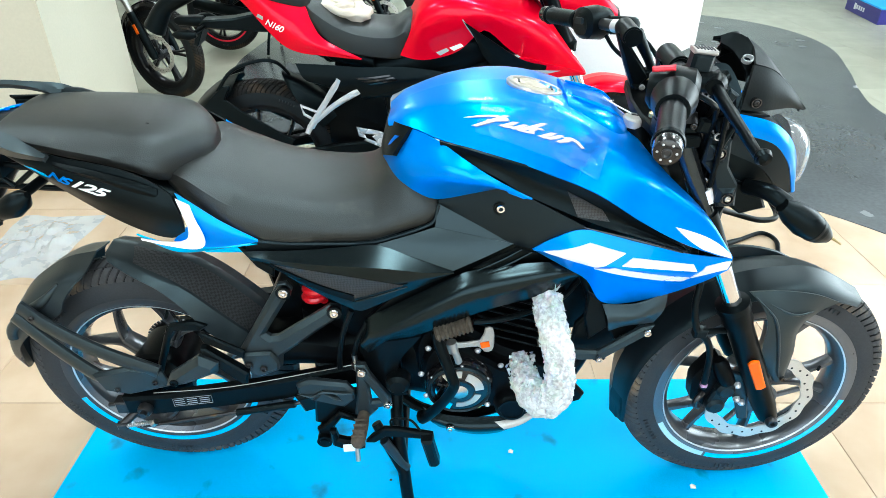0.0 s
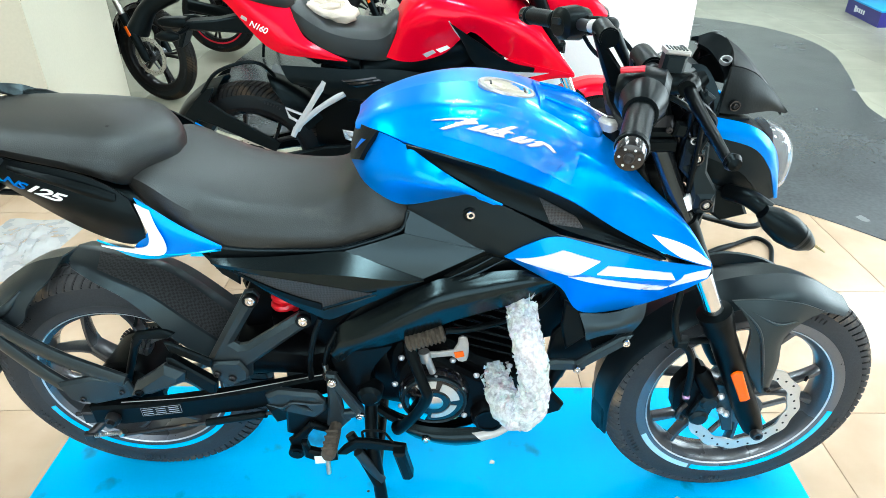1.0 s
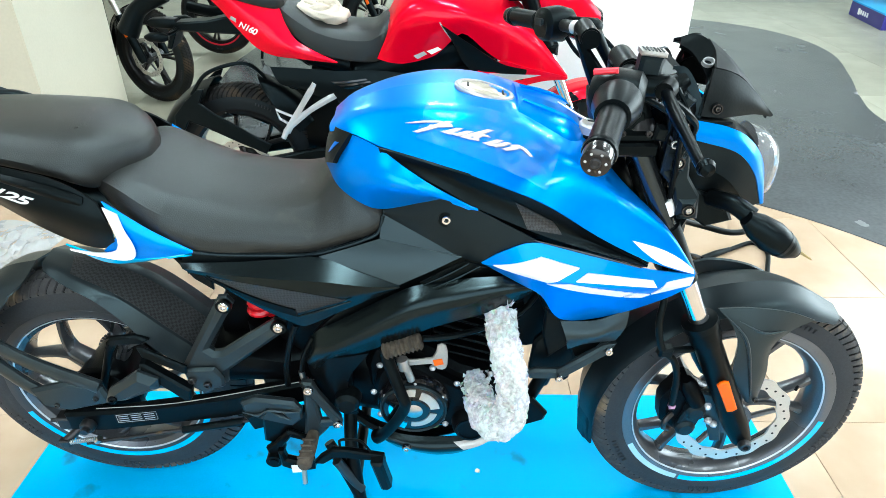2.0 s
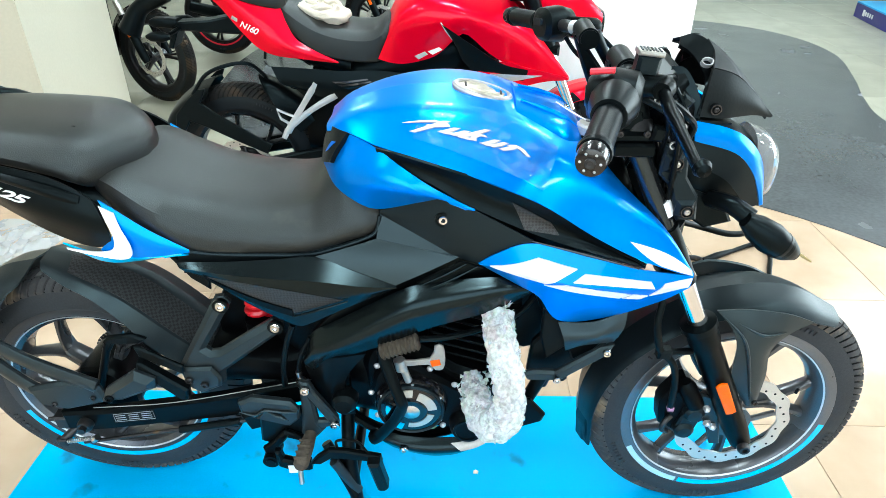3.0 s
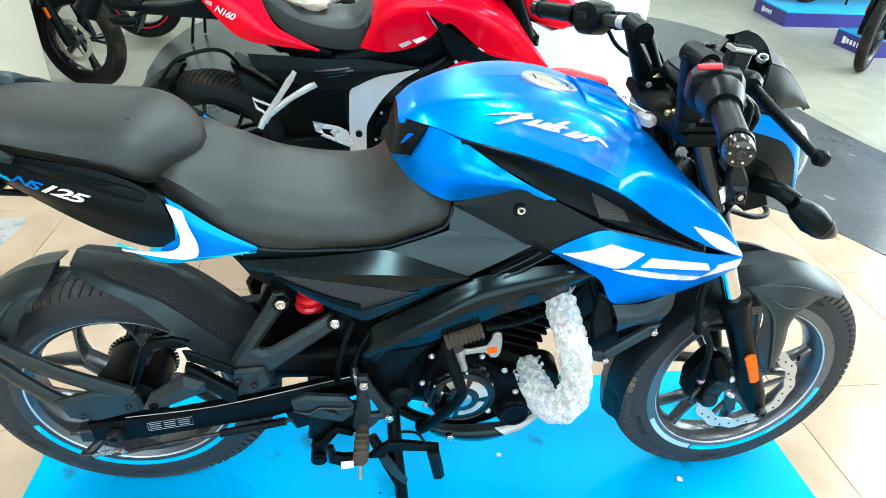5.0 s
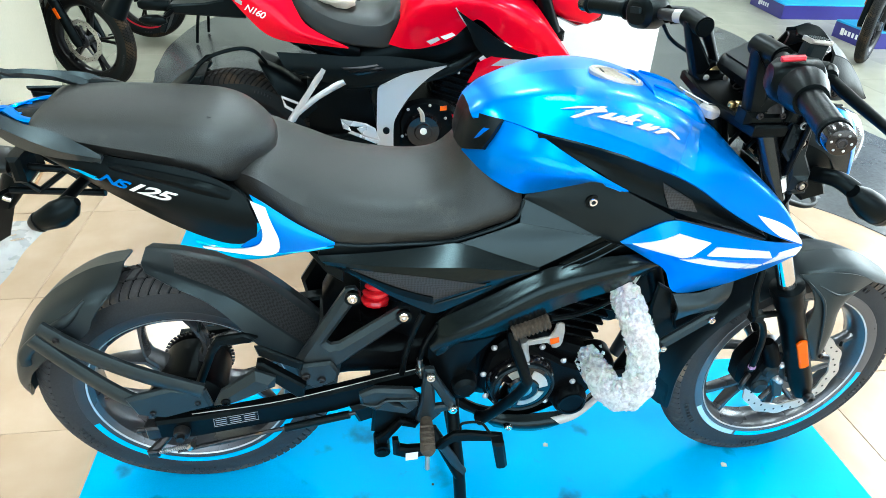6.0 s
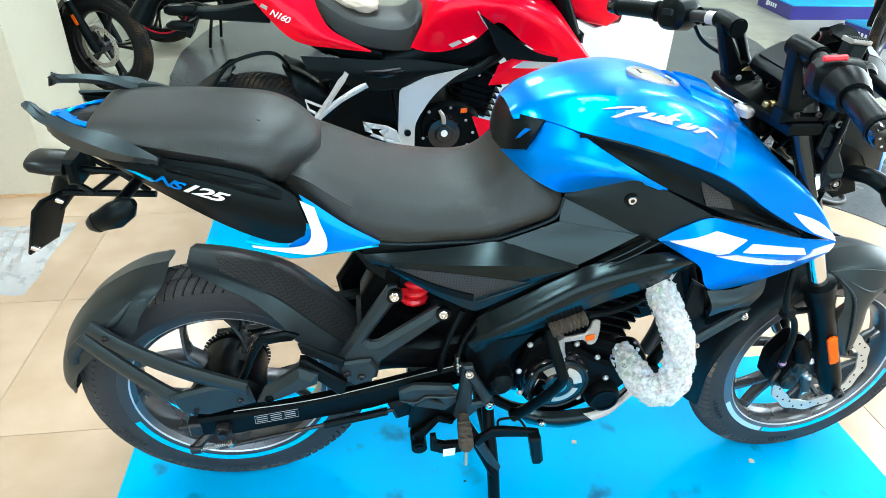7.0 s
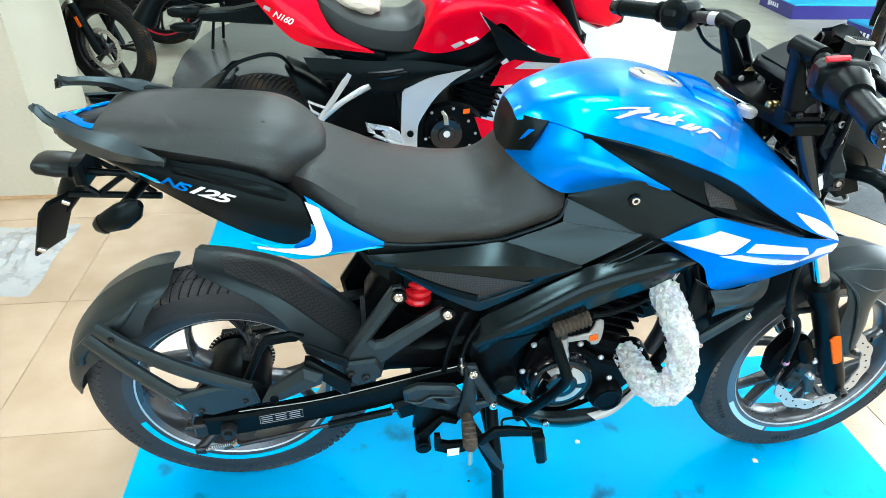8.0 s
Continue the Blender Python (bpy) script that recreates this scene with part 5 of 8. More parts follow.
# ---- swingarm, chain, shock, subframe ----
sw = part("swingarm", join(plate([(-0.05, 0.330), (-0.05, 0.282), (0.02, 0.278), (0.30, 0.325), (0.50, 0.385), (0.56, 0.400), (0.56, 0.450), (0.48, 0.432), (0.28, 0.380), (0.05, 0.338)], -0.140, -0.112, 0.006),
                           flipped(plate([(-0.05, 0.330), (-0.05, 0.282), (0.02, 0.278), (0.30, 0.325), (0.50, 0.385), (0.56, 0.400), (0.56, 0.450), (0.48, 0.432), (0.28, 0.380), (0.05, 0.338)], -0.140, -0.112, 0.006)),
                           block((0.40, 0, 0.385), (0.05, 0.24, 0.05), 0.01)), SATIN, bike, "satin black box swingarm")
part("axle_nut", join(bolt((0.0, -0.141, 0.306), 0.016, 0.016), rod((0, -0.15, 0.306), (0, -0.166, 0.306), 0.008)), DARKM, sw)
part("chain_adjuster", join(block((-0.055, -0.126, 0.300), (0.03, 0.03, 0.034), 0.004), rod((-0.09, -0.126, 0.298), (-0.04, -0.126, 0.303), 0.005)), DARKM, sw)
lab = part("rating_label", plate([(0.062, 0.309), (0.150, 0.322), (0.150, 0.346), (0.062, 0.333)], -0.1412, -0.140, 0.0003), BLACKP, sw, "black label with white lines")
part("label_lines", join(*[plate([(0.066 + 0.028 * k, 0.3145 + 0.0042 * k + dz), (0.088 + 0.028 * k, 0.318 + 0.0042 * k + dz), (0.088 + 0.028 * k, 0.3195 + 0.0042 * k + dz), (0.066 + 0.028 * k, 0.316 + 0.0042 * k + dz)], -0.1418, -0.1412, 0.0001) for k in range(3) for dz in (0, 0.006, 0.012)],
     tube([(0.063, -0.1414, 0.310), (0.149, -0.1414, 0.3228), (0.149, -0.1414, 0.345), (0.063, -0.1414, 0.332), (0.063, -0.1414, 0.310)], 0.0006, 4, smooth=False)), GREYD, lab)
part("brake_rod", join(rod((-0.015, -0.150, 0.255), (0.42, -0.150, 0.348), 0.0042), block((-0.062, -0.148, 0.255), (0.022, 0.016, 0.018), 0.003)), DARKM, sw, "dark rear brake rod")
part("rod_spring", spring((-0.055, -0.150, 0.256), (0.005, -0.150, 0.268), 0.0042, 0.0012, 14, 8), STEEL, sw)
part("rod_nut", rod((0.006, -0.150, 0.262), (0.016, -0.150, 0.271), 0.007), STEEL, sw)
part("brake_lever", tube([(0.0, -0.09, 0.306), (-0.03, -0.12, 0.28), (-0.068, -0.148, 0.252)], [0.012, 0.009, 0.010], 10), DARKM, sw)
part("rod_boot", rod((0.20, -0.150, 0.300), (0.33, -0.150, 0.328), 0.0085), BLACKP, sw)
part("torque_arm", join(plate([(0.071, 0.490), (0.089, 0.516), (0.141, 0.524), (0.165, 0.512), (0.150, 0.500), (0.098, 0.498), (0.085, 0.478)], -0.112, -0.098, 0.004), rod((0.02, -0.10, 0.345), (0.085, -0.105, 0.500), 0.008)), BLACKP, sw)
part("chain", join(tube([(0.0, 0.070, 0.396), (0.52, 0.070, 0.468)], 0.007, 6, smooth=False), tube([(0.0, 0.070, 0.216), (0.52, 0.070, 0.375)], 0.007, 6, smooth=False)), DARKM, bike)
part("arm_edge", tube([(0.024, -0.136, 0.346), (0.20, -0.136, 0.366), (0.42, -0.136, 0.420), (0.50, -0.136, 0.440)], 0.0010, 6), PEWTER, sw, "thin bright line along the top edge of the swingarm")
part("chain_guard", plate([(0.03, 0.405), (0.30, 0.440), (0.52, 0.478), (0.52, 0.50), (0.28, 0.47), (0.03, 0.43)], 0.055, 0.090, 0.005), BLACKP, bike)
shock = part("shock_absorber", join(rod((0.392, -0.02, 0.665), (0.36, -0.02, 0.43), 0.012), lathe([(0.004, -0.02), (0.026, -0.02), (0.026, 0.02), (0.004, 0.02)], 20, (0.390, -0.02, 0.655))), DARKM, bike)
part("shock_spring", spring((0.394, -0.078, 0.616), (0.386, -0.078, 0.556), 0.019, 0.0085, 3), REDSP, shock, "red shock spring")
part("spring_seat", lathe([(0.0001, -0.03), (0.026, -0.03), (0.026, 0.0), (0.0001, 0.0)], 20, closed=False), ENGB, shock).matrix_local = Matrix.Translation((0.384, -0.078, 0.545)) @ Matrix.Rotation(radians(90), 4, "X")
# pillion footrest bracket: a flat V, a folded peg and its fork
vee_out = [(0.333, 0.640), (0.350, 0.642), (0.360, 0.626), (0.292, 0.516), (0.301, 0.507), (0.317, 0.509), (0.427, 0.588), (0.449, 0.584), (0.447, 0.562), (0.360, 0.491), (0.318, 0.456), (0.313, 0.425), (0.270, 0.404), (0.240, 0.425), (0.232, 0.470)]
hang = part("footrest_hanger", join(plate(vee_out, -0.142, -0.116, 0.009), plate([(0.236, 0.474), (0.300, 0.478), (0.314, 0.452), (0.310, 0.428), (0.268, 0.408), (0.242, 0.428)], -0.152, -0.140, 0.005)), MIDP, bike, "black pillion footrest bracket")
part("footrest_hanger", flipped(plate(vee_out, -0.142, -0.116, 0.009)), BLACKP, bike)
part("peg_fork", join(plate([(0.166, 0.534), (0.178, 0.533), (0.250, 0.487), (0.246, 0.466), (0.171, 0.511)], -0.158, -0.148, 0.003), plate([(0.164, 0.484), (0.168, 0.504), (0.178, 0.504), (0.252, 0.436), (0.246, 0.408), (0.234, 0.406)], -0.170, -0.148, 0.004)), BLACKP, hang)
part("pillion_peg", plate([(0.081, 0.410), (0.098, 0.445), (0.165, 0.494), (0.200, 0.474), (0.196, 0.450), (0.123, 0.416)], -0.188, -0.156, 0.012), MIDP, hang, "folded dark grey pillion peg")
for q in ((0.345, -0.143, 0.627), (0.437, -0.143, 0.578)):
    part("screw_ring", lathe([(0.009, -0.004), (0.0145, -0.004), (0.0145, 0.004), (0.009, 0.004)], 20, q), BLACKP, hang)
    part("screw", bolt((q[0], q[1] - 0.001, q[2]), 0.010, 0.006), CHROME, hang, "bright socket screw")
for q in ((0.280, -0.153, 0.436), (0.252, -0.153, 0.448)):
    part("screw", bolt(q, 0.008, 0.005), DARKM, hang)
part("screw", bolt((0.107, -0.189, 0.432), 0.009, 0.004), ENGB, hang)
part("battery_box", hull([(0.285, 0, 0.035, 0.41, 0.54), (0.315, 0, 0.048, 0.40, 0.60), (0.40, 0, 0.050, 0.385, 0.66), (0.46, 0, 0.10, 0.38, 0.66), (0.54, 0, 0.11, 0.38, 0.62)], 20, power=4), ENGB, bike)
part("pivot_casting", hull([(0.275, 0, 0.105, 0.375, 0.470), (0.33, 0, 0.11, 0.385, 0.490), (0.42, 0, 0.115, 0.39, 0.475), (0.50, 0, 0.115, 0.38, 0.50)], 18, power=4), ENGB, bike)
pair("rear_frame", tube([(0.30, -0.09, 0.692), (0.38, -0.10, 0.668), (0.46, -0.11, 0.640)], 0.012, 10), SATIN, bike)
part("under_tray", plate([(0.268, 0.735), (0.335, 0.690), (0.330, 0.655), (0.300, 0.680)], -0.135, -0.125, 0.003), BLACKP, bike)

# ---- side panels and the perimeter frame ----
si_t = [(0.290, -0.150, 0.727), (0.38, -0.151, 0.730), (0.462, -0.151, 0.736), (0.531, -0.152, 0.742), (0.600, -0.166, 0.722), (0.666, -0.176, 0.702)]
si_c = [(0.296, -0.156, 0.719), (0.38, -0.170, 0.716), (0.46, -0.178, 0.714), (0.54, -0.182, 0.712), (0.61, -0.182, 0.703), (0.667, -0.178, 0.699)]
si_m = [(0.306, -0.156, 0.711), (0.40, -0.172, 0.702), (0.48, -0.179, 0.694), (0.56, -0.181, 0.682), (0.62, -0.180, 0.688), (0.668, -0.178, 0.698)]
si_b = [(0.300, -0.150, 0.712), (0.345, -0.153, 0.686), (0.413, -0.162, 0.642), (0.476, -0.166, 0.607), (0.497, -0.167, 0.603), (0.576, -0.172, 0.648), (0.668, -0.176, 0.697)]
side = Sheet([si_t, si_c, si_m, si_b], 32, 12, soft=False)
sd, sd2 = pair("side_panel", side.solid(0.004), SHEEN, bike, "satin black side panel under the seat")
pair("side_grille", Sheet([[(0.340, -0.163, 0.706), (0.42, -0.175, 0.700), (0.50, -0.1805, 0.688), (0.576, -0.1805, 0.672)], [(0.346, -0.1615, 0.699), (0.39, -0.168, 0.680), (0.44, -0.172, 0.656), (0.480, -0.1725, 0.634)]], 20, 8).solid(0.003), WEAVE, sd)
pair("grille_rim", Sheet([[(0.336, -0.163, 0.709), (0.377, -0.170, 0.688), (0.43, -0.175, 0.665), (0.484, -0.177, 0.646)], [(0.338, -0.160, 0.700), (0.380, -0.167, 0.676), (0.43, -0.172, 0.650), (0.484, -0.175, 0.630)]], 14, 3).solid(0.006), SATIN, sd)
pair("grille_rim", tube([(0.487, -0.178, 0.633), (0.530, -0.181, 0.650), (0.584, -0.183, 0.672)], [0.0022, 0.003, 0.0015], 8), SHEEN, sd)
# both facets take a lighter plastic in place of the sky they reflect
facet = Sheet([[(0.531, -0.152, 0.743), (0.582, -0.146, 0.757), (0.634, -0.138, 0.771)], [(0.666, -0.177, 0.703), (0.72, -0.174, 0.730), (0.771, -0.169, 0.756)]], 12, 6)
pair("panel_facet", facet.solid(0.006), MIDP, sd, "side panel facet, lightened for its sky reflection")
pair("panel_facet", Sheet([[(0.634, -0.138, 0.7715), (0.637, -0.128, 0.790), (0.640, -0.119, 0.808)], [(0.771, -0.169, 0.7565), (0.772, -0.168, 0.7575), (0.773, -0.167, 0.7585)]], 6, 8).solid(0.005, V3((0, -0.6, 1))), MIDP, sd)
fr_t = [(0.483, -0.140, 0.524), (0.502, -0.150, 0.570), (0.560, -0.158, 0.612), (0.664, -0.165, 0.680), (0.710, -0.168, 0.700), (0.765, -0.168, 0.710), (0.850, -0.168, 0.716), (0.904, -0.160, 0.694)]
fr_m = [(0.486, -0.164, 0.512), (0.516, -0.180, 0.548), (0.572, -0.190, 0.586), (0.672, -0.195, 0.650), (0.720, -0.195, 0.668), (0.775, -0.192, 0.682), (0.852, -0.184, 0.696), (0.905, -0.164, 0.688)]
fr_b = [(0.500, -0.166, 0.494), (0.556, -0.176, 0.533), (0.622, -0.181, 0.564), (0.718, -0.181, 0.611), (0.775, -0.178, 0.630), (0.831, -0.174, 0.648), (0.904, -0.160, 0.680)]
fr1 = Sheet([fr_t, fr_m, fr_b], 36, 12)
pf, pf2 = pair("frame_spar", fr1.solid(0.02), SHEEN, bike, "satin black perimeter frame")
pair("frame_plate", Sheet([[(0.484, -0.150, 0.520), (0.535, -0.178, 0.534), (0.606, -0.179, 0.548)], [(0.486, -0.152, 0.470), (0.525, -0.172, 0.472), (0.567, -0.172, 0.486)], [(0.500, -0.156, 0.435), (0.530, -0.168, 0.432), (0.557, -0.168, 0.440)], [(0.518, -0.158, 0.385), (0.545, -0.166, 0.372), (0.572, -0.165, 0.372)]], 12, 12).solid(0.02), SATIN, pf)
part("pivot_cap", lathe([(0.0001, -0.192), (0.016, -0.192), (0.024, -0.184), (0.026, -0.160), (0.0001, -0.160)], 28, (0.556, 0, 0.420), closed=False), BLACKP, pf, "round black pivot cap")
pair("spar_trim", Sheet([[(0.702, -0.178, 0.709), (0.740, -0.181, 0.735), (0.777, -0.182, 0.757)], [(0.742, -0.180, 0.714), (0.778, -0.182, 0.730), (0.812, -0.183, 0.745)]], 12, 3).solid(0.004), BLACKP, pf)
for k in (0.12, 0.62):
    a, b = V3((0.704, -0.183, 0.7095)), V3((0.780, -0.186, 0.757))
    d = V3((0.036, -0.001, -0.010)) * k
    pair("trim_rib", tube([a + d, (a + b) / 2 + d + V3((0.002, 0, -0.001)), b + d], [0.001, 0.0022, 0.0012], 6), SHEEN, pf)
part("frame_core", both(join(tube([(0.50, -0.12, 0.46), (0.56, -0.13, 0.56), (0.70, -0.13, 0.64), (0.88, -0.09, 0.72), (1.0, -0.03, 0.80)], 0.03, 10), tube([(0.90, -0.09, 0.70), (0.96, -0.10, 0.55), (0.98, -0.10, 0.42)], 0.016, 10))), BLACKP, bike)
part("airbox", hull([(0.36, 0, 0.09, 0.56, 0.74), (0.46, 0, 0.11, 0.52, 0.78), (0.60, 0, 0.115, 0.60, 0.82), (0.80, 0, 0.12, 0.68, 0.86), (0.98, 0, 0.10, 0.72, 0.84), (1.03, 0, 0.06, 0.72, 0.82)], 20), BLACKP, bike)
pair("inner_cover", plate([(0.50, 0.565), (0.62, 0.610), (0.90, 0.690), (0.90, 0.735), (0.80, 0.765), (0.70, 0.745), (0.62, 0.700)], -0.150, -0.138, 0.003), BLACKP, bike)
part("steering_head", rod((1.06, 0, 0.78), (1.005, 0, 0.905), 0.032, 20), BLACKP, bike)

# ---- handlebars, triple clamp, controls ----
clamp = part("triple_clamp", join(moved(plate([(-0.045, -0.03), (-0.03, -0.135), (0.03, -0.135), (0.05, -0.05), (0.05, 0.05), (0.03, 0.135), (-0.03, 0.135), (-0.045, 0.03)], -0.011, 0.011, 0.004), Matrix.Translation((1.035, -0.008, 0.936)) @ Matrix.Rotation(radians(-90), 4, "X") @ Matrix.Rotation(radians(0), 4, "Z"))), SATIN, bike, "black top fork clamp")
part("lower_clamp", block((1.118, -0.02, 0.785), (0.06, 0.215, 0.03), 0.012), SATIN, clamp)
KEYX = Matrix.Translation((0.984, -0.040, 0.934)) @ Matrix.Rotation(radians(8), 4, "Y") @ Matrix.Rotation(radians(90), 4, "X")
part("key_lock", moved(lathe([(0.0001, 0.007), (0.009, 0.007), (0.017, 0.005), (0.020, 0.001), (0.019, -0.012), (0.0001, -0.012)], 30, closed=False), KEYX), PEWTER, clamp, "bright ignition lock cover")
part("key_slot", moved(block((0, 0.0075, 0), (0.014, 0.002, 0.003), 0.0006), KEYX), DARKM, clamp)
part("lock_stem", rod((0.984, -0.040, 0.925), (1.0, -0.036, 0.885), 0.020, 18), BLACKP, clamp)
for s in (-1, 1):
    part("fork_cap", lathe([(0.0001, 0.012), (0.012, 0.012), (0.018, 0.008), (0.022, -0.01), (0.0001, -0.01)], 20, closed=False), BRASS if s > 0 else DARKM, clamp).matrix_local = Matrix.Translation((1.045, -0.008 + s * 0.102, 0.966)) @ Matrix.Rotation(radians(68), 4, "X")
# risers with an opening in their web
for s, foot, head in ((-1, (1.030, -0.112, 0.945), (1.002, -0.118, 1.062)), (1, (1.040, 0.088, 0.936), (0.985, 0.088, 1.048))):
    f, h = V3(foot), V3(head)
    d = h - f
    web = [plate([(f.x - 0.030, f.z), (f.x + 0.030, f.z), (f.x + 0.026 + d.x * 0.42, f.z + d.z * 0.42), (f.x - 0.026 + d.x * 0.36, f.z + d.z * 0.36)], f.y - 0.013, f.y + 0.013, 0.005),
           plate([(f.x - 0.024 + d.x * 0.76, f.z + d.z * 0.76), (f.x + 0.022 + d.x * 0.82, f.z + d.z * 0.82), (h.x + 0.020, h.z), (h.x - 0.020, h.z)], f.y - 0.013, f.y + 0.013, 0.005),
           plate([(f.x - 0.030, f.z), (f.x - 0.004, f.z + d.z * 0.30), (f.x - 0.004 + d.x * 0.8, f.z + d.z * 0.8), (h.x - 0.022, h.z), (f.x - 0.027 + d.x * 0.5, f.z + d.z * 0.5)], f.y - 0.014, f.y + 0.014, 0.005)]
    rs = part("bar_riser", join(*web, tube([f + V3((0.024, 0, 0)), f + d * 0.5 + V3((0.022, 0, 0)), h + V3((0.016, 0, 0))], [0.012, 0.008, 0.012], 10, flat=1.3),
                                block(f + V3((0, 0, 0.008)), (0.072, 0.042, 0.024), 0.008), rod(h + V3((0.001, -0.032, 0)), h + V3((0.001, 0.034, 0)), 0.0178, 24), rod(h + V3((0.001, -0.033, 0)), h + V3((0.001, -0.035, 0)), 0.0150, 24)), BLACKP, bike, "black handlebar riser")
    for dx in (-0.02, 0.02):
        part("screw", moved(bolt((0, 0, 0), 0.0055, 0.004), Matrix.Translation(f + V3((dx, -0.026, 0.018)))), PEWTER if s > 0 else DARKM, rs)
    tip = V3((0.905, -0.425, 1.060)) if s < 0 else V3((0.882, 0.385, 1.004))
    h2 = h + V3((0, s * 0.03, 0))
    bar = part("handlebar", rod(h2, tip, 0.0112, 14), DARKM, bike)
    ax = (tip - h2).normalized()
    L = (tip - h2).length
    part("bar_band", rod(h2 + ax * 0.010, h2 + ax * 0.030, 0.0125, 14), SILVER if s > 0 else BLACKP, bar, "pale band on the bar" if s > 0 else "")
    # rubber grip with ribs
    ribs = []
    g0, g1 = L - 0.135, L - 0.012
    for k in range(25):
        t = g0 + (g1 - g0) * k / 24
        ribs.append((h2 + ax * t, 0.0162 + (0.0012 if k % 2 else 0) + (0.004 if k < 2 else 0.0026 if k > 22 else 0)))
    part("grip", tube([q for q, _ in ribs], [r for _, r in ribs], 18, smooth=False), BLACKP, bar, "ribbed black rubber grip")
    end = part("bar_end", tube([tip - ax * 0.012, tip + ax * 0.004, tip + ax * 0.010, tip + ax * 0.0105], [0.0172, 0.0172, 0.0158, 0.0150], 22, smooth=False), PIANO, bar, "black bar end with a ring of screws")
    eq = ax.to_track_quat("Y", "Z").to_matrix().to_4x4()
    part("end_screw", moved(lathe([(0.0001, 0.0015), (0.003, 0.0015), (0.0045, 0.003), (0.006, 0.0025), (0.006, -0.001), (0.0001, -0.001)], 16, closed=False), Matrix.Translation(tip + ax * 0.0105) @ eq), DARKM, end)
    for k in range(6):
        o = eq @ V3((0.0108 * math.cos(k * math.pi / 3), 0.0, 0.0108 * math.sin(k * math.pi / 3)))
        part("end_dot", moved(dome((0, 0, 0), 0.0016, 0.0008, -1), Matrix.Translation(tip + ax * 0.0108 + o) @ eq), SILVER, end)
    # switch housing
    c = h2 + ax * (0.10 if s < 0 else 0.105)
    q = ax.to_track_quat("Y", "Z").to_matrix().to_4x4()
    hs = part("switch_housing", moved(hull([(-0.030, 0, 0.026, -0.022, 0.020), (-0.022, 0, 0.036, -0.030, 0.030), (0.010, 0, 0.038, -0.034, 0.032), (0.030, 0, 0.030, -0.026, 0.026), (0.038, 0, 0.020, -0.016, 0.018)], 20), Matrix.Translation(c) @ q), BLACKP, bar, "black switch housing")
    if s < 0:
        part("kill_switch", moved(block((0, 0, 0), (0.030, 0.013, 0.006), 0.0025), Matrix.Translation((0.944, -0.252, 1.0955)) @ q @ Matrix.Rotation(radians(10), 4, "Y")), REDP, hs, "red engine stop switch")
        part("throttle_drum", tube([c + ax * 0.03, c + ax * 0.045, c + ax * 0.075], [0.031, 0.030, 0.022], 18, smooth=False), BLACKP, hs)
    else:
        part("switch_key", moved(block((-0.030, 0.0, 0.006), (0.010, 0.03, 0.012), 0.003), Matrix.Translation(c) @ q), GREYP, hs)
    # lever and perch
    pv = c + V3((0.055, 0, -0.002)) - ax * 0.035
    lv_tip = V3((1.033, -0.396, 1.036)) if s < 0 else V3((0.985, 0.365, 0.985))
    lever = part("brake_lever" if s < 0 else "clutch_lever", tube([pv, pv.lerp(lv_tip, 0.30) - V3((0.004, 0, 0)), pv.lerp(lv_tip, 0.7) - V3((0.004, 0, 0)), lv_tip - V3((0.004, 0, 0)), lv_tip], [0.008, 0.0085, 0.007, 0.006, 0.010], 10, flat=1.0), SATIN, bar, "black hand lever")
    part("lever_ball", lathe([(0.0001, -0.011), (0.008, -0.008), (0.011, 0), (0.008, 0.008), (0.0001, 0.011)], 14, lv_tip, closed=False), SATIN, lever)
    part("lever_perch", tube([c - ax * 0.045 + V3((0.006, 0, 0)), pv - ax * 0.004, pv + ax * 0.018], [0.017, 0.016, 0.012], 12), SATIN, lever)
RESX = Matrix.Translation((1.014, -0.196, 1.094)) @ Matrix.Rotation(radians(6), 4, "Y") @ Matrix.Scale(0.78, 4)
res = part("brake_reservoir", moved(block((0, 0, -0.010), (0.040, 0.032, 0.036), 0.006), RESX), GREYP, bike, "brake fluid reservoir with a silver ribbed lid")
part("reservoir_lid", moved(block((0, 0, 0.011), (0.044, 0.034, 0.008), 0.003), RESX), PEWTER, res)
for k in range(6):
    part("lid_rib", moved(block((-0.0155 + 0.0062 * k, 0, 0.0155), (0.0026, 0.022, 0.002), 0.0006), RESX), GREYP, res)
part("reservoir_bracket", tube([(1.005, -0.19, 1.075), (1.0, -0.16, 1.062), (0.99, -0.14, 1.05)], 0.008, 10), SATIN, res)
for pts, r in (([(0.985, -0.16, 1.03), (1.06, -0.14, 1.05), (1.10, -0.06, 1.01), (1.09, -0.02, 0.92), (1.06, 0, 0.83)], 0.004), ([(0.97, 0.15, 1.03), (1.03, 0.17, 1.02), (1.07, 0.12, 0.97), (1.07, 0.05, 0.88)], 0.004), ([(0.975, -0.20, 1.06), (1.05, -0.19, 1.02), (1.08, -0.11, 0.97), (1.08, -0.04, 0.86)], 0.0045), ([(1.03, -0.19, 1.06), (1.07, -0.16, 1.0), (1.09, -0.10, 0.90), (1.12, -0.09, 0.80)], 0.005), ([(0.965, 0.17, 1.02), (0.99, 0.16, 0.99), (1.04, 0.10, 0.96), (1.09, 0.06, 0.88)], 0.004)):
    part("control_cable", tube(pts, r, 8), BLACKP, bike)
part("wire_loom", join(tube([(1.05, -0.05, 0.93), (1.09, -0.08, 0.90), (1.10, -0.05, 0.85)], 0.010, 8), tube([(1.05, 0.02, 0.93), (1.10, 0.01, 0.90), (1.12, 0.0, 0.84)], 0.012, 8)), BLACKP, bike)

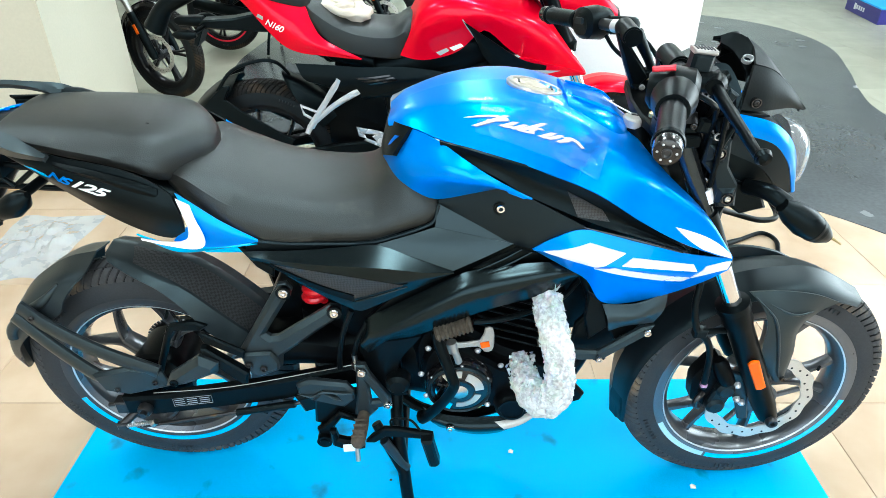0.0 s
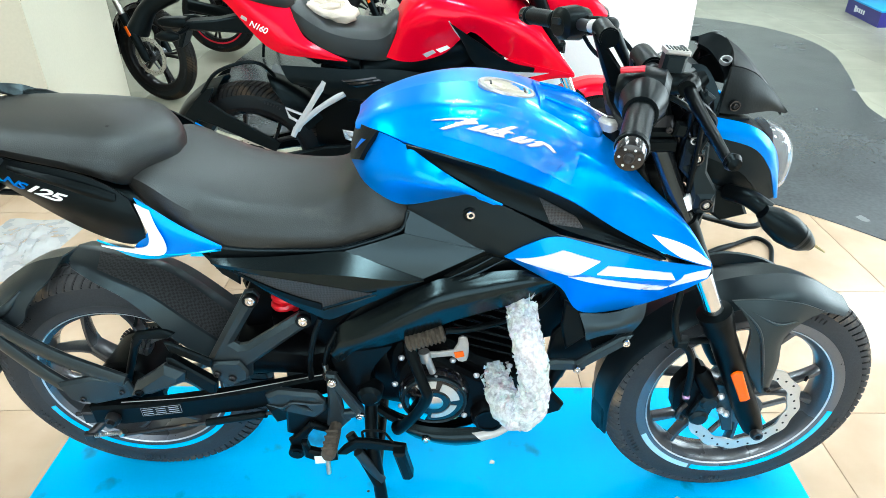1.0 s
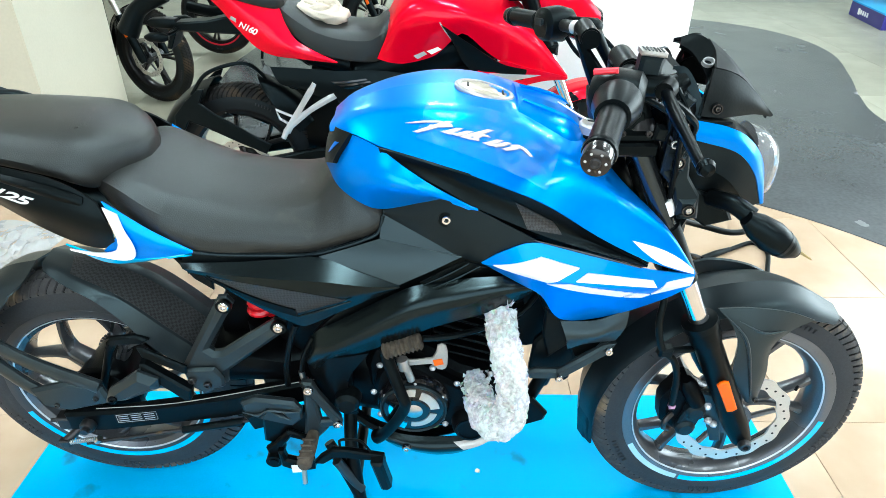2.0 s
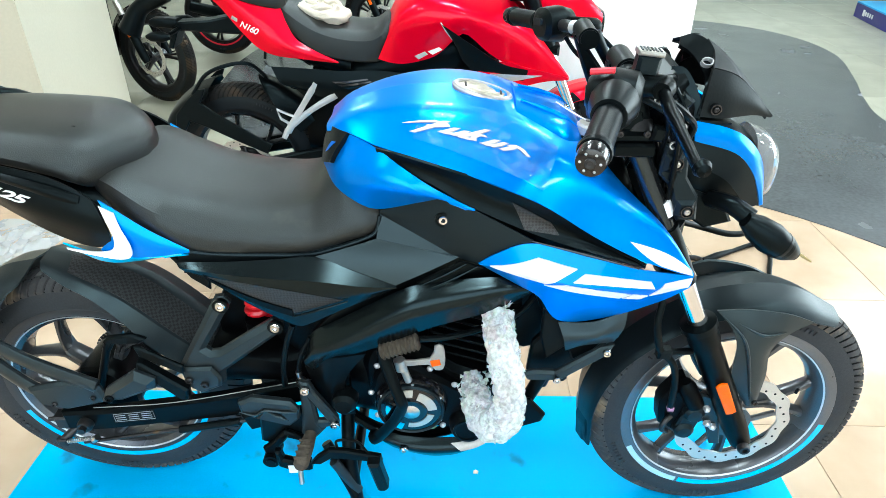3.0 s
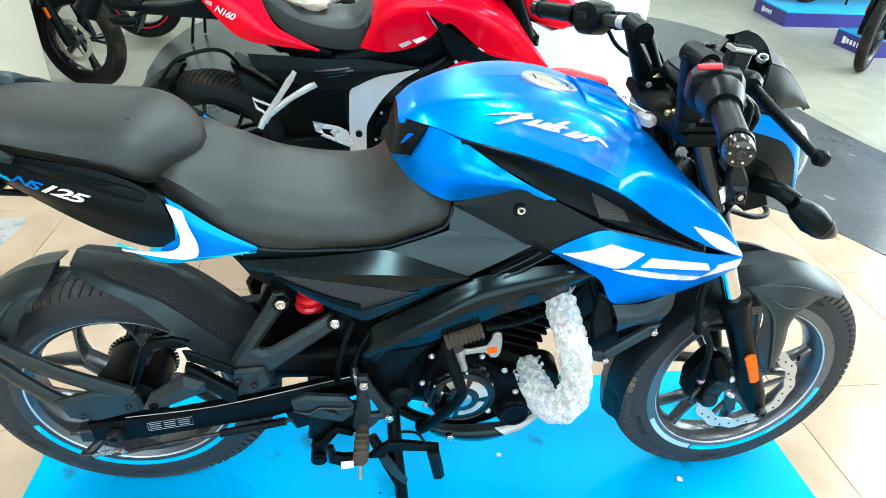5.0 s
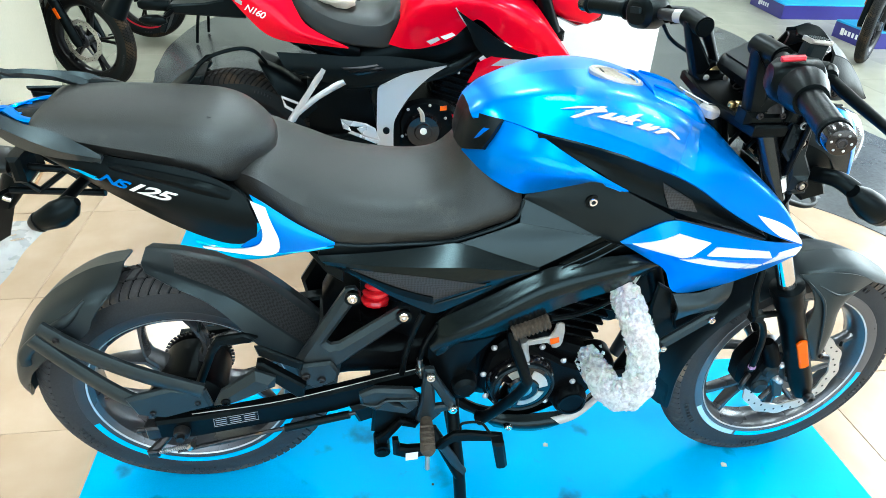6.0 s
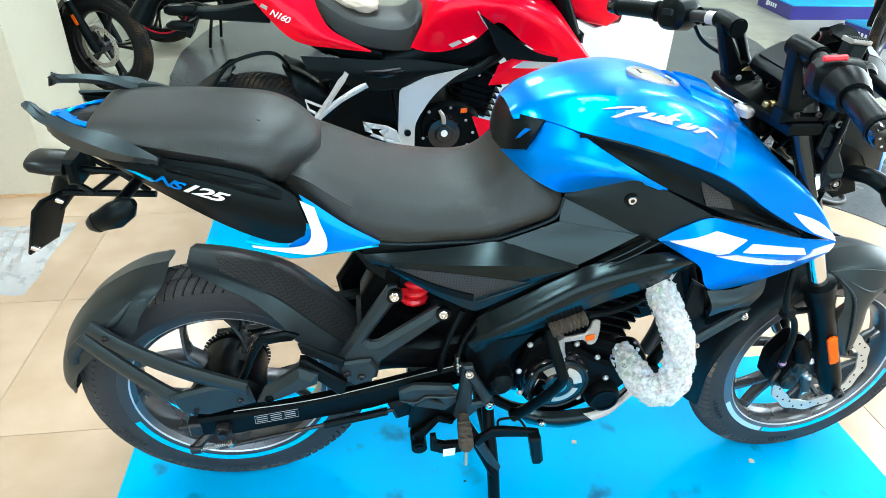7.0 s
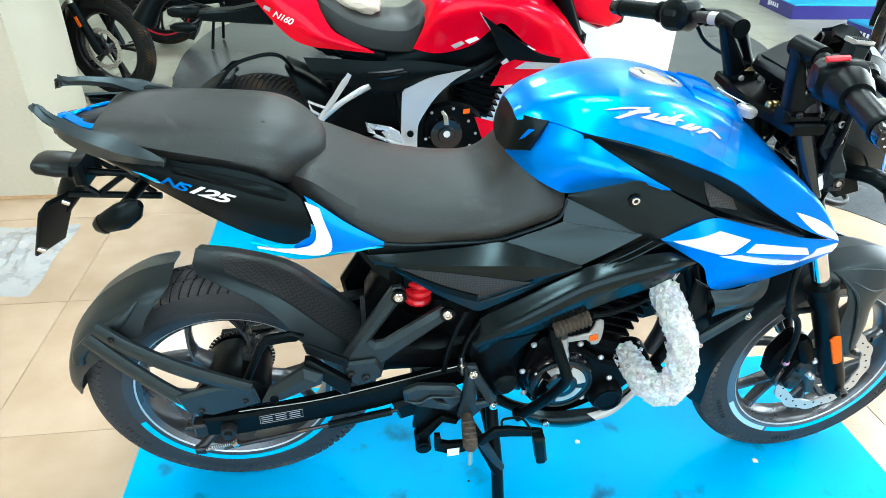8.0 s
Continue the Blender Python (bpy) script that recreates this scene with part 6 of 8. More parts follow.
part("gauge_back", hull([(1.060, -0.02, 0.070, 0.945, 1.000), (1.080, -0.02, 0.094, 0.930, 1.018), (1.108, -0.02, 0.094, 0.925, 1.020), (1.128, -0.02, 0.080, 0.935, 1.000)], 20, power=4), ENGB, bike, "black back of the instrument cluster")
rng = random.Random(21)
for k in range(9):
    a = V3((1.052 + 0.010 * (k % 4), -0.165 + 0.012 * k, 1.030 - 0.006 * (k % 3)))
    b = V3((1.096 + 0.006 * (k % 3), -0.150 + 0.012 * k, 0.930 - 0.010 * (k % 2)))
    m = (a + b) / 2 + V3((rng.uniform(0.012, 0.040), rng.uniform(-0.018, 0.010), rng.uniform(-0.015, 0.020)))
    part("control_cable", tube([a, a.lerp(m, 0.5) + V3((0.006, -0.008, 0)), m, m.lerp(b, 0.5), b, b + V3((0.010, 0.020, -0.080))], rng.choice((0.0036, 0.0045, 0.0055)), 8), BLACKP if k % 3 else SATIN, bike)
for k, (q, mt) in enumerate((((1.072, -0.125, 1.000), PIANO), ((1.094, -0.138, 0.968), SATIN), ((1.066, -0.140, 0.965), BLACKP), ((1.098, -0.128, 1.008), GREYP), ((1.084, -0.110, 0.940), PIANO))):
    part("wire_plug", block(q, (0.020, 0.016, 0.024), 0.004, Matrix.Rotation(radians(25 * k - 40), 4, "Y")), mt, bike)
for q in ((1.078, -0.134, 0.990), (1.100, -0.140, 0.975), (1.060, -0.130, 1.012), (1.090, -0.146, 0.948)):
    part("cable_tie", lathe([(0.0045, -0.002), (0.0062, -0.002), (0.0062, 0.002), (0.0045, 0.002)], 12, q), SILVER, bike)
for q in ((1.062, -0.062, 0.985), (1.052, -0.052, 0.965)):
    part("dial_ring", moved(lathe([(0.0062, -0.001), (0.0085, -0.001), (0.0085, 0.001), (0.0062, 0.001)], 20), pose(*q, 0, -35, 0) @ Matrix.Rotation(radians(90), 4, "X")), STEEL, bike)
for q in ((1.020, -0.060, 0.950), (1.016, -0.082, 0.951), (1.008, -0.060, 0.949)):
    part("clamp_bolt", moved(lathe([(0.0001, 0.007), (0.004, 0.007), (0.007, 0.005), (0.0075, -0.002), (0.0001, -0.002)], 14, closed=False), Matrix.Translation(q) @ Matrix.Rotation(radians(90), 4, "X")), BRASS, clamp)

# ---- headlamp, visor, gauge ----
HY = -0.012
head = part("headlamp", hull([(1.100, HY, 0.070, 0.848, 0.938), (1.140, HY, 0.086, 0.813, 0.954), (1.200, HY, 0.086, 0.794, 0.946), (1.250, HY, 0.070, 0.790, 0.920), (1.285, HY, 0.052, 0.796, 0.890)], 28, power=2.5), BLACKP, bike, "headlamp with blue cheeks and a clear lens")
part("lens", hull([(1.262, HY, 0.056, 0.790, 0.926), (1.290, HY, 0.052, 0.792, 0.916), (1.308, HY, 0.040, 0.800, 0.898), (1.318, HY, 0.022, 0.822, 0.868)], 28, power=2.4), LENS, head, "clear headlamp lens")
part("reflector_bowl", lathe([(0.005, 0), (0.028, 0.010), (0.036, 0.024), (0.034, 0.024), (0.026, 0.008), (0.005, -0.004)], 24), CHROME, head).matrix_local = Matrix.Translation((1.272, HY, 0.850)) @ Matrix.Rotation(radians(-90), 4, "Z")
for s in (-1, 1):
    ck = Sheet([[(1.126, s * 0.100 + HY, 0.974), (1.188, s * 0.090 + HY, 0.957), (1.234, s * 0.076 + HY, 0.928), (1.272, s * 0.058 + HY, 0.880), (1.295, s * 0.050 + HY, 0.806)],
                [(1.128, s * 0.106 + HY, 0.958), (1.196, s * 0.098 + HY, 0.938), (1.243, s * 0.084 + HY, 0.902), (1.272, s * 0.068 + HY, 0.858), (1.292, s * 0.058 + HY, 0.805)],
                [(1.132, s * 0.104 + HY, 0.942), (1.204, s * 0.096 + HY, 0.918), (1.246, s * 0.084 + HY, 0.878), (1.268, s * 0.070 + HY, 0.842), (1.286, s * 0.060 + HY, 0.804)]], 18, 6)
    part("blue_cheek", ck.solid(0.004, V3((0, s, 0.2))), BLUE, head, "blue headlamp cheek")
    inn = Sheet([[(1.132, s * 0.100 + HY, 0.942), (1.204, s * 0.094 + HY, 0.918), (1.246, s * 0.082 + HY, 0.878), (1.284, s * 0.060 + HY, 0.806)], [(1.135, s * 0.092 + HY, 0.900), (1.195, s * 0.088 + HY, 0.872), (1.232, s * 0.078 + HY, 0.838), (1.265, s * 0.060 + HY, 0.798)]], 14, 4)
    part("cheek_liner", inn.solid(0.006, V3((0, s, 0.2))), GREYP, head)
    def vy(pts, k=s):
        return [(x, k * y + HY, z) for x, y, z in pts]
    shell = Sheet([vy([(1.148, 0.070, 1.044), (1.180, 0.058, 1.034), (1.208, 0.048, 1.018), (1.242, 0.040, 0.990), (1.276, 0.033, 0.954)]),
                   vy([(1.142, 0.082, 1.016), (1.178, 0.074, 1.004), (1.210, 0.062, 0.992), (1.240, 0.050, 0.976), (1.272, 0.034, 0.953)]),
                   vy([(1.136, 0.090, 0.976), (1.172, 0.086, 0.972), (1.208, 0.068, 0.968), (1.236, 0.052, 0.964), (1.262, 0.038, 0.956)])], 18, 10)
    part("visor_half", shell.solid(0.004, V3((0.3, s, 0.5))), VISOR, head, "smoky black flyscreen")
    brow = Sheet([vy([(1.158, 0.003, 1.068), (1.190, 0.003, 1.046), (1.226, 0.003, 1.012), (1.276, 0.004, 0.958)]),
                  vy([(1.160, 0.030, 1.058), (1.192, 0.032, 1.038), (1.222, 0.028, 1.006), (1.276, 0.020, 0.957)]),
                  vy([(1.152, 0.066, 1.044), (1.182, 0.056, 1.034), (1.212, 0.046, 1.016), (1.277, 0.032, 0.955)])], 16, 8)
    part("visor_brow", brow.solid(0.004, V3((0.3, 0, 1))), VISOR, head)
    strap = Sheet([vy([(1.112, 0.002, 1.070), (1.134, 0.004, 1.076), (1.153, 0.016, 1.069), (1.172, 0.044, 1.038), (1.158, 0.064, 1.030), (1.142, 0.088, 0.984)]),
                   vy([(1.108, 0.018, 1.064), (1.124, 0.030, 1.056), (1.138, 0.048, 1.038), (1.144, 0.062, 1.022), (1.138, 0.076, 1.006), (1.132, 0.090, 0.978)])], 26, 5)
    part("visor_strap", strap.solid(0.006, V3((-0.3, s, 0.6))), SATIN, head, "black strap of the flyscreen")
    part("visor_cheek", Sheet([vy([(1.094, 0.046, 1.040), (1.114, 0.056, 1.038), (1.134, 0.078, 1.004), (1.138, 0.088, 0.972)]), vy([(1.092, 0.050, 1.022), (1.104, 0.062, 1.016), (1.122, 0.076, 0.996), (1.130, 0.086, 0.966)])], 14, 4).solid(0.005, V3((-0.3, s, 0.3))), GREYP, head)
    part("visor_foot", tube(vy([(1.134, 0.090, 0.970), (1.160, 0.090, 0.966), (1.190, 0.082, 0.962)]), [0.003, 0.004, 0.002], 8), SATIN, head)
    part("screw", bolt((1.158, s * 0.091 + HY, 0.988), 0.0045, 0.004, -s), DARKM, head)
    part("screw_ring", lathe([(0.0065, -0.004), (0.0085, -0.004), (0.0085, 0.004), (0.0065, 0.004)], 18, (1.158, s * 0.089 + HY, 0.988)), PIANO, head)
    GX = Matrix.Translation((1.146, s * 0.046 + HY, 1.046)) @ Matrix.Rotation(radians(s * 52), 4, "X") @ Matrix.Diagonal((1.15, 1, 0.85, 1))
    part("visor_grommet", moved(lathe([(0.0066, -0.003), (0.0084, -0.003), (0.0084, 0.006), (0.0066, 0.006)], 20), GX), SILVER, head)
    br = part("lamp_bracket", join(plate([(1.098, 0.925), (1.136, 0.918), (1.142, 0.870), (1.166, 0.835), (1.172, 0.792), (1.140, 0.790), (1.120, 0.850), (1.096, 0.875)], s * 0.100 + HY, s * 0.086 + HY, 0.004), block((1.115, s * 0.098 + HY, 0.895), (0.030, 0.016, 0.030), 0.006), block((1.148, s * 0.098 + HY, 0.815), (0.030, 0.016, 0.030), 0.006)), GREYP, head, "black lamp bracket")
    part("bracket_wing", plate([(1.150, 0.800), (1.150, 0.850), (1.215, 0.822), (1.235, 0.785), (1.190, 0.772)], s * 0.086 + HY, s * 0.070 + HY, 0.005), BLACKP, head)
    br.location = (-0.014, s * 0.022, 0.018)
    for q in ((1.117, s * 0.107 + HY, 0.897), (1.150, s * 0.107 + HY, 0.813)):
        part("screw", bolt(q, 0.006, 0.004, -s), STEEL, br)
        part("screw_ring", lathe([(0.0085, -0.003), (0.0105, -0.003), (0.0105, 0.003), (0.0085, 0.003)], 18, q), PIANO, br)
    # front indicator on its stalk
    IX = pose(1.264, s * 0.165 + HY * 0.5, 0.804, 0, 32, s * 8) @ Matrix.Scale(1.25, 4)
    ind = part("indicator", moved(hull([(-0.042, 0, 0.010, -0.010, 0.010), (-0.024, 0, 0.017, -0.018, 0.017), (0.0, 0, 0.021, -0.022, 0.020), (0.026, 0, 0.018, -0.018, 0.016), (0.044, 0, 0.008, -0.008, 0.007)], 18, power=2.1), IX), BLACKP, bike, "black front turn signal")
    part("stalk", tube([(1.185, s * 0.085 + HY, 0.832), (1.210, s * 0.120 + HY, 0.838), (1.235, s * 0.152, 0.826)], [0.014, 0.015, 0.016], 12), BLACKP, ind)
    part("lens", moved(hull([(0.018, 0, 0.0195, -0.0200, 0.0178), (0.030, 0, 0.0165, -0.0165, 0.0145), (0.040, 0, 0.011, -0.010, 0.010), (0.047, 0, 0.004, -0.004, 0.003)], 18, power=2.1), IX), SMOKE, ind)
    part("bare_wire", tube([(1.306, s * 0.16, 0.776), (1.330, s * 0.158, 0.762), (1.356, s * 0.152, 0.744)], [0.004, 0.003, 0.0015], 6), BRASS, ind)
gauge = part("instrument_panel", moved(hull([(-0.050, 0, 0.070, -0.014, 0.008), (-0.030, 0, 0.088, -0.020, 0.014), (0.020, 0, 0.090, -0.020, 0.014), (0.045, 0, 0.070, -0.016, 0.010)], 24, power=3), pose(1.075, HY, 1.005, 0, -28, 0)), SATIN, bike, "instrument cluster under the flyscreen")
part("gauge_glass", moved(block((0, 0, 0.014), (0.066, 0.130, 0.006), 0.003), pose(1.075, HY, 1.005, 0, -28, 0)), SMOKE, gauge)
for dy in (-0.03, 0.0, 0.028):
    part("dial_ring", moved(lathe([(0.010, -0.001), (0.012, -0.001), (0.012, 0.001), (0.010, 0.001)], 20), pose(1.052 + dy * 0.2, 0.0 - abs(dy) * 0.2, 0.962 - dy * 0.55, 0, -28, 0) @ Matrix.Rotation(radians(90), 4, "X")), STEEL, gauge)
# steel hoops in front of the lamp
part("wire_hoop", tube([(1.16, -0.06, 0.765), (1.22, -0.02, 0.728), (1.288, 0.0, 0.700), (1.336, 0.03, 0.692), (1.345, 0.10, 0.700)], 0.006, 10), SATIN, bike)

# ---- engine ----
eng = part("engine", join(plate([(0.585, 0.455), (0.600, 0.500), (0.655, 0.520), (0.720, 0.490), (0.770, 0.450), (0.840, 0.420), (0.870, 0.380), (0.860, 0.330), (0.820, 0.306), (0.770, 0.300), (0.690, 0.305), (0.635, 0.305), (0.590, 0.360)], -0.112, 0.112, 0.012, 2),
                          plate([(0.610, 0.450), (0.640, 0.490), (0.700, 0.470), (0.770, 0.420), (0.845, 0.385), (0.850, 0.340), (0.815, 0.302), (0.765, 0.297), (0.690, 0.304), (0.635, 0.302), (0.600, 0.370)], -0.136, -0.10, 0.008, 2)), ENGB, bike, "black engine with finned cylinder")
cyl = part("cylinder", moved(block((0, 0, 0), (0.120, 0.135, 0.150), 0.02), pose(0.800, 0, 0.520, 0, 18, 0)), ENGB, eng)
for k in range(8):
    part("cooling_fin", moved(block((0, 0, -0.075 + 0.021 * k), (0.150, 0.170, 0.006), 0.002), pose(0.802, 0, 0.527, 0, 18, 0)), ENGB, eng)
part("cylinder_head", moved(join(block((0, 0, 0), (0.140, 0.150, 0.085), 0.018), lathe([(0.0001, -0.095), (0.024, -0.095), (0.028, -0.075), (0.028, 0.075), (0.0001, 0.075)], 20, (0.0, 0, 0.008), closed=False)), pose(0.838, 0, 0.625, 0, 18, 0)), ENGB, eng)
cov = V3((0.682, -0.136, 0.380))
part("ignition_line", tube([(0.930, -0.012, 0.964), (0.955, -0.024, 0.952), (0.978, -0.036, 0.943)], 0.0012, 6), WHITED, clamp, "thin white line at the ignition lock")
part("clutch_cover", lathe([(0.0001, -0.030), (0.030, -0.030), (0.034, -0.026), (0.060, -0.024), (0.070, -0.014), (0.074, 0.0), (0.0001, 0.0)], 44, cov, closed=False), PIANO, eng, "round gloss black clutch cover")
# bright and blue arcs paint reflections onto the gloss black cover
for a0, a1, r0, r1, mt in ((5, 70, 0.034, 0.052, DISCM), (84, 130, 0.040, 0.056, DISCM), (150, 205, 0.034, 0.050, CHROME), (214, 250, 0.040, 0.058, CYANP), (262, 345, 0.034, 0.048, DISCM)):
    part("cover_reflection", lathe([(r0, -0.0285), (r1, -0.0262), (r1, -0.0235), (r0, -0.0255)], 20, cov, arc=(radians(a0), radians(a1))), mt, eng, "painted reflection on the clutch cover")
part("cover_rim", lathe([(0.060, -0.0255), (0.063, -0.0275), (0.067, -0.0245), (0.067, -0.016), (0.060, -0.016)], 44, cov), GREYP, eng)
for a in (0.5, 1.5, 2.6, 3.7, 4.8, 5.8):
    part("cover_screw", dome((cov.x + 0.066 * math.cos(a), cov.y - 0.020, cov.z + 0.066 * math.sin(a)), 0.0036, 0.004), SILVER, eng)
part("cover_badge", lathe([(0.0001, -0.033), (0.012, -0.0325), (0.020, -0.0295), (0.0001, -0.0295)], 24, cov, closed=False), STEEL, eng)
part("filter_cover", lathe([(0.0001, -0.030), (0.028, -0.030), (0.036, -0.022), (0.040, 0.0), (0.0001, 0.0)], 32, (0.796, -0.130, 0.320), closed=False), ENGB, eng, "small round black engine cover")
part("filter_lip", lathe([(0.025, -0.0325), (0.030, -0.0325), (0.030, -0.028), (0.025, -0.028)], 32, (0.796, -0.130, 0.320)), BLACKP, eng)
part("starter_cover", lathe([(0.0001, -0.03), (0.034, -0.03), (0.042, -0.02), (0.044, 0.02), (0.0001, 0.02)], 28, (0.850, -0.10, 0.385), closed=False), ENGB, eng)
for q in ((0.618, -0.137, 0.478), (0.602, -0.137, 0.405), (0.612, -0.137, 0.340), (0.642, -0.137, 0.318), (0.745, -0.137, 0.312), (0.768, -0.137, 0.310), (0.798, -0.137, 0.366), (0.832, -0.137, 0.318), (0.768, -0.137, 0.430), (0.720, -0.130, 0.465), (0.835, -0.12, 0.44), (0.668, -0.137, 0.492), (0.855, -0.12, 0.36), (0.600, -0.13, 0.53)):
    part("screw", dome(q, 0.0068, 0.006), SILVER, eng)
part("sump_plug", bolt((0.722, -0.138, 0.318), 0.012, 0.008), BRASS, eng)
part("cable_bracket", plate([(0.652, 0.514), (0.662, 0.508), (0.721, 0.515), (0.730, 0.546), (0.746, 0.546), (0.750, 0.512), (0.746, 0.488), (0.731, 0.485), (0.718, 0.499), (0.678, 0.494), (0.654, 0.500)], -0.156, -0.149, 0.002, 2), PEWTER, eng, "plated clutch cable bracket")
part("warning_sticker", plate([(0.721, 0.511), (0.739, 0.515), (0.742, 0.501), (0.725, 0.496)], -0.1575, -0.156, 0.0004), ORANGE, eng, "small orange sticker")
part("breather_stub", join(rod((0.664, -0.162, 0.518), (0.668, -0.164, 0.496), 0.011), rod((0.670, -0.160, 0.498), (0.680, -0.160, 0.462), 0.0075)), PEWTER, eng)
bel = []
for k in range(19):
    t = k / 18
    bel.append((V3((0.634, -0.185, 0.560)).lerp(V3((0.702, -0.180, 0.582)), t), 0.0175 if k % 2 else 0.0135))
part("cable_boot", tube([q for q, _ in bel], [r for _, r in bel], 14, smooth=False), MUD, eng, "dusty ribbed rubber boot")
part("clutch_cable", tube([(0.705, -0.180, 0.586), (0.76, -0.165, 0.580), (0.83, -0.14, 0.585), (0.90, -0.10, 0.60), (0.98, -0.05, 0.72)], 0.006, 8), BLACKP, eng)
kick = part("kick_lever", tube([(0.637, -0.178, 0.560), (0.640, -0.182, 0.535), (0.664, -0.205, 0.470), (0.670, -0.205, 0.440), (0.650, -0.185, 0.375), (0.618, -0.155, 0.300), (0.602, -0.145, 0.280)], [0.011, 0.012, 0.011, 0.011, 0.011, 0.012, 0.016], 12), SATIN, bike, "black kick-start lever")
part("inlet_pipe", tube([(0.73, -0.02, 0.66), (0.78, -0.02, 0.62), (0.80, -0.02, 0.60)], 0.03, 12), BLACKP, bike)
# hoses behind the engine
part("drain_hose", tube([(0.472, -0.150, 0.590), (0.455, -0.150, 0.545), (0.440, -0.148, 0.480), (0.435, -0.146, 0.430)], 0.006, 8), BLACKP, bike)
part("drain_hose", tube([(0.50, -0.150, 0.560), (0.478, -0.152, 0.515), (0.468, -0.152, 0.470)], 0.005, 8), BLACKP, bike)
part("brake_switch", join(rod((0.468, -0.152, 0.475), (0.474, -0.152, 0.425), 0.006), rod((0.470, -0.152, 0.452), (0.472, -0.152, 0.438), 0.010)), STEEL, bike)
# belly pan
belly = Sheet([[(0.604, -0.132, 0.296), (0.66, -0.140, 0.280), (0.74, -0.140, 0.274), (0.83, -0.130, 0.280), (0.905, -0.10, 0.316)], [(0.616, -0.148, 0.276), (0.67, -0.158, 0.260), (0.74, -0.158, 0.252), (0.82, -0.148, 0.260), (0.90, -0.115, 0.302)], [(0.640, -0.136, 0.236), (0.69, -0.140, 0.222), (0.74, -0.140, 0.216), (0.80, -0.130, 0.224), (0.89, -0.10, 0.275)]], 24, 10)
bp = part("belly_pan", belly.solid(0.016, V3((0, -1, -0.2))), SHEEN, bike, "black belly pan with its highlight laid on as colour")
# pale metal patch stands in for the bright reflection on the pan
part("belly_highlight", belly.patch([(0.50, 0.16), (0.99, 0.02), (0.99, 0.34), (0.56, 0.42)], 0.0025, 12, 4, V3((0, -1, -0.2))), PEWTER, bp)
part("screw", bolt((0.664, -0.160, 0.262), 0.010, 0.007), CHROME, bp)
part("engine_mount", plate([(0.845, 0.640), (1.050, 0.640), (1.075, 0.560), (1.070, 0.475), (1.020, 0.440), (0.965, 0.424), (0.870, 0.424)], -0.012, 0.022, 0.008, 2), BLACKP, bike)
part("header_pipe", tube([(0.90, 0.02, 0.60), (0.96, 0.02, 0.58), (0.985, 0.02, 0.50), (0.985, 0.01, 0.38), (0.96, 0.0, 0.30)], 0.018, 14), DARKM, bike)
part("belly_wing", plate([(0.872, 0.372), (0.924, 0.371), (0.957, 0.328), (0.951, 0.309), (0.908, 0.290), (0.872, 0.284)], -0.126, -0.108, 0.006), SATIN, bp)
part("screw", bolt((0.908, -0.128, 0.328), 0.0085, 0.006), CHROME, bp)
part("down_tube", both(tube([(0.99, -0.05, 0.76), (0.985, -0.075, 0.60), (0.96, -0.09, 0.46), (0.92, -0.09, 0.34)], 0.014, 10)), SATIN, bike)
# radiator shrouds below the tank
rs1 = Sheet([[(0.952, -0.152, 0.606), (1.013, -0.156, 0.611), (1.074, -0.146, 0.630)], [(0.962, -0.168, 0.580), (1.013, -0.172, 0.588), (1.070, -0.156, 0.596)], [(0.970, -0.160, 0.545), (1.000, -0.162, 0.560), (1.058, -0.150, 0.558)]], 12, 8)
s1, s2 = pair("side_scoop", rs1.solid(0.008), MIDP, bike, "dark grey scoop under the shroud")
pair("scoop_body", plate([(1.076, 0.590), (1.076, 0.545), (1.046, 0.520), (0.972, 0.449), (0.908, 0.458), (0.914, 0.530), (0.960, 0.592)], -0.126, -0.108, 0.005), BLACKP, s1)
pair("scoop_arm", join(plate([(0.966, 0.462), (1.048, 0.529), (1.060, 0.556), (1.036, 0.550), (0.955, 0.484)], -0.160, -0.144, 0.005), plate([(0.898, 0.480), (0.908, 0.462), (0.970, 0.462), (0.960, 0.486), (0.918, 0.488)], -0.158, -0.142, 0.005)), MIDP, s1)
pair("scoop_fin", plate([(0.926, 0.622), (0.960, 0.600), (0.976, 0.535), (0.940, 0.500), (0.925, 0.560)], -0.138, -0.126, 0.004), BLACKP, s1)
pair("scoop_fin", plate([(0.990, 0.500), (0.975, 0.540), (1.000, 0.562), (1.045, 0.552), (1.030, 0.530)], -0.140, -0.128, 0.004), SATIN, s1)
for q in ((1.046, -0.161, 0.542), (0.962, -0.161, 0.472)):
    part("screw", bolt(q, 0.008, 0.006), CHROME, s1)
part("horn", lathe([(0.0001, -0.02), (0.03, -0.02), (0.038, -0.008), (0.038, 0.01), (0.0001, 0.01)], 24, (0.965, -0.07, 0.66), closed=False), BLACKP, bike)
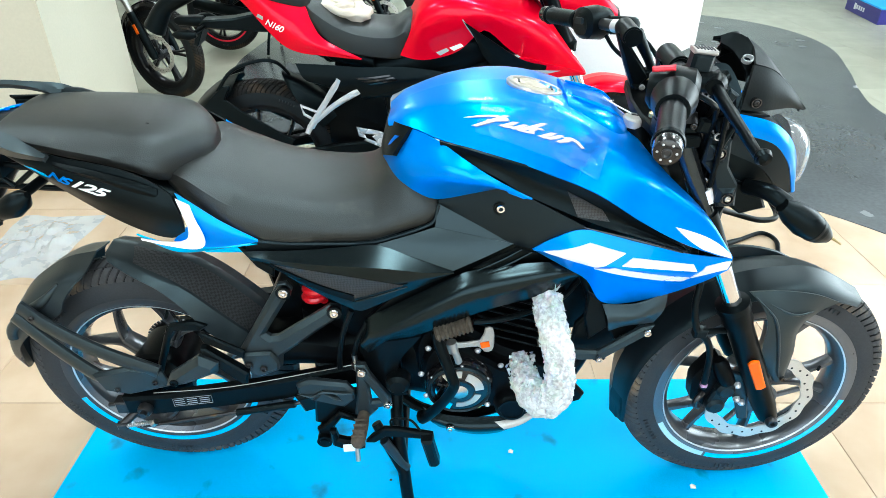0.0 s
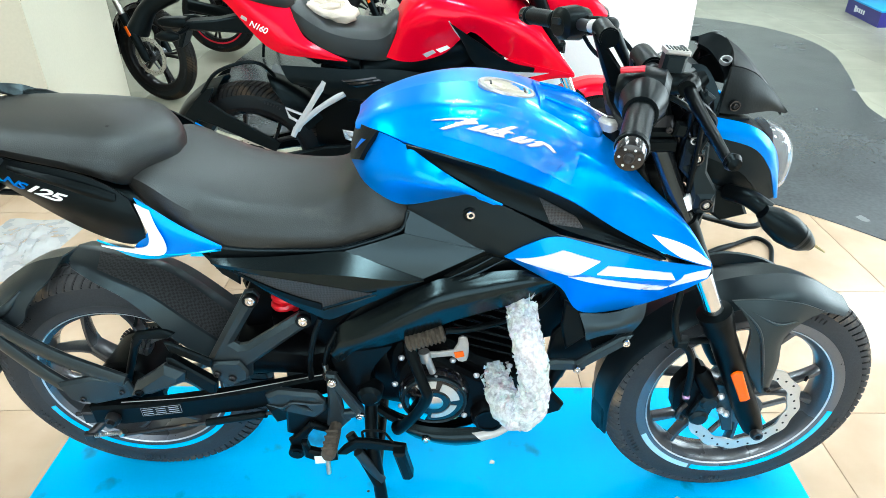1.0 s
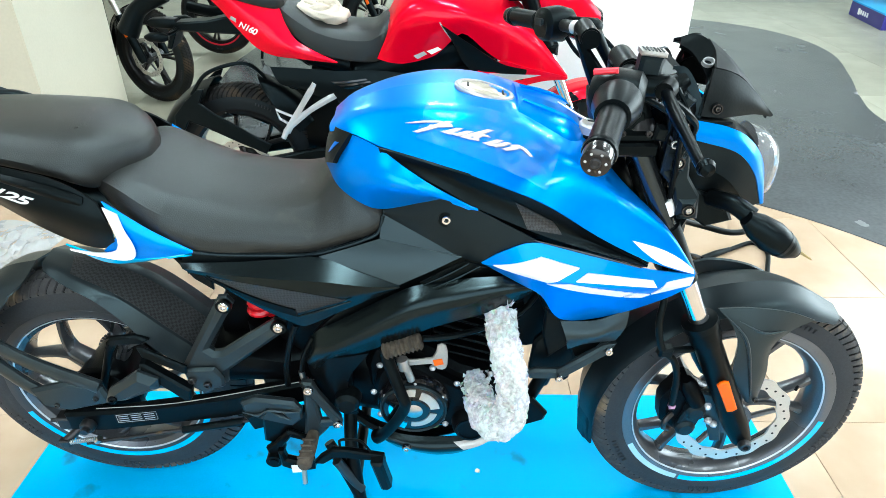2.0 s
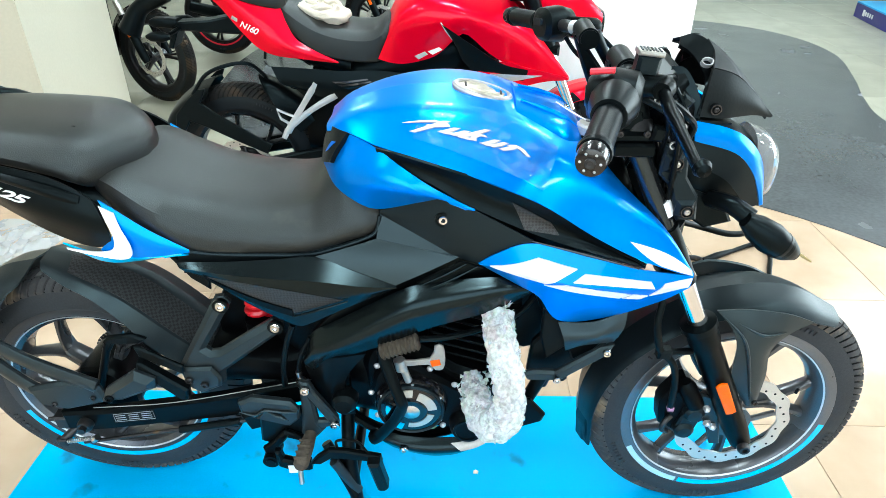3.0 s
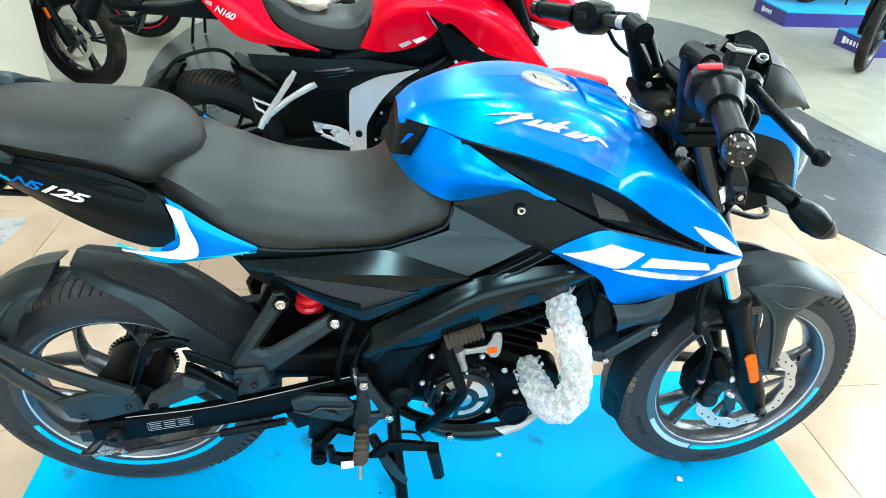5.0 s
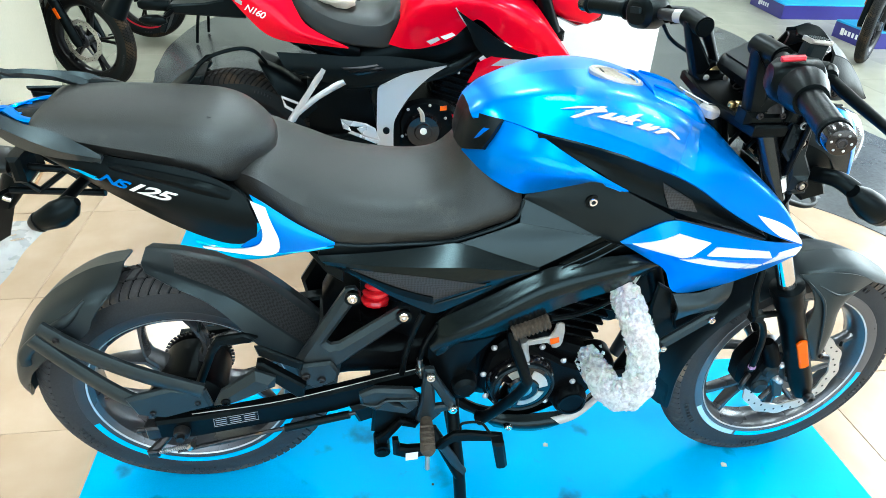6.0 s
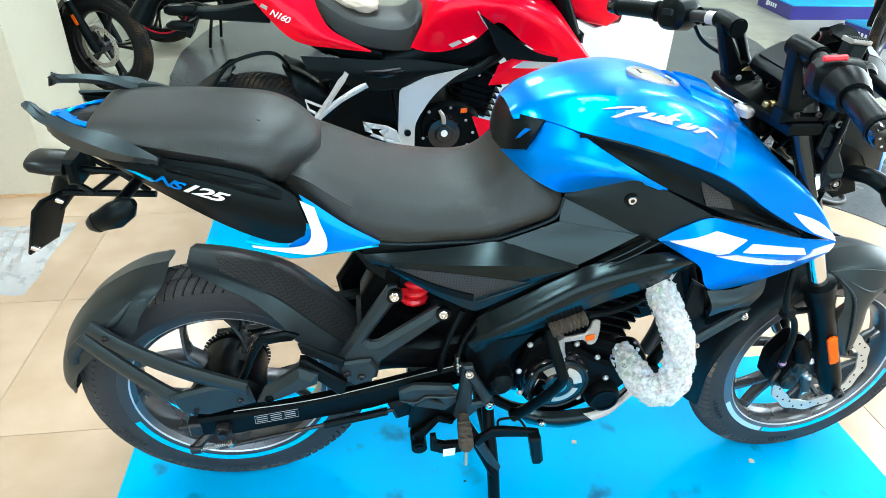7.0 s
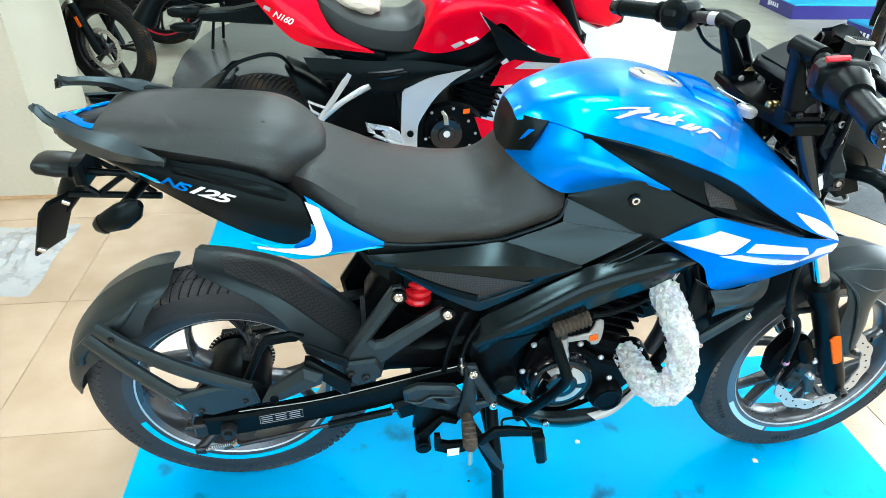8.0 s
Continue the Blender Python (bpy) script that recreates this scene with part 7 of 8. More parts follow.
# bubble film round the crash guard
pw = [(0.842, -0.165, 0.632), (0.846, -0.215, 0.610), (0.856, -0.252, 0.575), (0.862, -0.266, 0.520), (0.852, -0.274, 0.482), (0.832, -0.266, 0.462), (0.816, -0.236, 0.458), (0.806, -0.195, 0.468), (0.800, -0.158, 0.480)]
guard = part("crash_guard", tube(pw, 0.008, 10), SATIN, bike, "crash guard wrapped in bubble film")
path = spline(pw, 9)
loops = []
rng = random.Random(5)
sd_ = V3((1, 0, 0))
for i, q in enumerate(path):
    d = (path[min(i + 1, len(path) - 1)] - path[max(i - 1, 0)]).normalized()
    sd_ = (sd_ - d * sd_.dot(d)).normalized()
    up = d.cross(sd_)
    R0 = 0.0265 if i < len(path) * 0.4 else 0.029 - 0.014 * max(0, i / len(path) - 0.80) / 0.20
    loops.append([q + (sd_ * math.cos(a) + up * math.sin(a)) * (R0 * (1 + rng.uniform(-0.035, 0.035)) + 0.0022 * math.sin(5 * a + i * 0.7) + 0.0016 * math.sin(9 * a - i * 1.3)) for a in [2 * math.pi * k / 40 for k in range(40)]])
part("bubble_wrap", rings(loops), BUBBLE, guard, "crumpled bubble film", angle=70)
frill = []
for e in (0,):
    q = path[e]
    for k in range(26):
        a = rng.uniform(0, 2 * math.pi)
        d = V3((rng.uniform(-0.4, 0.9), math.cos(a), math.sin(a))).normalized()
        p0 = q + d * rng.uniform(0.016, 0.030)
        frill.append(tube([p0, p0 + d * rng.uniform(0.008, 0.020) + V3((rng.uniform(-0.006, 0.006), 0, rng.uniform(-0.004, 0.012)))], [0.005, 0.0006], 5, smooth=False, flat=0.3))
for k in range(260):
    i = rng.randrange(2, len(path) - 2)
    d = (path[i + 1] - path[i - 1]).normalized()
    o = V3((rng.uniform(-1, 1), rng.uniform(-1, 1), rng.uniform(-1, 1)))
    o = (o - d * o.dot(d)).normalized()
    w = d.cross(o)
    h, l = rng.uniform(0.003, 0.006), rng.uniform(0.002, 0.006)
    p0 = path[i] + o * 0.0262
    frill.append(([p0 - w * l, p0 + w * l, p0 + w * l * 0.5 + o * h + d * rng.uniform(-0.006, 0.006), p0 - w * l * 0.6 + o * h * 0.8 + d * rng.uniform(-0.006, 0.006), p0 + d * 0.002 - w * l, p0 + d * 0.002 + w * l],
                  [(0, 1, 2, 3), (5, 4, 3, 2), (0, 3, 4), (1, 5, 2)]))
part("film_frill", join(*frill), BUBBLE, guard, kind="stuff")

# ---- footrests, pedal, centre stand ----
fh = part("rider_footrest", join(plate([(0.474, 0.476), (0.493, 0.475), (0.502, 0.449), (0.540, 0.378), (0.541, 0.360), (0.527, 0.356), (0.494, 0.424), (0.482, 0.444)], -0.186, -0.168, 0.004),
                                 plate([(0.474, 0.470), (0.486, 0.468), (0.496, 0.420), (0.500, 0.362), (0.512, 0.345), (0.490, 0.318), (0.462, 0.330), (0.470, 0.380)], -0.184, -0.164, 0.005),
                                 plate([(0.492, 0.366), (0.530, 0.370), (0.532, 0.354), (0.500, 0.344)], -0.182, -0.166, 0.004)), MIDP, bike, "black footrest plate with a rubber peg")
for q in ((0.486, -0.187, 0.461), (0.534, -0.187, 0.366)):
    part("screw", bolt(q, 0.010, 0.007), CHROME, fh)
heel = part("heel_guard", join(plate([(0.350, 0.422), (0.378, 0.436), (0.453, 0.426), (0.466, 0.404), (0.418, 0.403), (0.402, 0.407), (0.379, 0.376), (0.352, 0.398)], -0.190, -0.170, 0.006),
                               plate([(0.379, 0.376), (0.402, 0.407), (0.421, 0.387), (0.441, 0.377), (0.418, 0.403), (0.466, 0.404), (0.465, 0.378), (0.443, 0.356)], -0.187, -0.170, 0.004)), MIDP, fh, "dark grey heel guard")
part("heel_fold", tube([(0.352, -0.191, 0.402), (0.382, -0.193, 0.396), (0.404, -0.192, 0.408), (0.440, -0.192, 0.404), (0.464, -0.190, 0.402)], [0.001, 0.003, 0.003, 0.003, 0.001], 6), MIDP, heel)
peg = tube([(0.482, -0.185, 0.335), (0.480, -0.215, 0.335), (0.477, -0.258, 0.334), (0.476, -0.265, 0.334)], [0.012, 0.0145, 0.0150, 0.010], 12, smooth=False)
part("peg_rubber", peg, MUD, fh, "dusty rubber footpeg")
part("peg_ribs", join(*[block((0.479 - 0.0006 * k, -0.212 - 0.014 * k, 0.348), (0.026, 0.005, 0.007), 0.002) for k in range(4)]), MUD, fh)
part("peg_feeler", rod((0.476, -0.262, 0.325), (0.476, -0.268, 0.292), 0.0050), STEEL, fh)
part("link_arm", join(plate([(0.378, 0.286), (0.396, 0.300), (0.428, 0.338), (0.440, 0.330), (0.408, 0.282), (0.404, 0.250), (0.384, 0.246)], -0.186, -0.172, 0.004), plate([(0.430, 0.338), (0.466, 0.320), (0.462, 0.308), (0.428, 0.320), (0.404, 0.272), (0.396, 0.284)], -0.184, -0.172, 0.003),
                       rod((0.393, -0.196, 0.258), (0.393, -0.15, 0.258), 0.0165, 20), rod((0.393, -0.199, 0.258), (0.393, -0.195, 0.258), 0.010, 16)), SATIN, fh)
part("foot_base", plate([(0.372, 0.290), (0.380, 0.380), (0.470, 0.385), (0.492, 0.330), (0.470, 0.300), (0.430, 0.318), (0.404, 0.280)], -0.170, -0.150, 0.005), BLACKP, fh)
part("switch_box", block((0.372, -0.140, 0.335), (0.07, 0.03, 0.05), 0.008, Matrix.Rotation(radians(-20), 4, "Y")), BLACKP, fh)
part("side_bracket", plate([(0.412, 0.312), (0.424, 0.312), (0.428, 0.290), (0.444, 0.284), (0.482, 0.284), (0.482, 0.258), (0.446, 0.252), (0.414, 0.268)], -0.216, -0.196, 0.005), SATIN, fh)
part("white_tag", plate([(0.438, 0.262), (0.463, 0.264), (0.463, 0.286), (0.438, 0.284)], -0.224, -0.2225, 0.0003), WHITED, fh, "small white sticker")
ped = part("brake_pedal", join(plate([(0.490, 0.312), (0.504, 0.332), (0.529, 0.354), (0.556, 0.353), (0.628, 0.337), (0.630, 0.320), (0.558, 0.329), (0.532, 0.330), (0.510, 0.312)], -0.242, -0.228, 0.003)), SATIN, bike, "black rear brake pedal")
part("pedal_pad", plate([(0.603, 0.338), (0.627, 0.338), (0.641, 0.266), (0.636, 0.258), (0.620, 0.258)], -0.262, -0.232, 0.005), BLACKP, ped, "black rubber pedal pad")
part("pedal_loop", tube([(0.543, -0.232, 0.354), (0.546, -0.230, 0.371), (0.582, -0.230, 0.369), (0.602, -0.234, 0.342)], 0.0028, 6), SATIN, ped)
stand_ = part("centre_stand", join(*[tube([(0.545, s * 0.11, 0.330), (0.548, s * 0.155, 0.26), (0.560, s * 0.190, 0.150), (0.572, s * 0.208, 0.030), (0.590, s * 0.212, 0.012), (0.615, s * 0.212, 0.009)], [0.014, 0.014, 0.014, 0.014, 0.013, 0.008], 12) for s in (-1, 1)],
                                   tube([(0.556, -0.175, 0.19), (0.556, 0.175, 0.19)], 0.012, 10, smooth=False), tube([(0.500, -0.150, 0.265), (0.535, -0.175, 0.205), (0.560, -0.195, 0.155)], [0.011, 0.014, 0.012], 10)), SATIN, bike, "black tubular centre stand")
part("stand_strut", rod((0.520, -0.185, 0.250), (0.566, -0.190, 0.163), 0.0105, 14), MIDP, stand_)
part("gearbox", hull([(0.44, 0, 0.09, 0.33, 0.47), (0.52, 0, 0.11, 0.29, 0.50), (0.62, 0, 0.11, 0.26, 0.50)], 18), ENGB, bike)
part("under_frame", both(tube([(0.50, -0.10, 0.36), (0.60, -0.11, 0.27), (0.72, -0.10, 0.24), (0.88, -0.08, 0.30)], 0.012, 8)), SATIN, bike)

# ---- the red motorcycle beside it ----
red = thing("motorcycle", "red and black naked motorcycle with silver fittings", "motorcycle", pose(-0.700, 2.460, 0.0045, 3.0, 0, 0))
dark_rim = dict(rim_mat=RIMK, lip_mat=RIMK, edge_mat=RIMK, lip_label="black rim face", tyre_mat=TYREK, tread_mat=TREADK)
red_rear = dark_rim | dict(stripe_arcs=(), stripe_label="", hub_half=0.075, hub_r=0.05, hub_mat=ENGB, spokes=5, phase=40, root=0.10, split=14)
r_rw = wheel(red, "rear_wheel", (0.0, 0, 0.306), 0.307, 0.062, red_rear)
brake_disc(r_rw, (0.0, 0, 0.306), -0.078, 0.11)
r_fw = wheel(red, "front_wheel", (1.36, 0, 0.298), 0.298, 0.048, front_style | dark_rim | dict(stripe_arcs=()))
brake_disc(r_fw, (1.36, 0, 0.298), -0.062, 0.13)
for s in (-1, 1):
    lo, hi = V3((1.365, s * 0.10, 0.275)), V3((1.045, s * 0.10, 0.98))
    d = (hi - lo).normalized()
    leg = part("fork_leg", tube([lo - d * 0.012, lo + d * 0.03, lo + d * 0.28, lo + d * 0.30], [0.02, 0.027, 0.029, 0.033], 18, smooth=False), SATIN, red)
    part("stanchion", rod(lo + d * 0.30, lo + d * 0.56, 0.0180, 18), CHROME, leg, "chrome fork tube")
    part("upper_tube", rod(lo + d * 0.555, hi, 0.027, 18), SATIN, leg)
rC = V3((1.36, 0, 0.298))
rm = Sheet([[polar(0.330, 165, 0, rC), polar(0.330, 130, 0, rC), polar(0.334, 100, 0, rC), polar(0.330, 66, 0, rC)], [polar(0.322, 165, -0.05, rC), polar(0.322, 130, -0.058, rC), polar(0.326, 100, -0.06, rC), polar(0.322, 66, -0.046, rC)], [polar(0.292, 165, -0.068, rC), polar(0.290, 130, -0.076, rC), polar(0.294, 100, -0.078, rC), polar(0.292, 68, -0.066, rC)]], 24, 8)
rmud = part("front_mudguard", both(rm.solid(0.003, V3((0, -0.3, 1)))), RED, red, "glossy red front mudguard")
part("mudguard_edge", both(rm.patch([(0.0, 0.62), (0.55, 0.62), (0.60, 0.98), (0.0, 0.98)], 0.002, 12, 4, V3((0, -0.3, 1)))), BLACKP, rmud)
part("white_bar", both(rm.patch([(0.10, 0.66), (0.16, 0.66), (0.22, 0.92), (0.16, 0.92)], 0.0035, 4, 4, V3((0, -0.3, 1)))), WHITED, rmud)
# tail



rt_t = [(0.06, -0.082, 1.000), (0.16, -0.094, 0.955), (0.218, -0.104, 0.915), (0.245, -0.122, 0.855), (0.275, -0.134, 0.808), (0.335, -0.142, 0.773), (0.412, -0.146, 0.737)]
rt_m = [(0.02, -0.105, 0.965), (0.09, -0.124, 0.900), (0.150, -0.138, 0.850), (0.195, -0.148, 0.808), (0.245, -0.152, 0.782), (0.32, -0.150, 0.758), (0.412, -0.147, 0.735)]
rt_b = [(-0.04, -0.085, 0.950), (0.01, -0.094, 0.912), (0.075, -0.114, 0.838), (0.135, -0.130, 0.780), (0.195, -0.138, 0.755), (0.28, -0.142, 0.745), (0.410, -0.146, 0.732)]
rtail = Sheet([rt_t, rt_m, rt_b], 26, 8)
rt1, rt2 = pair("tail_panel", rtail.solid(0.004), RED, red, "glossy red tail panel with its model number")
holder = part("plate_holder", plate([(0.07, 0.870), (0.07, 0.795), (-0.08, 0.803), (-0.17, 0.808), (-0.185, 0.822), (-0.17, 0.838), (-0.06, 0.845)], -0.032, 0.032, 0.006), BLACKP, red, "black number plate holder")
part("plate_back", plate([(-0.165, 0.815), (-0.190, 0.815), (-0.215, 0.752), (-0.198, 0.748)], -0.045, 0.045, 0.003), BLACKP, holder)
part("plate_lamp", hull([(-0.175, 0, 0.020, 0.812, 0.846), (-0.20, 0, 0.026, 0.812, 0.850), (-0.26, 0, 0.026, 0.816, 0.848), (-0.275, 0, 0.018, 0.822, 0.842)], 14, power=4), SATIN, holder)
for s in (-1, 1):
    winker = part("indicator", hull([(-0.165, s * 0.12, 0.008, 0.803, 0.818), (-0.19, s * 0.12, 0.019, 0.794, 0.829), (-0.23, s * 0.12, 0.017, 0.797, 0.827), (-0.248, s * 0.12, 0.006, 0.806, 0.818)], 14), SATIN, holder)
    part("indicator_stalk", tube([(-0.165, s * 0.025, 0.818), (-0.175, s * 0.07, 0.813), (-0.19, s * 0.115, 0.811)], 0.008, 8), BLACKP, winker)
part("model_letters", rtail.lay(letters("N160", 0.022, 0.30, 0.02), (0.080, 0.850), -22, 0.003), WHITED, rt1)
part("model_dash", rtail.decal([(0.052, 0.872), (0.074, 0.862), (0.078, 0.874), (0.060, 0.882)], 0.003, 6, 3), GREYD, rt1)
part("tail_core", hull([(-0.16, 0, 0.04, 0.98, 1.02), (0.0, 0, 0.08, 0.92, 0.99), (0.15, 0, 0.11, 0.80, 0.94), (0.30, 0, 0.125, 0.70, 0.80), (0.45, 0, 0.12, 0.66, 0.75)], 20), BLACKP, red)
part("tail_beam", tube([(-0.20, 0, 0.93), (-0.30, 0, 0.88), (-0.36, 0, 0.80)], [0.03, 0.03, 0.04], 12), BLACKP, red)
rs_ = part("rider_seat", cushion([(0.21, 0.09, 0.895, 0.920, 0.935), (0.25, 0.125, 0.845, 0.890, 0.915), (0.33, 0.140, 0.780, 0.840, 0.870), (0.42, 0.145, 0.752, 0.812, 0.842), (0.52, 0.140, 0.742, 0.805, 0.838), (0.57, 0.120, 0.75, 0.825, 0.868), (0.60, 0.10, 0.78, 0.845, 0.88)]), SEATM, red, "black rider seat")
part("pillion_seat", cushion([(-0.10, 0.06, 1.01, 1.03, 1.04), (-0.07, 0.095, 0.995, 1.03, 1.05), (0.02, 0.118, 0.965, 1.01, 1.04), (0.12, 0.126, 0.935, 0.985, 1.02), (0.21, 0.118, 0.915, 0.955, 0.985), (0.24, 0.09, 0.92, 0.94, 0.955)]), SEATM, red)
# tank
rk_t = [(0.575, 0, 0.86), (0.62, 0, 0.93), (0.70, 0, 0.985), (0.80, 0, 0.995), (0.90, 0, 0.975), (0.985, -0.03, 0.94), (1.06, -0.11, 0.875), (1.13, -0.15, 0.79), (1.205, -0.165, 0.70)]
rk_m = [(0.588, -0.120, 0.835), (0.62, -0.138, 0.885), (0.70, -0.15, 0.93), (0.80, -0.165, 0.93), (0.90, -0.172, 0.91), (0.99, -0.176, 0.875), (1.06, -0.178, 0.83), (1.13, -0.178, 0.765), (1.206, -0.170, 0.695)]
rk_b = [(0.548, -0.132, 0.744), (0.60, -0.146, 0.734), (0.66, -0.154, 0.737), (0.75, -0.166, 0.767), (0.81, -0.176, 0.822), (0.85, -0.180, 0.842), (0.93, -0.186, 0.780), (1.00, -0.188, 0.742), (1.09, -0.186, 0.718), (1.206, -0.172, 0.690)]
rtank = Sheet([rk_t, rk_m, rk_b], 40, 12)
rtk = part("fuel_tank", both(rtank.solid(0.004, V3((0, -0.5, 1)))), RED, red, "glossy red fuel tank")
for q, mt in (([(0.676, 0.762), (0.712, 0.779), (0.722, 0.770), (0.690, 0.752)], GREYD), ([(0.722, 0.780), (0.760, 0.796), (0.772, 0.788), (0.738, 0.770)], WHITED)):
    part("side_badge", rtank.decal(q, 0.003, 5, 3), mt, rtk)
pair("black_vee", moved(Sheet([[(0.770, -0.178, 0.874), (0.870, -0.190, 0.812), (0.974, -0.194, 0.750), (1.06, -0.192, 0.728)], [(0.792, -0.180, 0.845), (0.866, -0.188, 0.780), (0.960, -0.190, 0.725), (1.06, -0.188, 0.718)], [(0.812, -0.176, 0.815), (0.850, -0.178, 0.745), (0.930, -0.180, 0.690), (1.05, -0.180, 0.690)]], 18, 8).solid(0.003), Matrix.Translation((0, -0.010, 0))), BLACKP, rtk)
pair("grey_trim", (tube([(0.766, -0.184, 0.880), (0.786, -0.188, 0.852), (0.806, -0.186, 0.824)], [0.002, 0.0035, 0.002], 8, flat=0.5)), GREYD, rtk)
rsh = Sheet([[(0.852, -0.188, 0.699), (0.915, -0.195, 0.732), (0.976, -0.200, 0.758), (1.060, -0.196, 0.735), (1.150, -0.186, 0.712), (1.205, -0.178, 0.696)], [(0.840, -0.188, 0.664), (0.905, -0.194, 0.690), (0.970, -0.198, 0.708), (1.085, -0.192, 0.702), (1.205, -0.177, 0.690)], [(0.822, -0.180, 0.624), (0.900, -0.181, 0.630), (0.980, -0.181, 0.646), (1.06, -0.180, 0.668), (1.13, -0.180, 0.684), (1.20, -0.174, 0.686)]], 24, 12, soft=False)
rh1, rh2 = pair("tank_shroud", rsh.solid(0.004), RED, red, "red shroud with a silver slash")
pair("silver_slash", rsh.decal([(0.900, 0.692), (0.936, 0.717), (1.112, 0.708), (1.018, 0.689)], 0.003, 12, 4), SILVER, rh1)
# black side cover, silver crescent, footrest hangers
rb = Sheet([[(0.17, -0.13, 0.715), (0.30, -0.142, 0.712), (0.42, -0.146, 0.705), (0.56, -0.142, 0.705), (0.76, -0.150, 0.682)], [(0.20, -0.145, 0.66), (0.32, -0.156, 0.655), (0.44, -0.160, 0.655), (0.58, -0.158, 0.662), (0.76, -0.152, 0.676)], [(0.25, -0.135, 0.640), (0.34, -0.146, 0.612), (0.45, -0.150, 0.606), (0.58, -0.150, 0.635), (0.755, -0.150, 0.670)]], 24, 8)
rb1, rb2 = pair("side_panel", rb.solid(0.005), BLACKP, red, "matt black side cover with vents")
for k in range(3):
    pair("vent", rb.patch([(0.34 + 0.03 * k, 0.34 + 0.10 * k), (0.56 + 0.02 * k, 0.30 + 0.10 * k), (0.57 + 0.02 * k, 0.36 + 0.10 * k), (0.36 + 0.03 * k, 0.40 + 0.10 * k)], 0.002), PIANO, rb1)
cres = Sheet([[(0.506, -0.154, 0.330), (0.504, -0.157, 0.44), (0.505, -0.158, 0.52), (0.508, -0.158, 0.592), (0.514, -0.159, 0.604), (0.527, -0.160, 0.611), (0.603, -0.161, 0.648), (0.68, -0.160, 0.666), (0.750, -0.157, 0.679)],
              [(0.566, -0.158, 0.330), (0.564, -0.161, 0.40), (0.566, -0.163, 0.467), (0.578, -0.164, 0.500), (0.595, -0.165, 0.530), (0.614, -0.165, 0.560), (0.645, -0.165, 0.598), (0.695, -0.163, 0.643), (0.750, -0.158, 0.675)]], 32, 4)
c1, c2 = pair("frame_cover", cres.solid(0.008), SILVER, red, "silver crescent frame cover")
part("cover_cap", lathe([(0.0001, -0.168), (0.012, -0.167), (0.013, -0.160), (0.0001, -0.160)], 20, (0.538, 0, 0.438), closed=False), BLACKP, c1)
pair("pillion_bracket", join(tube([(0.326, -0.148, 0.663), (0.270, -0.152, 0.580), (0.205, -0.155, 0.482)], [0.013, 0.0105, 0.014], 10, flat=0.8), tube([(0.393, -0.148, 0.620), (0.30, -0.152, 0.565), (0.214, -0.155, 0.500)], [0.013, 0.0105, 0.013], 10, flat=0.8),
                             tube([(0.240, -0.155, 0.538), (0.176, -0.156, 0.566), (0.186, -0.156, 0.532), (0.212, -0.155, 0.515)], 0.0055, 8, smooth=False), tube([(0.206, -0.158, 0.490), (0.192, -0.172, 0.462)], [0.012, 0.010], 10, smooth=False)), SILVER, red, "silver pillion footrest bracket")
pair("heel_plate", join(plate([(0.374, 0.483), (0.465, 0.464), (0.470, 0.450), (0.400, 0.455)], -0.160, -0.150, 0.003), plate([(0.374, 0.483), (0.402, 0.456), (0.412, 0.434), (0.382, 0.446)], -0.160, -0.150, 0.003),
                        plate([(0.412, 0.436), (0.452, 0.419), (0.516, 0.396), (0.500, 0.384), (0.400, 0.428)], -0.160, -0.150, 0.003), plate([(0.432, 0.444), (0.465, 0.464), (0.498, 0.445), (0.516, 0.396), (0.452, 0.419)], -0.160, -0.150, 0.003)), SILVER, red)
part("gear_casing", hull([(0.26, 0, 0.08, 0.36, 0.60), (0.36, 0, 0.11, 0.32, 0.64), (0.50, 0, 0.118, 0.28, 0.64), (0.60, 0, 0.12, 0.28, 0.62)], 18, power=4), ENGB, red)
# engine and frame
re = part("engine", join(plate([(0.58, 0.46), (0.62, 0.53), (0.72, 0.54), (0.80, 0.50), (0.83, 0.40), (0.80, 0.30), (0.68, 0.26), (0.60, 0.30)], -0.125, 0.125, 0.014, 2), moved(block((0, 0, 0), (0.15, 0.16, 0.20), 0.02), pose(0.80, 0, 0.57, 0, 16, 0))), ENGB, red)
for k in range(7):
    part("cooling_fin", moved(block((0, 0, -0.08 + 0.024 * k), (0.175, 0.185, 0.007), 0.002), pose(0.80, 0, 0.57, 0, 16, 0)), ENGB, re)
part("clutch_cover", lathe([(0.0001, -0.028), (0.030, -0.028), (0.034, -0.022), (0.060, -0.022), (0.072, 0.0), (0.0001, 0.0)], 36, (0.676, -0.125, 0.424), closed=False), PIANO, re)
part("cover_badge", join(lathe([(0.0001, -0.031), (0.013, -0.031), (0.013, -0.028), (0.0001, -0.028)], 20, (0.676, -0.125, 0.430), closed=False)), WHITED, re)
part("cover_arm", tube([(0.655, -0.150, 0.520), (0.668, -0.156, 0.500), (0.672, -0.158, 0.470)], [0.006, 0.009, 0.009], 8, flat=0.6), STEEL, re)
part("sticker", plate([(0.738, 0.500), (0.762, 0.503), (0.762, 0.520), (0.738, 0.517)], -0.132, -0.128, 0.0005), ORANGE, re)
for q in ((0.62, -0.128, 0.505), (0.76, -0.128, 0.470), (0.79, -0.128, 0.42), (0.77, -0.128, 0.37), (0.60, -0.128, 0.40), (0.70, -0.128, 0.52), (0.80, -0.12, 0.64), (0.86, -0.10, 0.63)):
    part("screw", dome(q, 0.006, 0.005), SILVER, re)
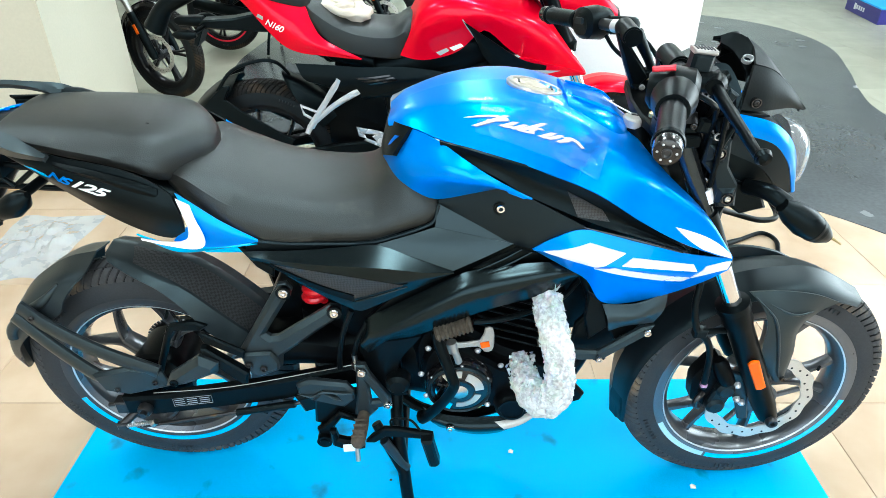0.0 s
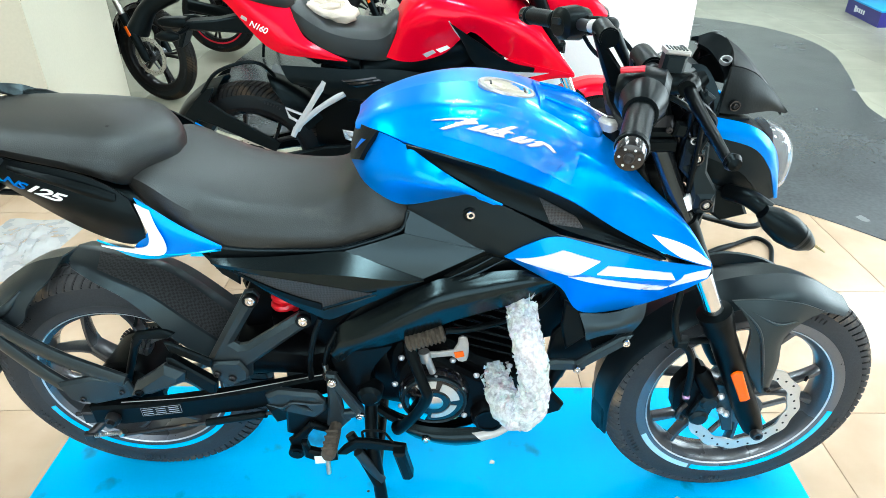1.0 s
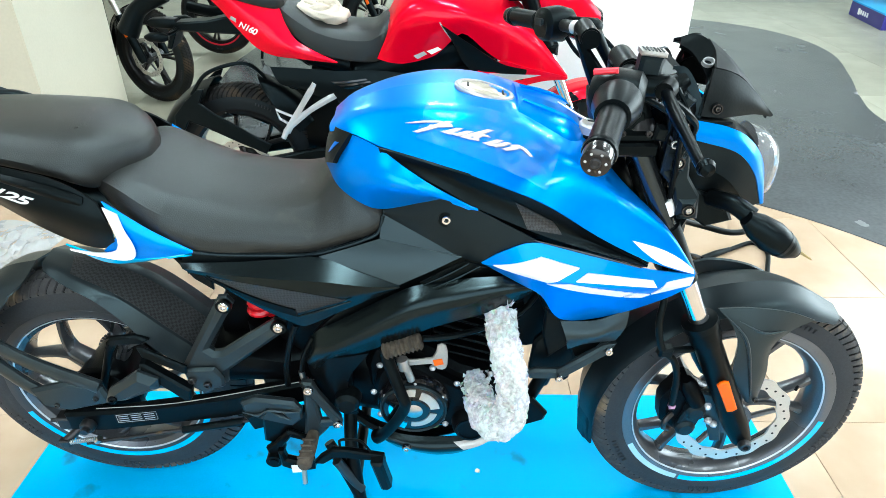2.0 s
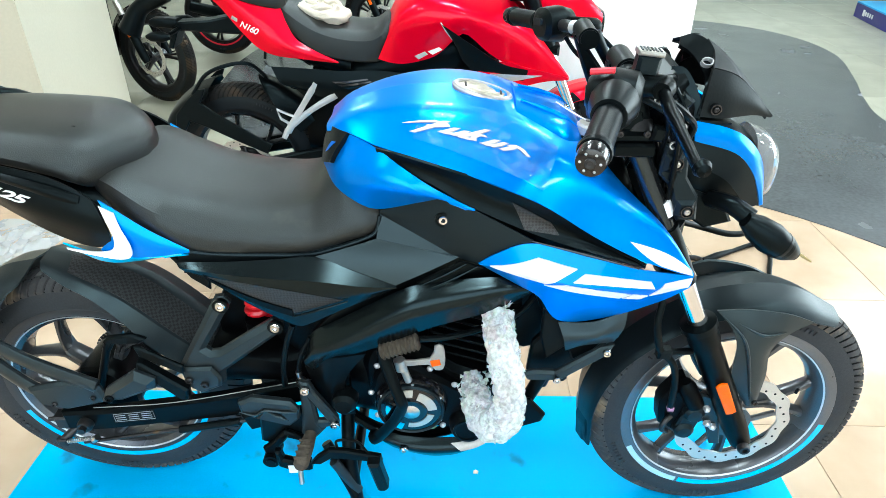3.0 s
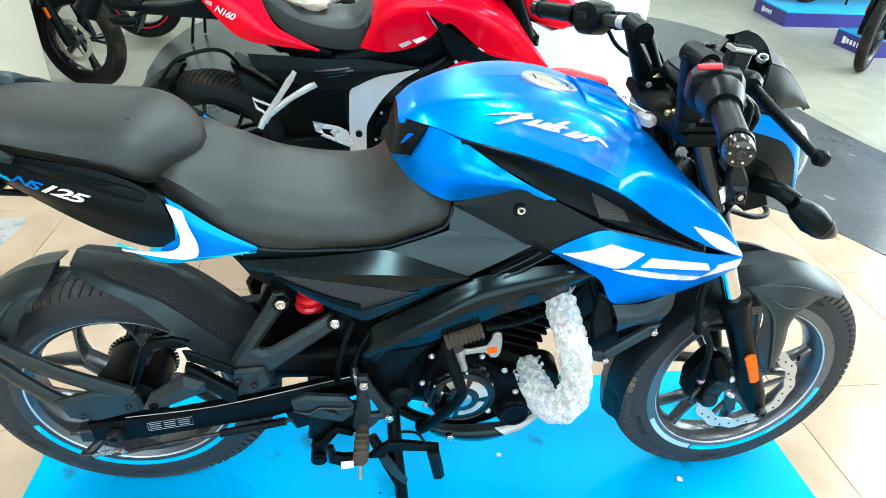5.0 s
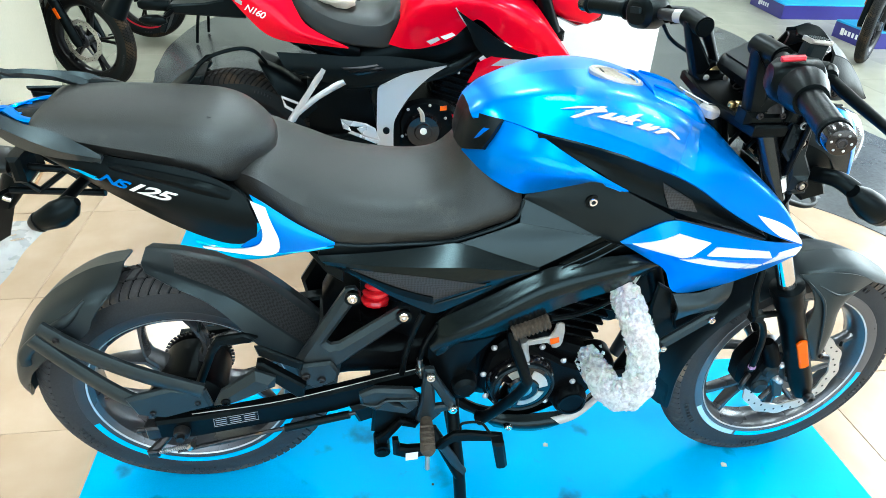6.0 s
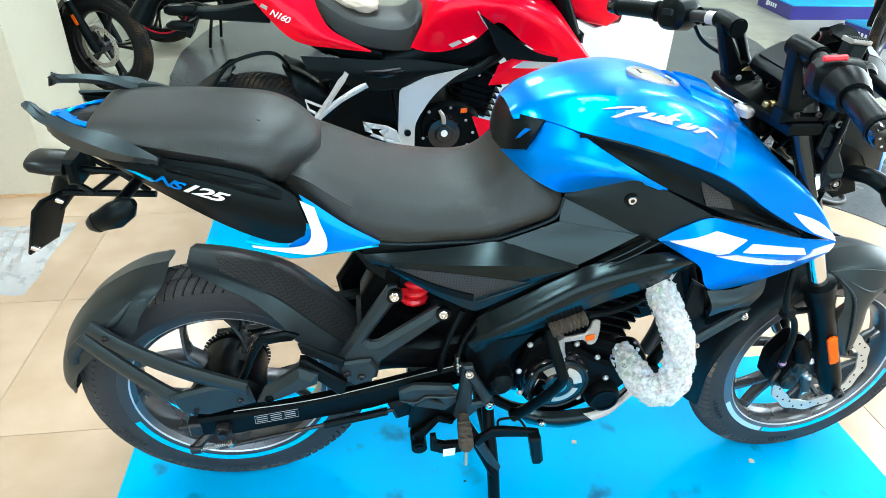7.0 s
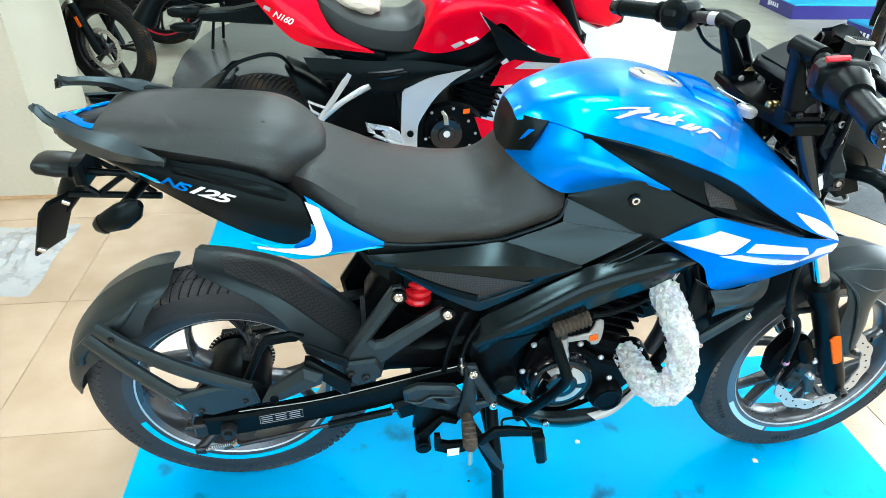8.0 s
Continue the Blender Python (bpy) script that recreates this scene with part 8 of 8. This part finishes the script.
part("belly_cover", Sheet([[(0.781, -0.135, 0.489), (0.83, -0.136, 0.476), (0.884, -0.134, 0.459)], [(0.800, -0.142, 0.440), (0.84, -0.142, 0.430), (0.875, -0.138, 0.425)], [(0.820, -0.138, 0.387), (0.845, -0.138, 0.398), (0.872, -0.134, 0.414)]], 8, 6).solid(0.006), RED, red, "red belly cover")
part("frame_core", both(join(tube([(0.40, -0.11, 0.60), (0.55, -0.13, 0.62), (0.78, -0.12, 0.66), (1.02, -0.04, 0.82)], 0.024, 10), tube([(0.50, -0.11, 0.60), (0.52, -0.12, 0.48), (0.54, -0.12, 0.36)], 0.022, 10))), BLACKP, red)
part("airbox", hull([(0.30, 0, 0.09, 0.50, 0.70), (0.42, 0, 0.11, 0.46, 0.74), (0.60, 0, 0.115, 0.56, 0.80), (0.85, 0, 0.12, 0.66, 0.84), (1.02, 0, 0.07, 0.74, 0.84)], 18), BLACKP, red)
part("swingarm", both(plate([(-0.06, 0.28), (0.02, 0.275), (0.50, 0.36), (0.54, 0.42), (0.30, 0.40), (0.02, 0.34), (-0.06, 0.335)], -0.13, -0.10, 0.006)), SATIN, red)
rA = V3((0, 0, 0.306))
rg = Sheet([[polar(0.340, 104, 0, rA), polar(0.340, 120, 0, rA), polar(0.338, 145, 0, rA), polar(0.336, 175, 0, rA)], [polar(0.325, 105, -0.07, rA), polar(0.322, 120, -0.085, rA), polar(0.322, 145, -0.085, rA), polar(0.320, 175, -0.07, rA)], [polar(0.305, 107, -0.10, rA), polar(0.278, 122, -0.112, rA), polar(0.275, 145, -0.112, rA), polar(0.295, 175, -0.09, rA)]], 22, 8)
rgg = part("rear_mudguard", both(rg.solid(0.003, V3((-0.5, -0.5, 1)))), BLACKP, red, "black tyre-hugging mudguard")
pair("mudguard_arm", plate([(-0.225, 0.465), (-0.212, 0.530), (-0.165, 0.580), (-0.110, 0.625), (-0.085, 0.628), (-0.112, 0.575), (-0.060, 0.532), (0.080, 0.442), (0.130, 0.415), (0.105, 0.375), (0.0, 0.425), (-0.100, 0.478), (-0.165, 0.505), (-0.195, 0.455)], -0.122, -0.110, 0.003), BLACKP, rgg)
part("mudguard_hoop", tube([(-0.135, -0.112, 0.606), (-0.072, -0.105, 0.678), (0.022, -0.10, 0.712), (0.085, -0.09, 0.708), (0.12, -0.06, 0.66), (0.125, -0.04, 0.62)], 0.007, 8), BLACKP, rgg)
rn = Sheet([[(0.10, 0, 0.655), (0.20, 0, 0.600), (0.30, 0, 0.50)], [(0.10, -0.065, 0.66), (0.20, -0.08, 0.605), (0.30, -0.085, 0.505)], [(0.125, -0.10, 0.62), (0.17, -0.11, 0.545), (0.24, -0.11, 0.46)]], 14, 8)
part("inner_mudguard", both(rn.solid(0.004, V3((0.3, -0.5, 1)))), BLACKP, red)
# bars, lamp
part("handlebar", join(rod((1.02, -0.10, 1.03), (0.90, -0.40, 1.04), 0.011), rod((1.02, 0.10, 1.03), (0.90, 0.40, 1.04), 0.011), rod((1.02, -0.10, 1.03), (1.02, 0.10, 1.03), 0.011), rod((1.03, -0.08, 0.95), (1.02, -0.08, 1.04), 0.018), rod((1.03, 0.08, 0.95), (1.02, 0.08, 1.04), 0.018)), SATIN, red)
for s in (-1, 1):
    part("grip", rod((0.945, s * 0.285, 1.036), (0.898, s * 0.405, 1.040), 0.0175, 16), BLACKP, red)
    part("headlamp_cheek", hull([(1.10, s * 0.07, 0.03, 0.86, 0.98), (1.18, s * 0.075, 0.035, 0.82, 1.0), (1.27, s * 0.06, 0.03, 0.80, 0.93), (1.32, s * 0.04, 0.015, 0.82, 0.88)], 18), RED, red, "red headlamp cheek")
part("headlamp", hull([(1.10, 0, 0.07, 0.84, 0.96), (1.24, 0, 0.075, 0.78, 0.94), (1.33, 0, 0.05, 0.80, 0.88)], 20), PIANO, red)
part("triple_clamp", block((1.04, 0, 0.945), (0.09, 0.25, 0.025), 0.008), SATIN, red)
part("lower_clamp", block((1.13, 0, 0.77), (0.09, 0.24, 0.035), 0.01), SATIN, red)
part("radiator", block((0.985, 0, 0.58), (0.04, 0.24, 0.22), 0.008, Matrix.Rotation(radians(-15), 4, "Y")), ENGB, red)
part("side_stand", tube([(0.52, 0.12, 0.32), (0.50, 0.20, 0.15), (0.48, 0.26, 0.012)], 0.012, 8), SATIN, red)
# folded cream cloth on its seat
cl = []
rng = random.Random(3)
for i in range(9):
    r = 0.085 * math.sin(math.pi * (0.08 + 0.84 * i / 8)) ** 0.6
    cl.append([(0.055 + 0.0 + r * 1.15 * math.cos(a) * (1 + rng.uniform(-0.14, 0.14)), r * 0.9 * math.sin(a) * (1 + rng.uniform(-0.14, 0.14)), 0.045 * (1 - math.cos(math.pi * i / 8)) / 2 + rng.uniform(-0.004, 0.004)) for a in [2 * math.pi * k / 22 for k in range(22)]])
cloth = thing("cloth", "crumpled cream cloth lying on the red motorcycle's seat", "cloth", pose(-0.405, 2.400, 0.868, 6, 12, 0))
part("folded_cloth", rings(cl), CLOTH, cloth, angle=80)
part("cloth_fold", join(*[tube([(0.055 + 0.07 * math.cos(a), 0.055 * math.sin(a), 0.022), (0.055 + 0.05 * math.cos(a + 0.7), 0.05 * math.sin(a + 0.7), 0.048), (0.055 + 0.03 * math.cos(a + 1.6), 0.03 * math.sin(a + 1.6), 0.046)], [0.012, 0.014, 0.006], 8) for a in (0.2, 1.4, 2.7, 3.9, 5.1)]), CLOTH, cloth)

# ---- plain black motorcycles further off ----
far = thing("motorcycle", "black commuter motorcycle parked further back", "motorcycle", pose(-3.01, 4.65, 0.0, 0, 0, -22), "parked black motorcycles")
RIMRED = material("red_rim_stripe", (0.75, 0.02, 0.05), 0.3)
wheel(far, "rear_wheel", (0, 0, 0.30), 0.300, 0.050, red_rear | dict(stripe_arcs=((200, 380, RIMRED),), stripe_label="red rim stripe", split=5))
f_fw = wheel(far, "front_wheel", (1.32, 0, 0.295), 0.295, 0.046, front_style | dark_rim | dict(stripe_arcs=(), split=5))
brake_disc(f_fw, (1.32, 0, 0.295), -0.060, 0.12)
for s in (-1, 1):
    lo, hi = V3((1.325, s * 0.095, 0.27)), V3((1.02, s * 0.095, 0.98))
    d = (hi - lo).normalized()
    leg = part("fork_leg", tube([lo, lo + d * 0.03, lo + d * 0.30], [0.02, 0.027, 0.029], 14, smooth=False), SATIN, far)
    part("upper_tube", rod(lo + d * 0.30, hi, 0.018, 14), STEEL if s < 0 else SATIN, leg)
    part("reflector", block(lo + d * 0.20 + V3((0, s * 0.03, 0)), (0.022, 0.008, 0.06), 0.003, Matrix.Rotation(radians(-23), 4, "Y")), ORANGE, leg)
    part("indicator", hull([(1.10, s * 0.19, 0.012, 0.80, 0.82), (1.14, s * 0.20, 0.024, 0.785, 0.835), (1.18, s * 0.20, 0.020, 0.79, 0.83), (1.20, s * 0.20, 0.008, 0.80, 0.82)], 14), BLACKP, far)
    part("indicator_stalk", rod((1.12, s * 0.08, 0.81), (1.14, s * 0.19, 0.81), 0.009), BLACKP, far)
    part("grip", rod((0.93, s * 0.25, 1.03), (0.88, s * 0.38, 1.03), 0.017), BLACKP, far)
fC = V3((1.32, 0, 0.295))
fm = Sheet([[polar(0.325, 185, 0, fC), polar(0.325, 140, 0, fC), polar(0.328, 100, 0, fC), polar(0.322, 70, 0, fC)], [polar(0.315, 185, -0.05, fC), polar(0.315, 140, -0.058, fC), polar(0.318, 100, -0.06, fC), polar(0.312, 70, -0.05, fC)], [polar(0.29, 185, -0.066, fC), polar(0.285, 140, -0.072, fC), polar(0.29, 100, -0.074, fC), polar(0.29, 72, -0.064, fC)]], 20, 6)
part("front_mudguard", both(fm.solid(0.003, V3((0, -0.3, 1)))), PIANO, far)
part("handlebar", join(rod((1.0, -0.10, 1.02), (0.88, -0.385, 1.03), 0.011), rod((1.0, 0.10, 1.02), (0.88, 0.385, 1.03), 0.011), rod((1.0, -0.1, 1.02), (1.0, 0.1, 1.02), 0.011)), SATIN, far)
part("fuel_tank", hull([(0.50, 0, 0.10, 0.80, 0.88), (0.56, 0, 0.14, 0.78, 0.96), (0.70, 0, 0.165, 0.74, 1.0), (0.86, 0, 0.16, 0.74, 0.98), (0.98, 0, 0.10, 0.78, 0.90)], 26), PIANO, far)
part("rider_seat", cushion([(-0.10, 0.08, 0.87, 0.90, 0.92), (0.0, 0.12, 0.84, 0.89, 0.915), (0.20, 0.135, 0.80, 0.85, 0.88), (0.40, 0.14, 0.76, 0.81, 0.84), (0.54, 0.12, 0.77, 0.82, 0.86)]), SEATM, far)
part("tail_core", hull([(-0.20, 0, 0.05, 0.82, 0.88), (-0.05, 0, 0.11, 0.76, 0.87), (0.20, 0, 0.13, 0.68, 0.82), (0.45, 0, 0.13, 0.60, 0.78)], 18), PIANO, far)
part("side_panel", both(plate([(0.22, 0.72), (0.50, 0.74), (0.56, 0.64), (0.40, 0.56), (0.28, 0.60)], -0.155, -0.135, 0.006)), PIANO, far)
part("engine", join(plate([(0.50, 0.42), (0.56, 0.50), (0.72, 0.48), (0.80, 0.40), (0.76, 0.28), (0.58, 0.25), (0.50, 0.32)], -0.12, 0.12, 0.014, 2), moved(block((0, 0, 0), (0.15, 0.15, 0.18), 0.02), pose(0.74, 0, 0.56, 0, 14, 0))), ENGB, far)
part("swingarm", both(plate([(-0.05, 0.28), (0.50, 0.34), (0.50, 0.40), (-0.05, 0.33)], -0.12, -0.095, 0.006)), SATIN, far)
part("exhaust", tube([(0.86, -0.05, 0.55), (0.90, -0.07, 0.40), (0.80, -0.10, 0.26), (0.50, -0.15, 0.27), (0.20, -0.17, 0.33), (-0.15, -0.18, 0.40)], [0.018, 0.018, 0.02, 0.03, 0.045, 0.042], 14), SATIN, far)
part("frame", both(join(tube([(0.98, -0.03, 0.86), (0.90, -0.06, 0.60), (0.82, -0.09, 0.32), (0.50, -0.10, 0.30), (0.42, -0.11, 0.60)], 0.015, 8), tube([(0.98, -0.02, 0.84), (0.60, -0.09, 0.74), (0.10, -0.10, 0.78)], 0.016, 8))), SATIN, far)
part("headlamp", hull([(1.05, 0, 0.06, 0.82, 0.94), (1.14, 0, 0.09, 0.78, 0.98), (1.22, 0, 0.07, 0.80, 0.94), (1.25, 0, 0.03, 0.84, 0.90)], 20), PIANO, far)
pair("rear_shock", tube([(0.10, -0.12, 0.36), (0.20, -0.12, 0.66)], 0.022, 10, smooth=False), SATIN, far)
part("chain_case", plate([(-0.10, 0.28), (0.50, 0.32), (0.50, 0.46), (0.05, 0.42), (-0.10, 0.38)], 0.09, 0.12, 0.008), PIANO, far)
pair("stand_leg", tube([(0.42, -0.10, 0.30), (0.40, -0.16, 0.15), (0.38, -0.18, 0.010)], 0.012, 8), SATIN, far)
far_b = copy_thing(far, pose(-1.78, 5.42, 0.004, 0, 0, -4))
far_c = copy_thing(far, pose(3.88 + 1.0, 4.80 + 0.85, 0.0, 0, 0, 221))
far_d = copy_thing(far, pose(4.75, 6.95, 0.153, 0, 0, 8))
tagged(far_b, "black motorcycle with a red rim stripe behind the red one")
tagged(far_c, "black motorcycle with a brown dusty tyre on the tiles")
tagged(far_d, "black motorcycle parked on a low blue platform")
bag = thing("plastic_bag", "lilac plastic bag hanging from a parked motorcycle", "bag", Matrix.Translation((-2.28, 4.66, 0.62)))
rng = random.Random(9)
part("film", rings([[(0.055 * math.sin(0.35 + 2.5 * i / 7) * math.cos(a) * rng.uniform(0.8, 1.2), 0.04 * math.sin(a), 0.30 - 0.045 * i) for a in [2 * math.pi * k / 16 for k in range(16)]] for i in range(8)]), LILAC, bag, angle=80)

# low display platforms with navy sides
for x0, y0, x1, y1, dx in ((4.22, 6.42, 6.4, 7.25, 0.14), (4.25, 5.22, 6.4, 5.72, 0.05)):
    pf_ = thing("display_platform", "low platform with a light blue top and navy sides", "platform", Matrix.Translation((0, 0, 0)), "display platforms")
    part("base", prism([(x0, y0), (x1, y0), (x1, y1), (x0 + dx, y1)], 0.0, 0.135, 0.003), NAVY, pf_)
    part("top", prism([(x0, y0), (x1, y0), (x1, y1), (x0 + dx, y1)], 0.1355, 0.150, 0.003), CYAN, pf_)
    # pale emblem and plain bars on the end face
    ex = V3((dx, y1 - y0, 0)).normalized()
    for k, (w, h) in enumerate(((0.05, 0.06), (0.035, 0.04), (0.035, 0.04), (0.03, 0.04), (0.03, 0.04))):
        c = V3((x0, y0, 0.07)) + ex * ((y1 - y0) * 0.72 - 0.055 * k) + V3((-0.003, 0, 0))
        part("emblem_bar", moved(block((0, 0, 0), (w, 0.004, h), 0.001), Matrix.Translation(c) @ Matrix.Rotation(math.atan2(ex.y, ex.x), 4, "Z")), WHITED, pf_)
    part("red_badge", block((x0 + 1.0, y0 - 0.002, 0.07), (0.05, 0.004, 0.05), 0.001), REDP, pf_)

# crumpled clear film lying on the tiles
def crumple(name, label, x, y, sx, sy, h, seed, mat):
    ob = thing(name, label, "plastic film", Matrix.Translation((x, y, 0.002)))
    n = 34
    v = []
    for i in range(n + 1):
        for j in range(n + 1):
            u, w = i / n * 2 - 1, j / n * 2 - 1
            edge = max(0.0, 1 - (u * u + w * w) ** 1.5)
            q = V3((u * 2.3 + seed, w * 2.3, seed))
            z = abs(noise.noise(q)) * 0.6 + abs(noise.noise(q * 2.7)) * 0.3 + abs(noise.noise(q * 6)) * 0.12
            k = 1 + 0.25 * noise.noise(V3((u * 1.5, w * 1.5, seed * 3)))
            v.append((u * sx * k, w * sy * k, h * z * edge + 0.001))
    part("film", (v, grid_faces(n, n)), mat, ob, angle=25)


crumple("packing_film", "crumpled clear packing film on the floor tiles", -1.66, 2.22, 0.17, 0.24, 0.075, 4.0, FILM)
# bent steel lever lying on the tiles between the motorcycles
lever = thing("stand_lever", "bent black steel stand lever lying on the tiles", "stand lever", Matrix.Translation((1.2, 2.2, 0.0)))
part("hoop", tube([(0.010, 0.040, 0.011), (0.090, 0.086, 0.011), (0.128, 0.096, 0.011), (0.152, 0.066, 0.011), (0.150, 0.008, 0.011), (0.100, -0.106, 0.011), (0.040, -0.235, 0.011)], 0.009, 12), SATIN, lever)
part("arm", tube([(-0.128, -0.040, 0.014), (-0.06, 0.000, 0.015), (0.012, 0.041, 0.012)], [0.013, 0.014, 0.0095], 12), SATIN, lever)
part("end_cap", tube([(-0.190, -0.010, 0.011), (-0.150, -0.012, 0.012), (-0.126, -0.038, 0.013)], [0.010, 0.011, 0.013], 10), DARKM, lever)
# small flecks of dirt on the blue board
for x, y, s in ((0.176, 1.15, 0.006), (0.615, 1.04, 0.007), (-0.02, 0.985, 0.003), (0.36, 0.95, 0.003), (-0.13, 1.06, 0.003)):
    lt = thing("litter", "small pale scrap lying on the blue board", "litter", Matrix.Translation((x, y, 0.0046)), "scraps on the board")
    part("scrap", prism([(-s, -s * 0.7), (s * 0.9, -s), (s * 1.3, s * 0.4), (s * 0.1, s * 1.2), (-s * 0.8, s * 0.6)], 0.0, 0.002, 0.0006), CLOTH if s > 0.004 else MUD, lt)

# floor tiles, 0.6 m, on the joint bed
# tiles further off get the copy with the reflection mixed into its colour
beige, pale = [part("tile", prism([(0.0012, 0.0012), (0.5988, 0.0012), (0.5988, 0.5988), (0.0012, 0.5988)], -0.004, 0.0, 0.0010), m, floor, lab) for m, lab in ((TILE, ""), (TILE_SHEEN, "floor tile with the far reflection in its colour"))]
beige.location, pale.location = (-1.345, 1.33, 0), (-1.345, 4.33, 0)
for i in range(-5, 15):
    for j in range(-7, 14):
        x, y = -1.345 + 0.6 * i, 1.33 + 0.6 * j
        if (i == 0 and j in (0, 5)) or x < -4.9 or x > 7.4 or y < -3.5:
            continue
        t0 = new("tile", (pale if y > 3.1 or (x > 2.2 and y > 1.9) else beige).data)
        t0.parent = floor
        t0.location = (x, y, 0)
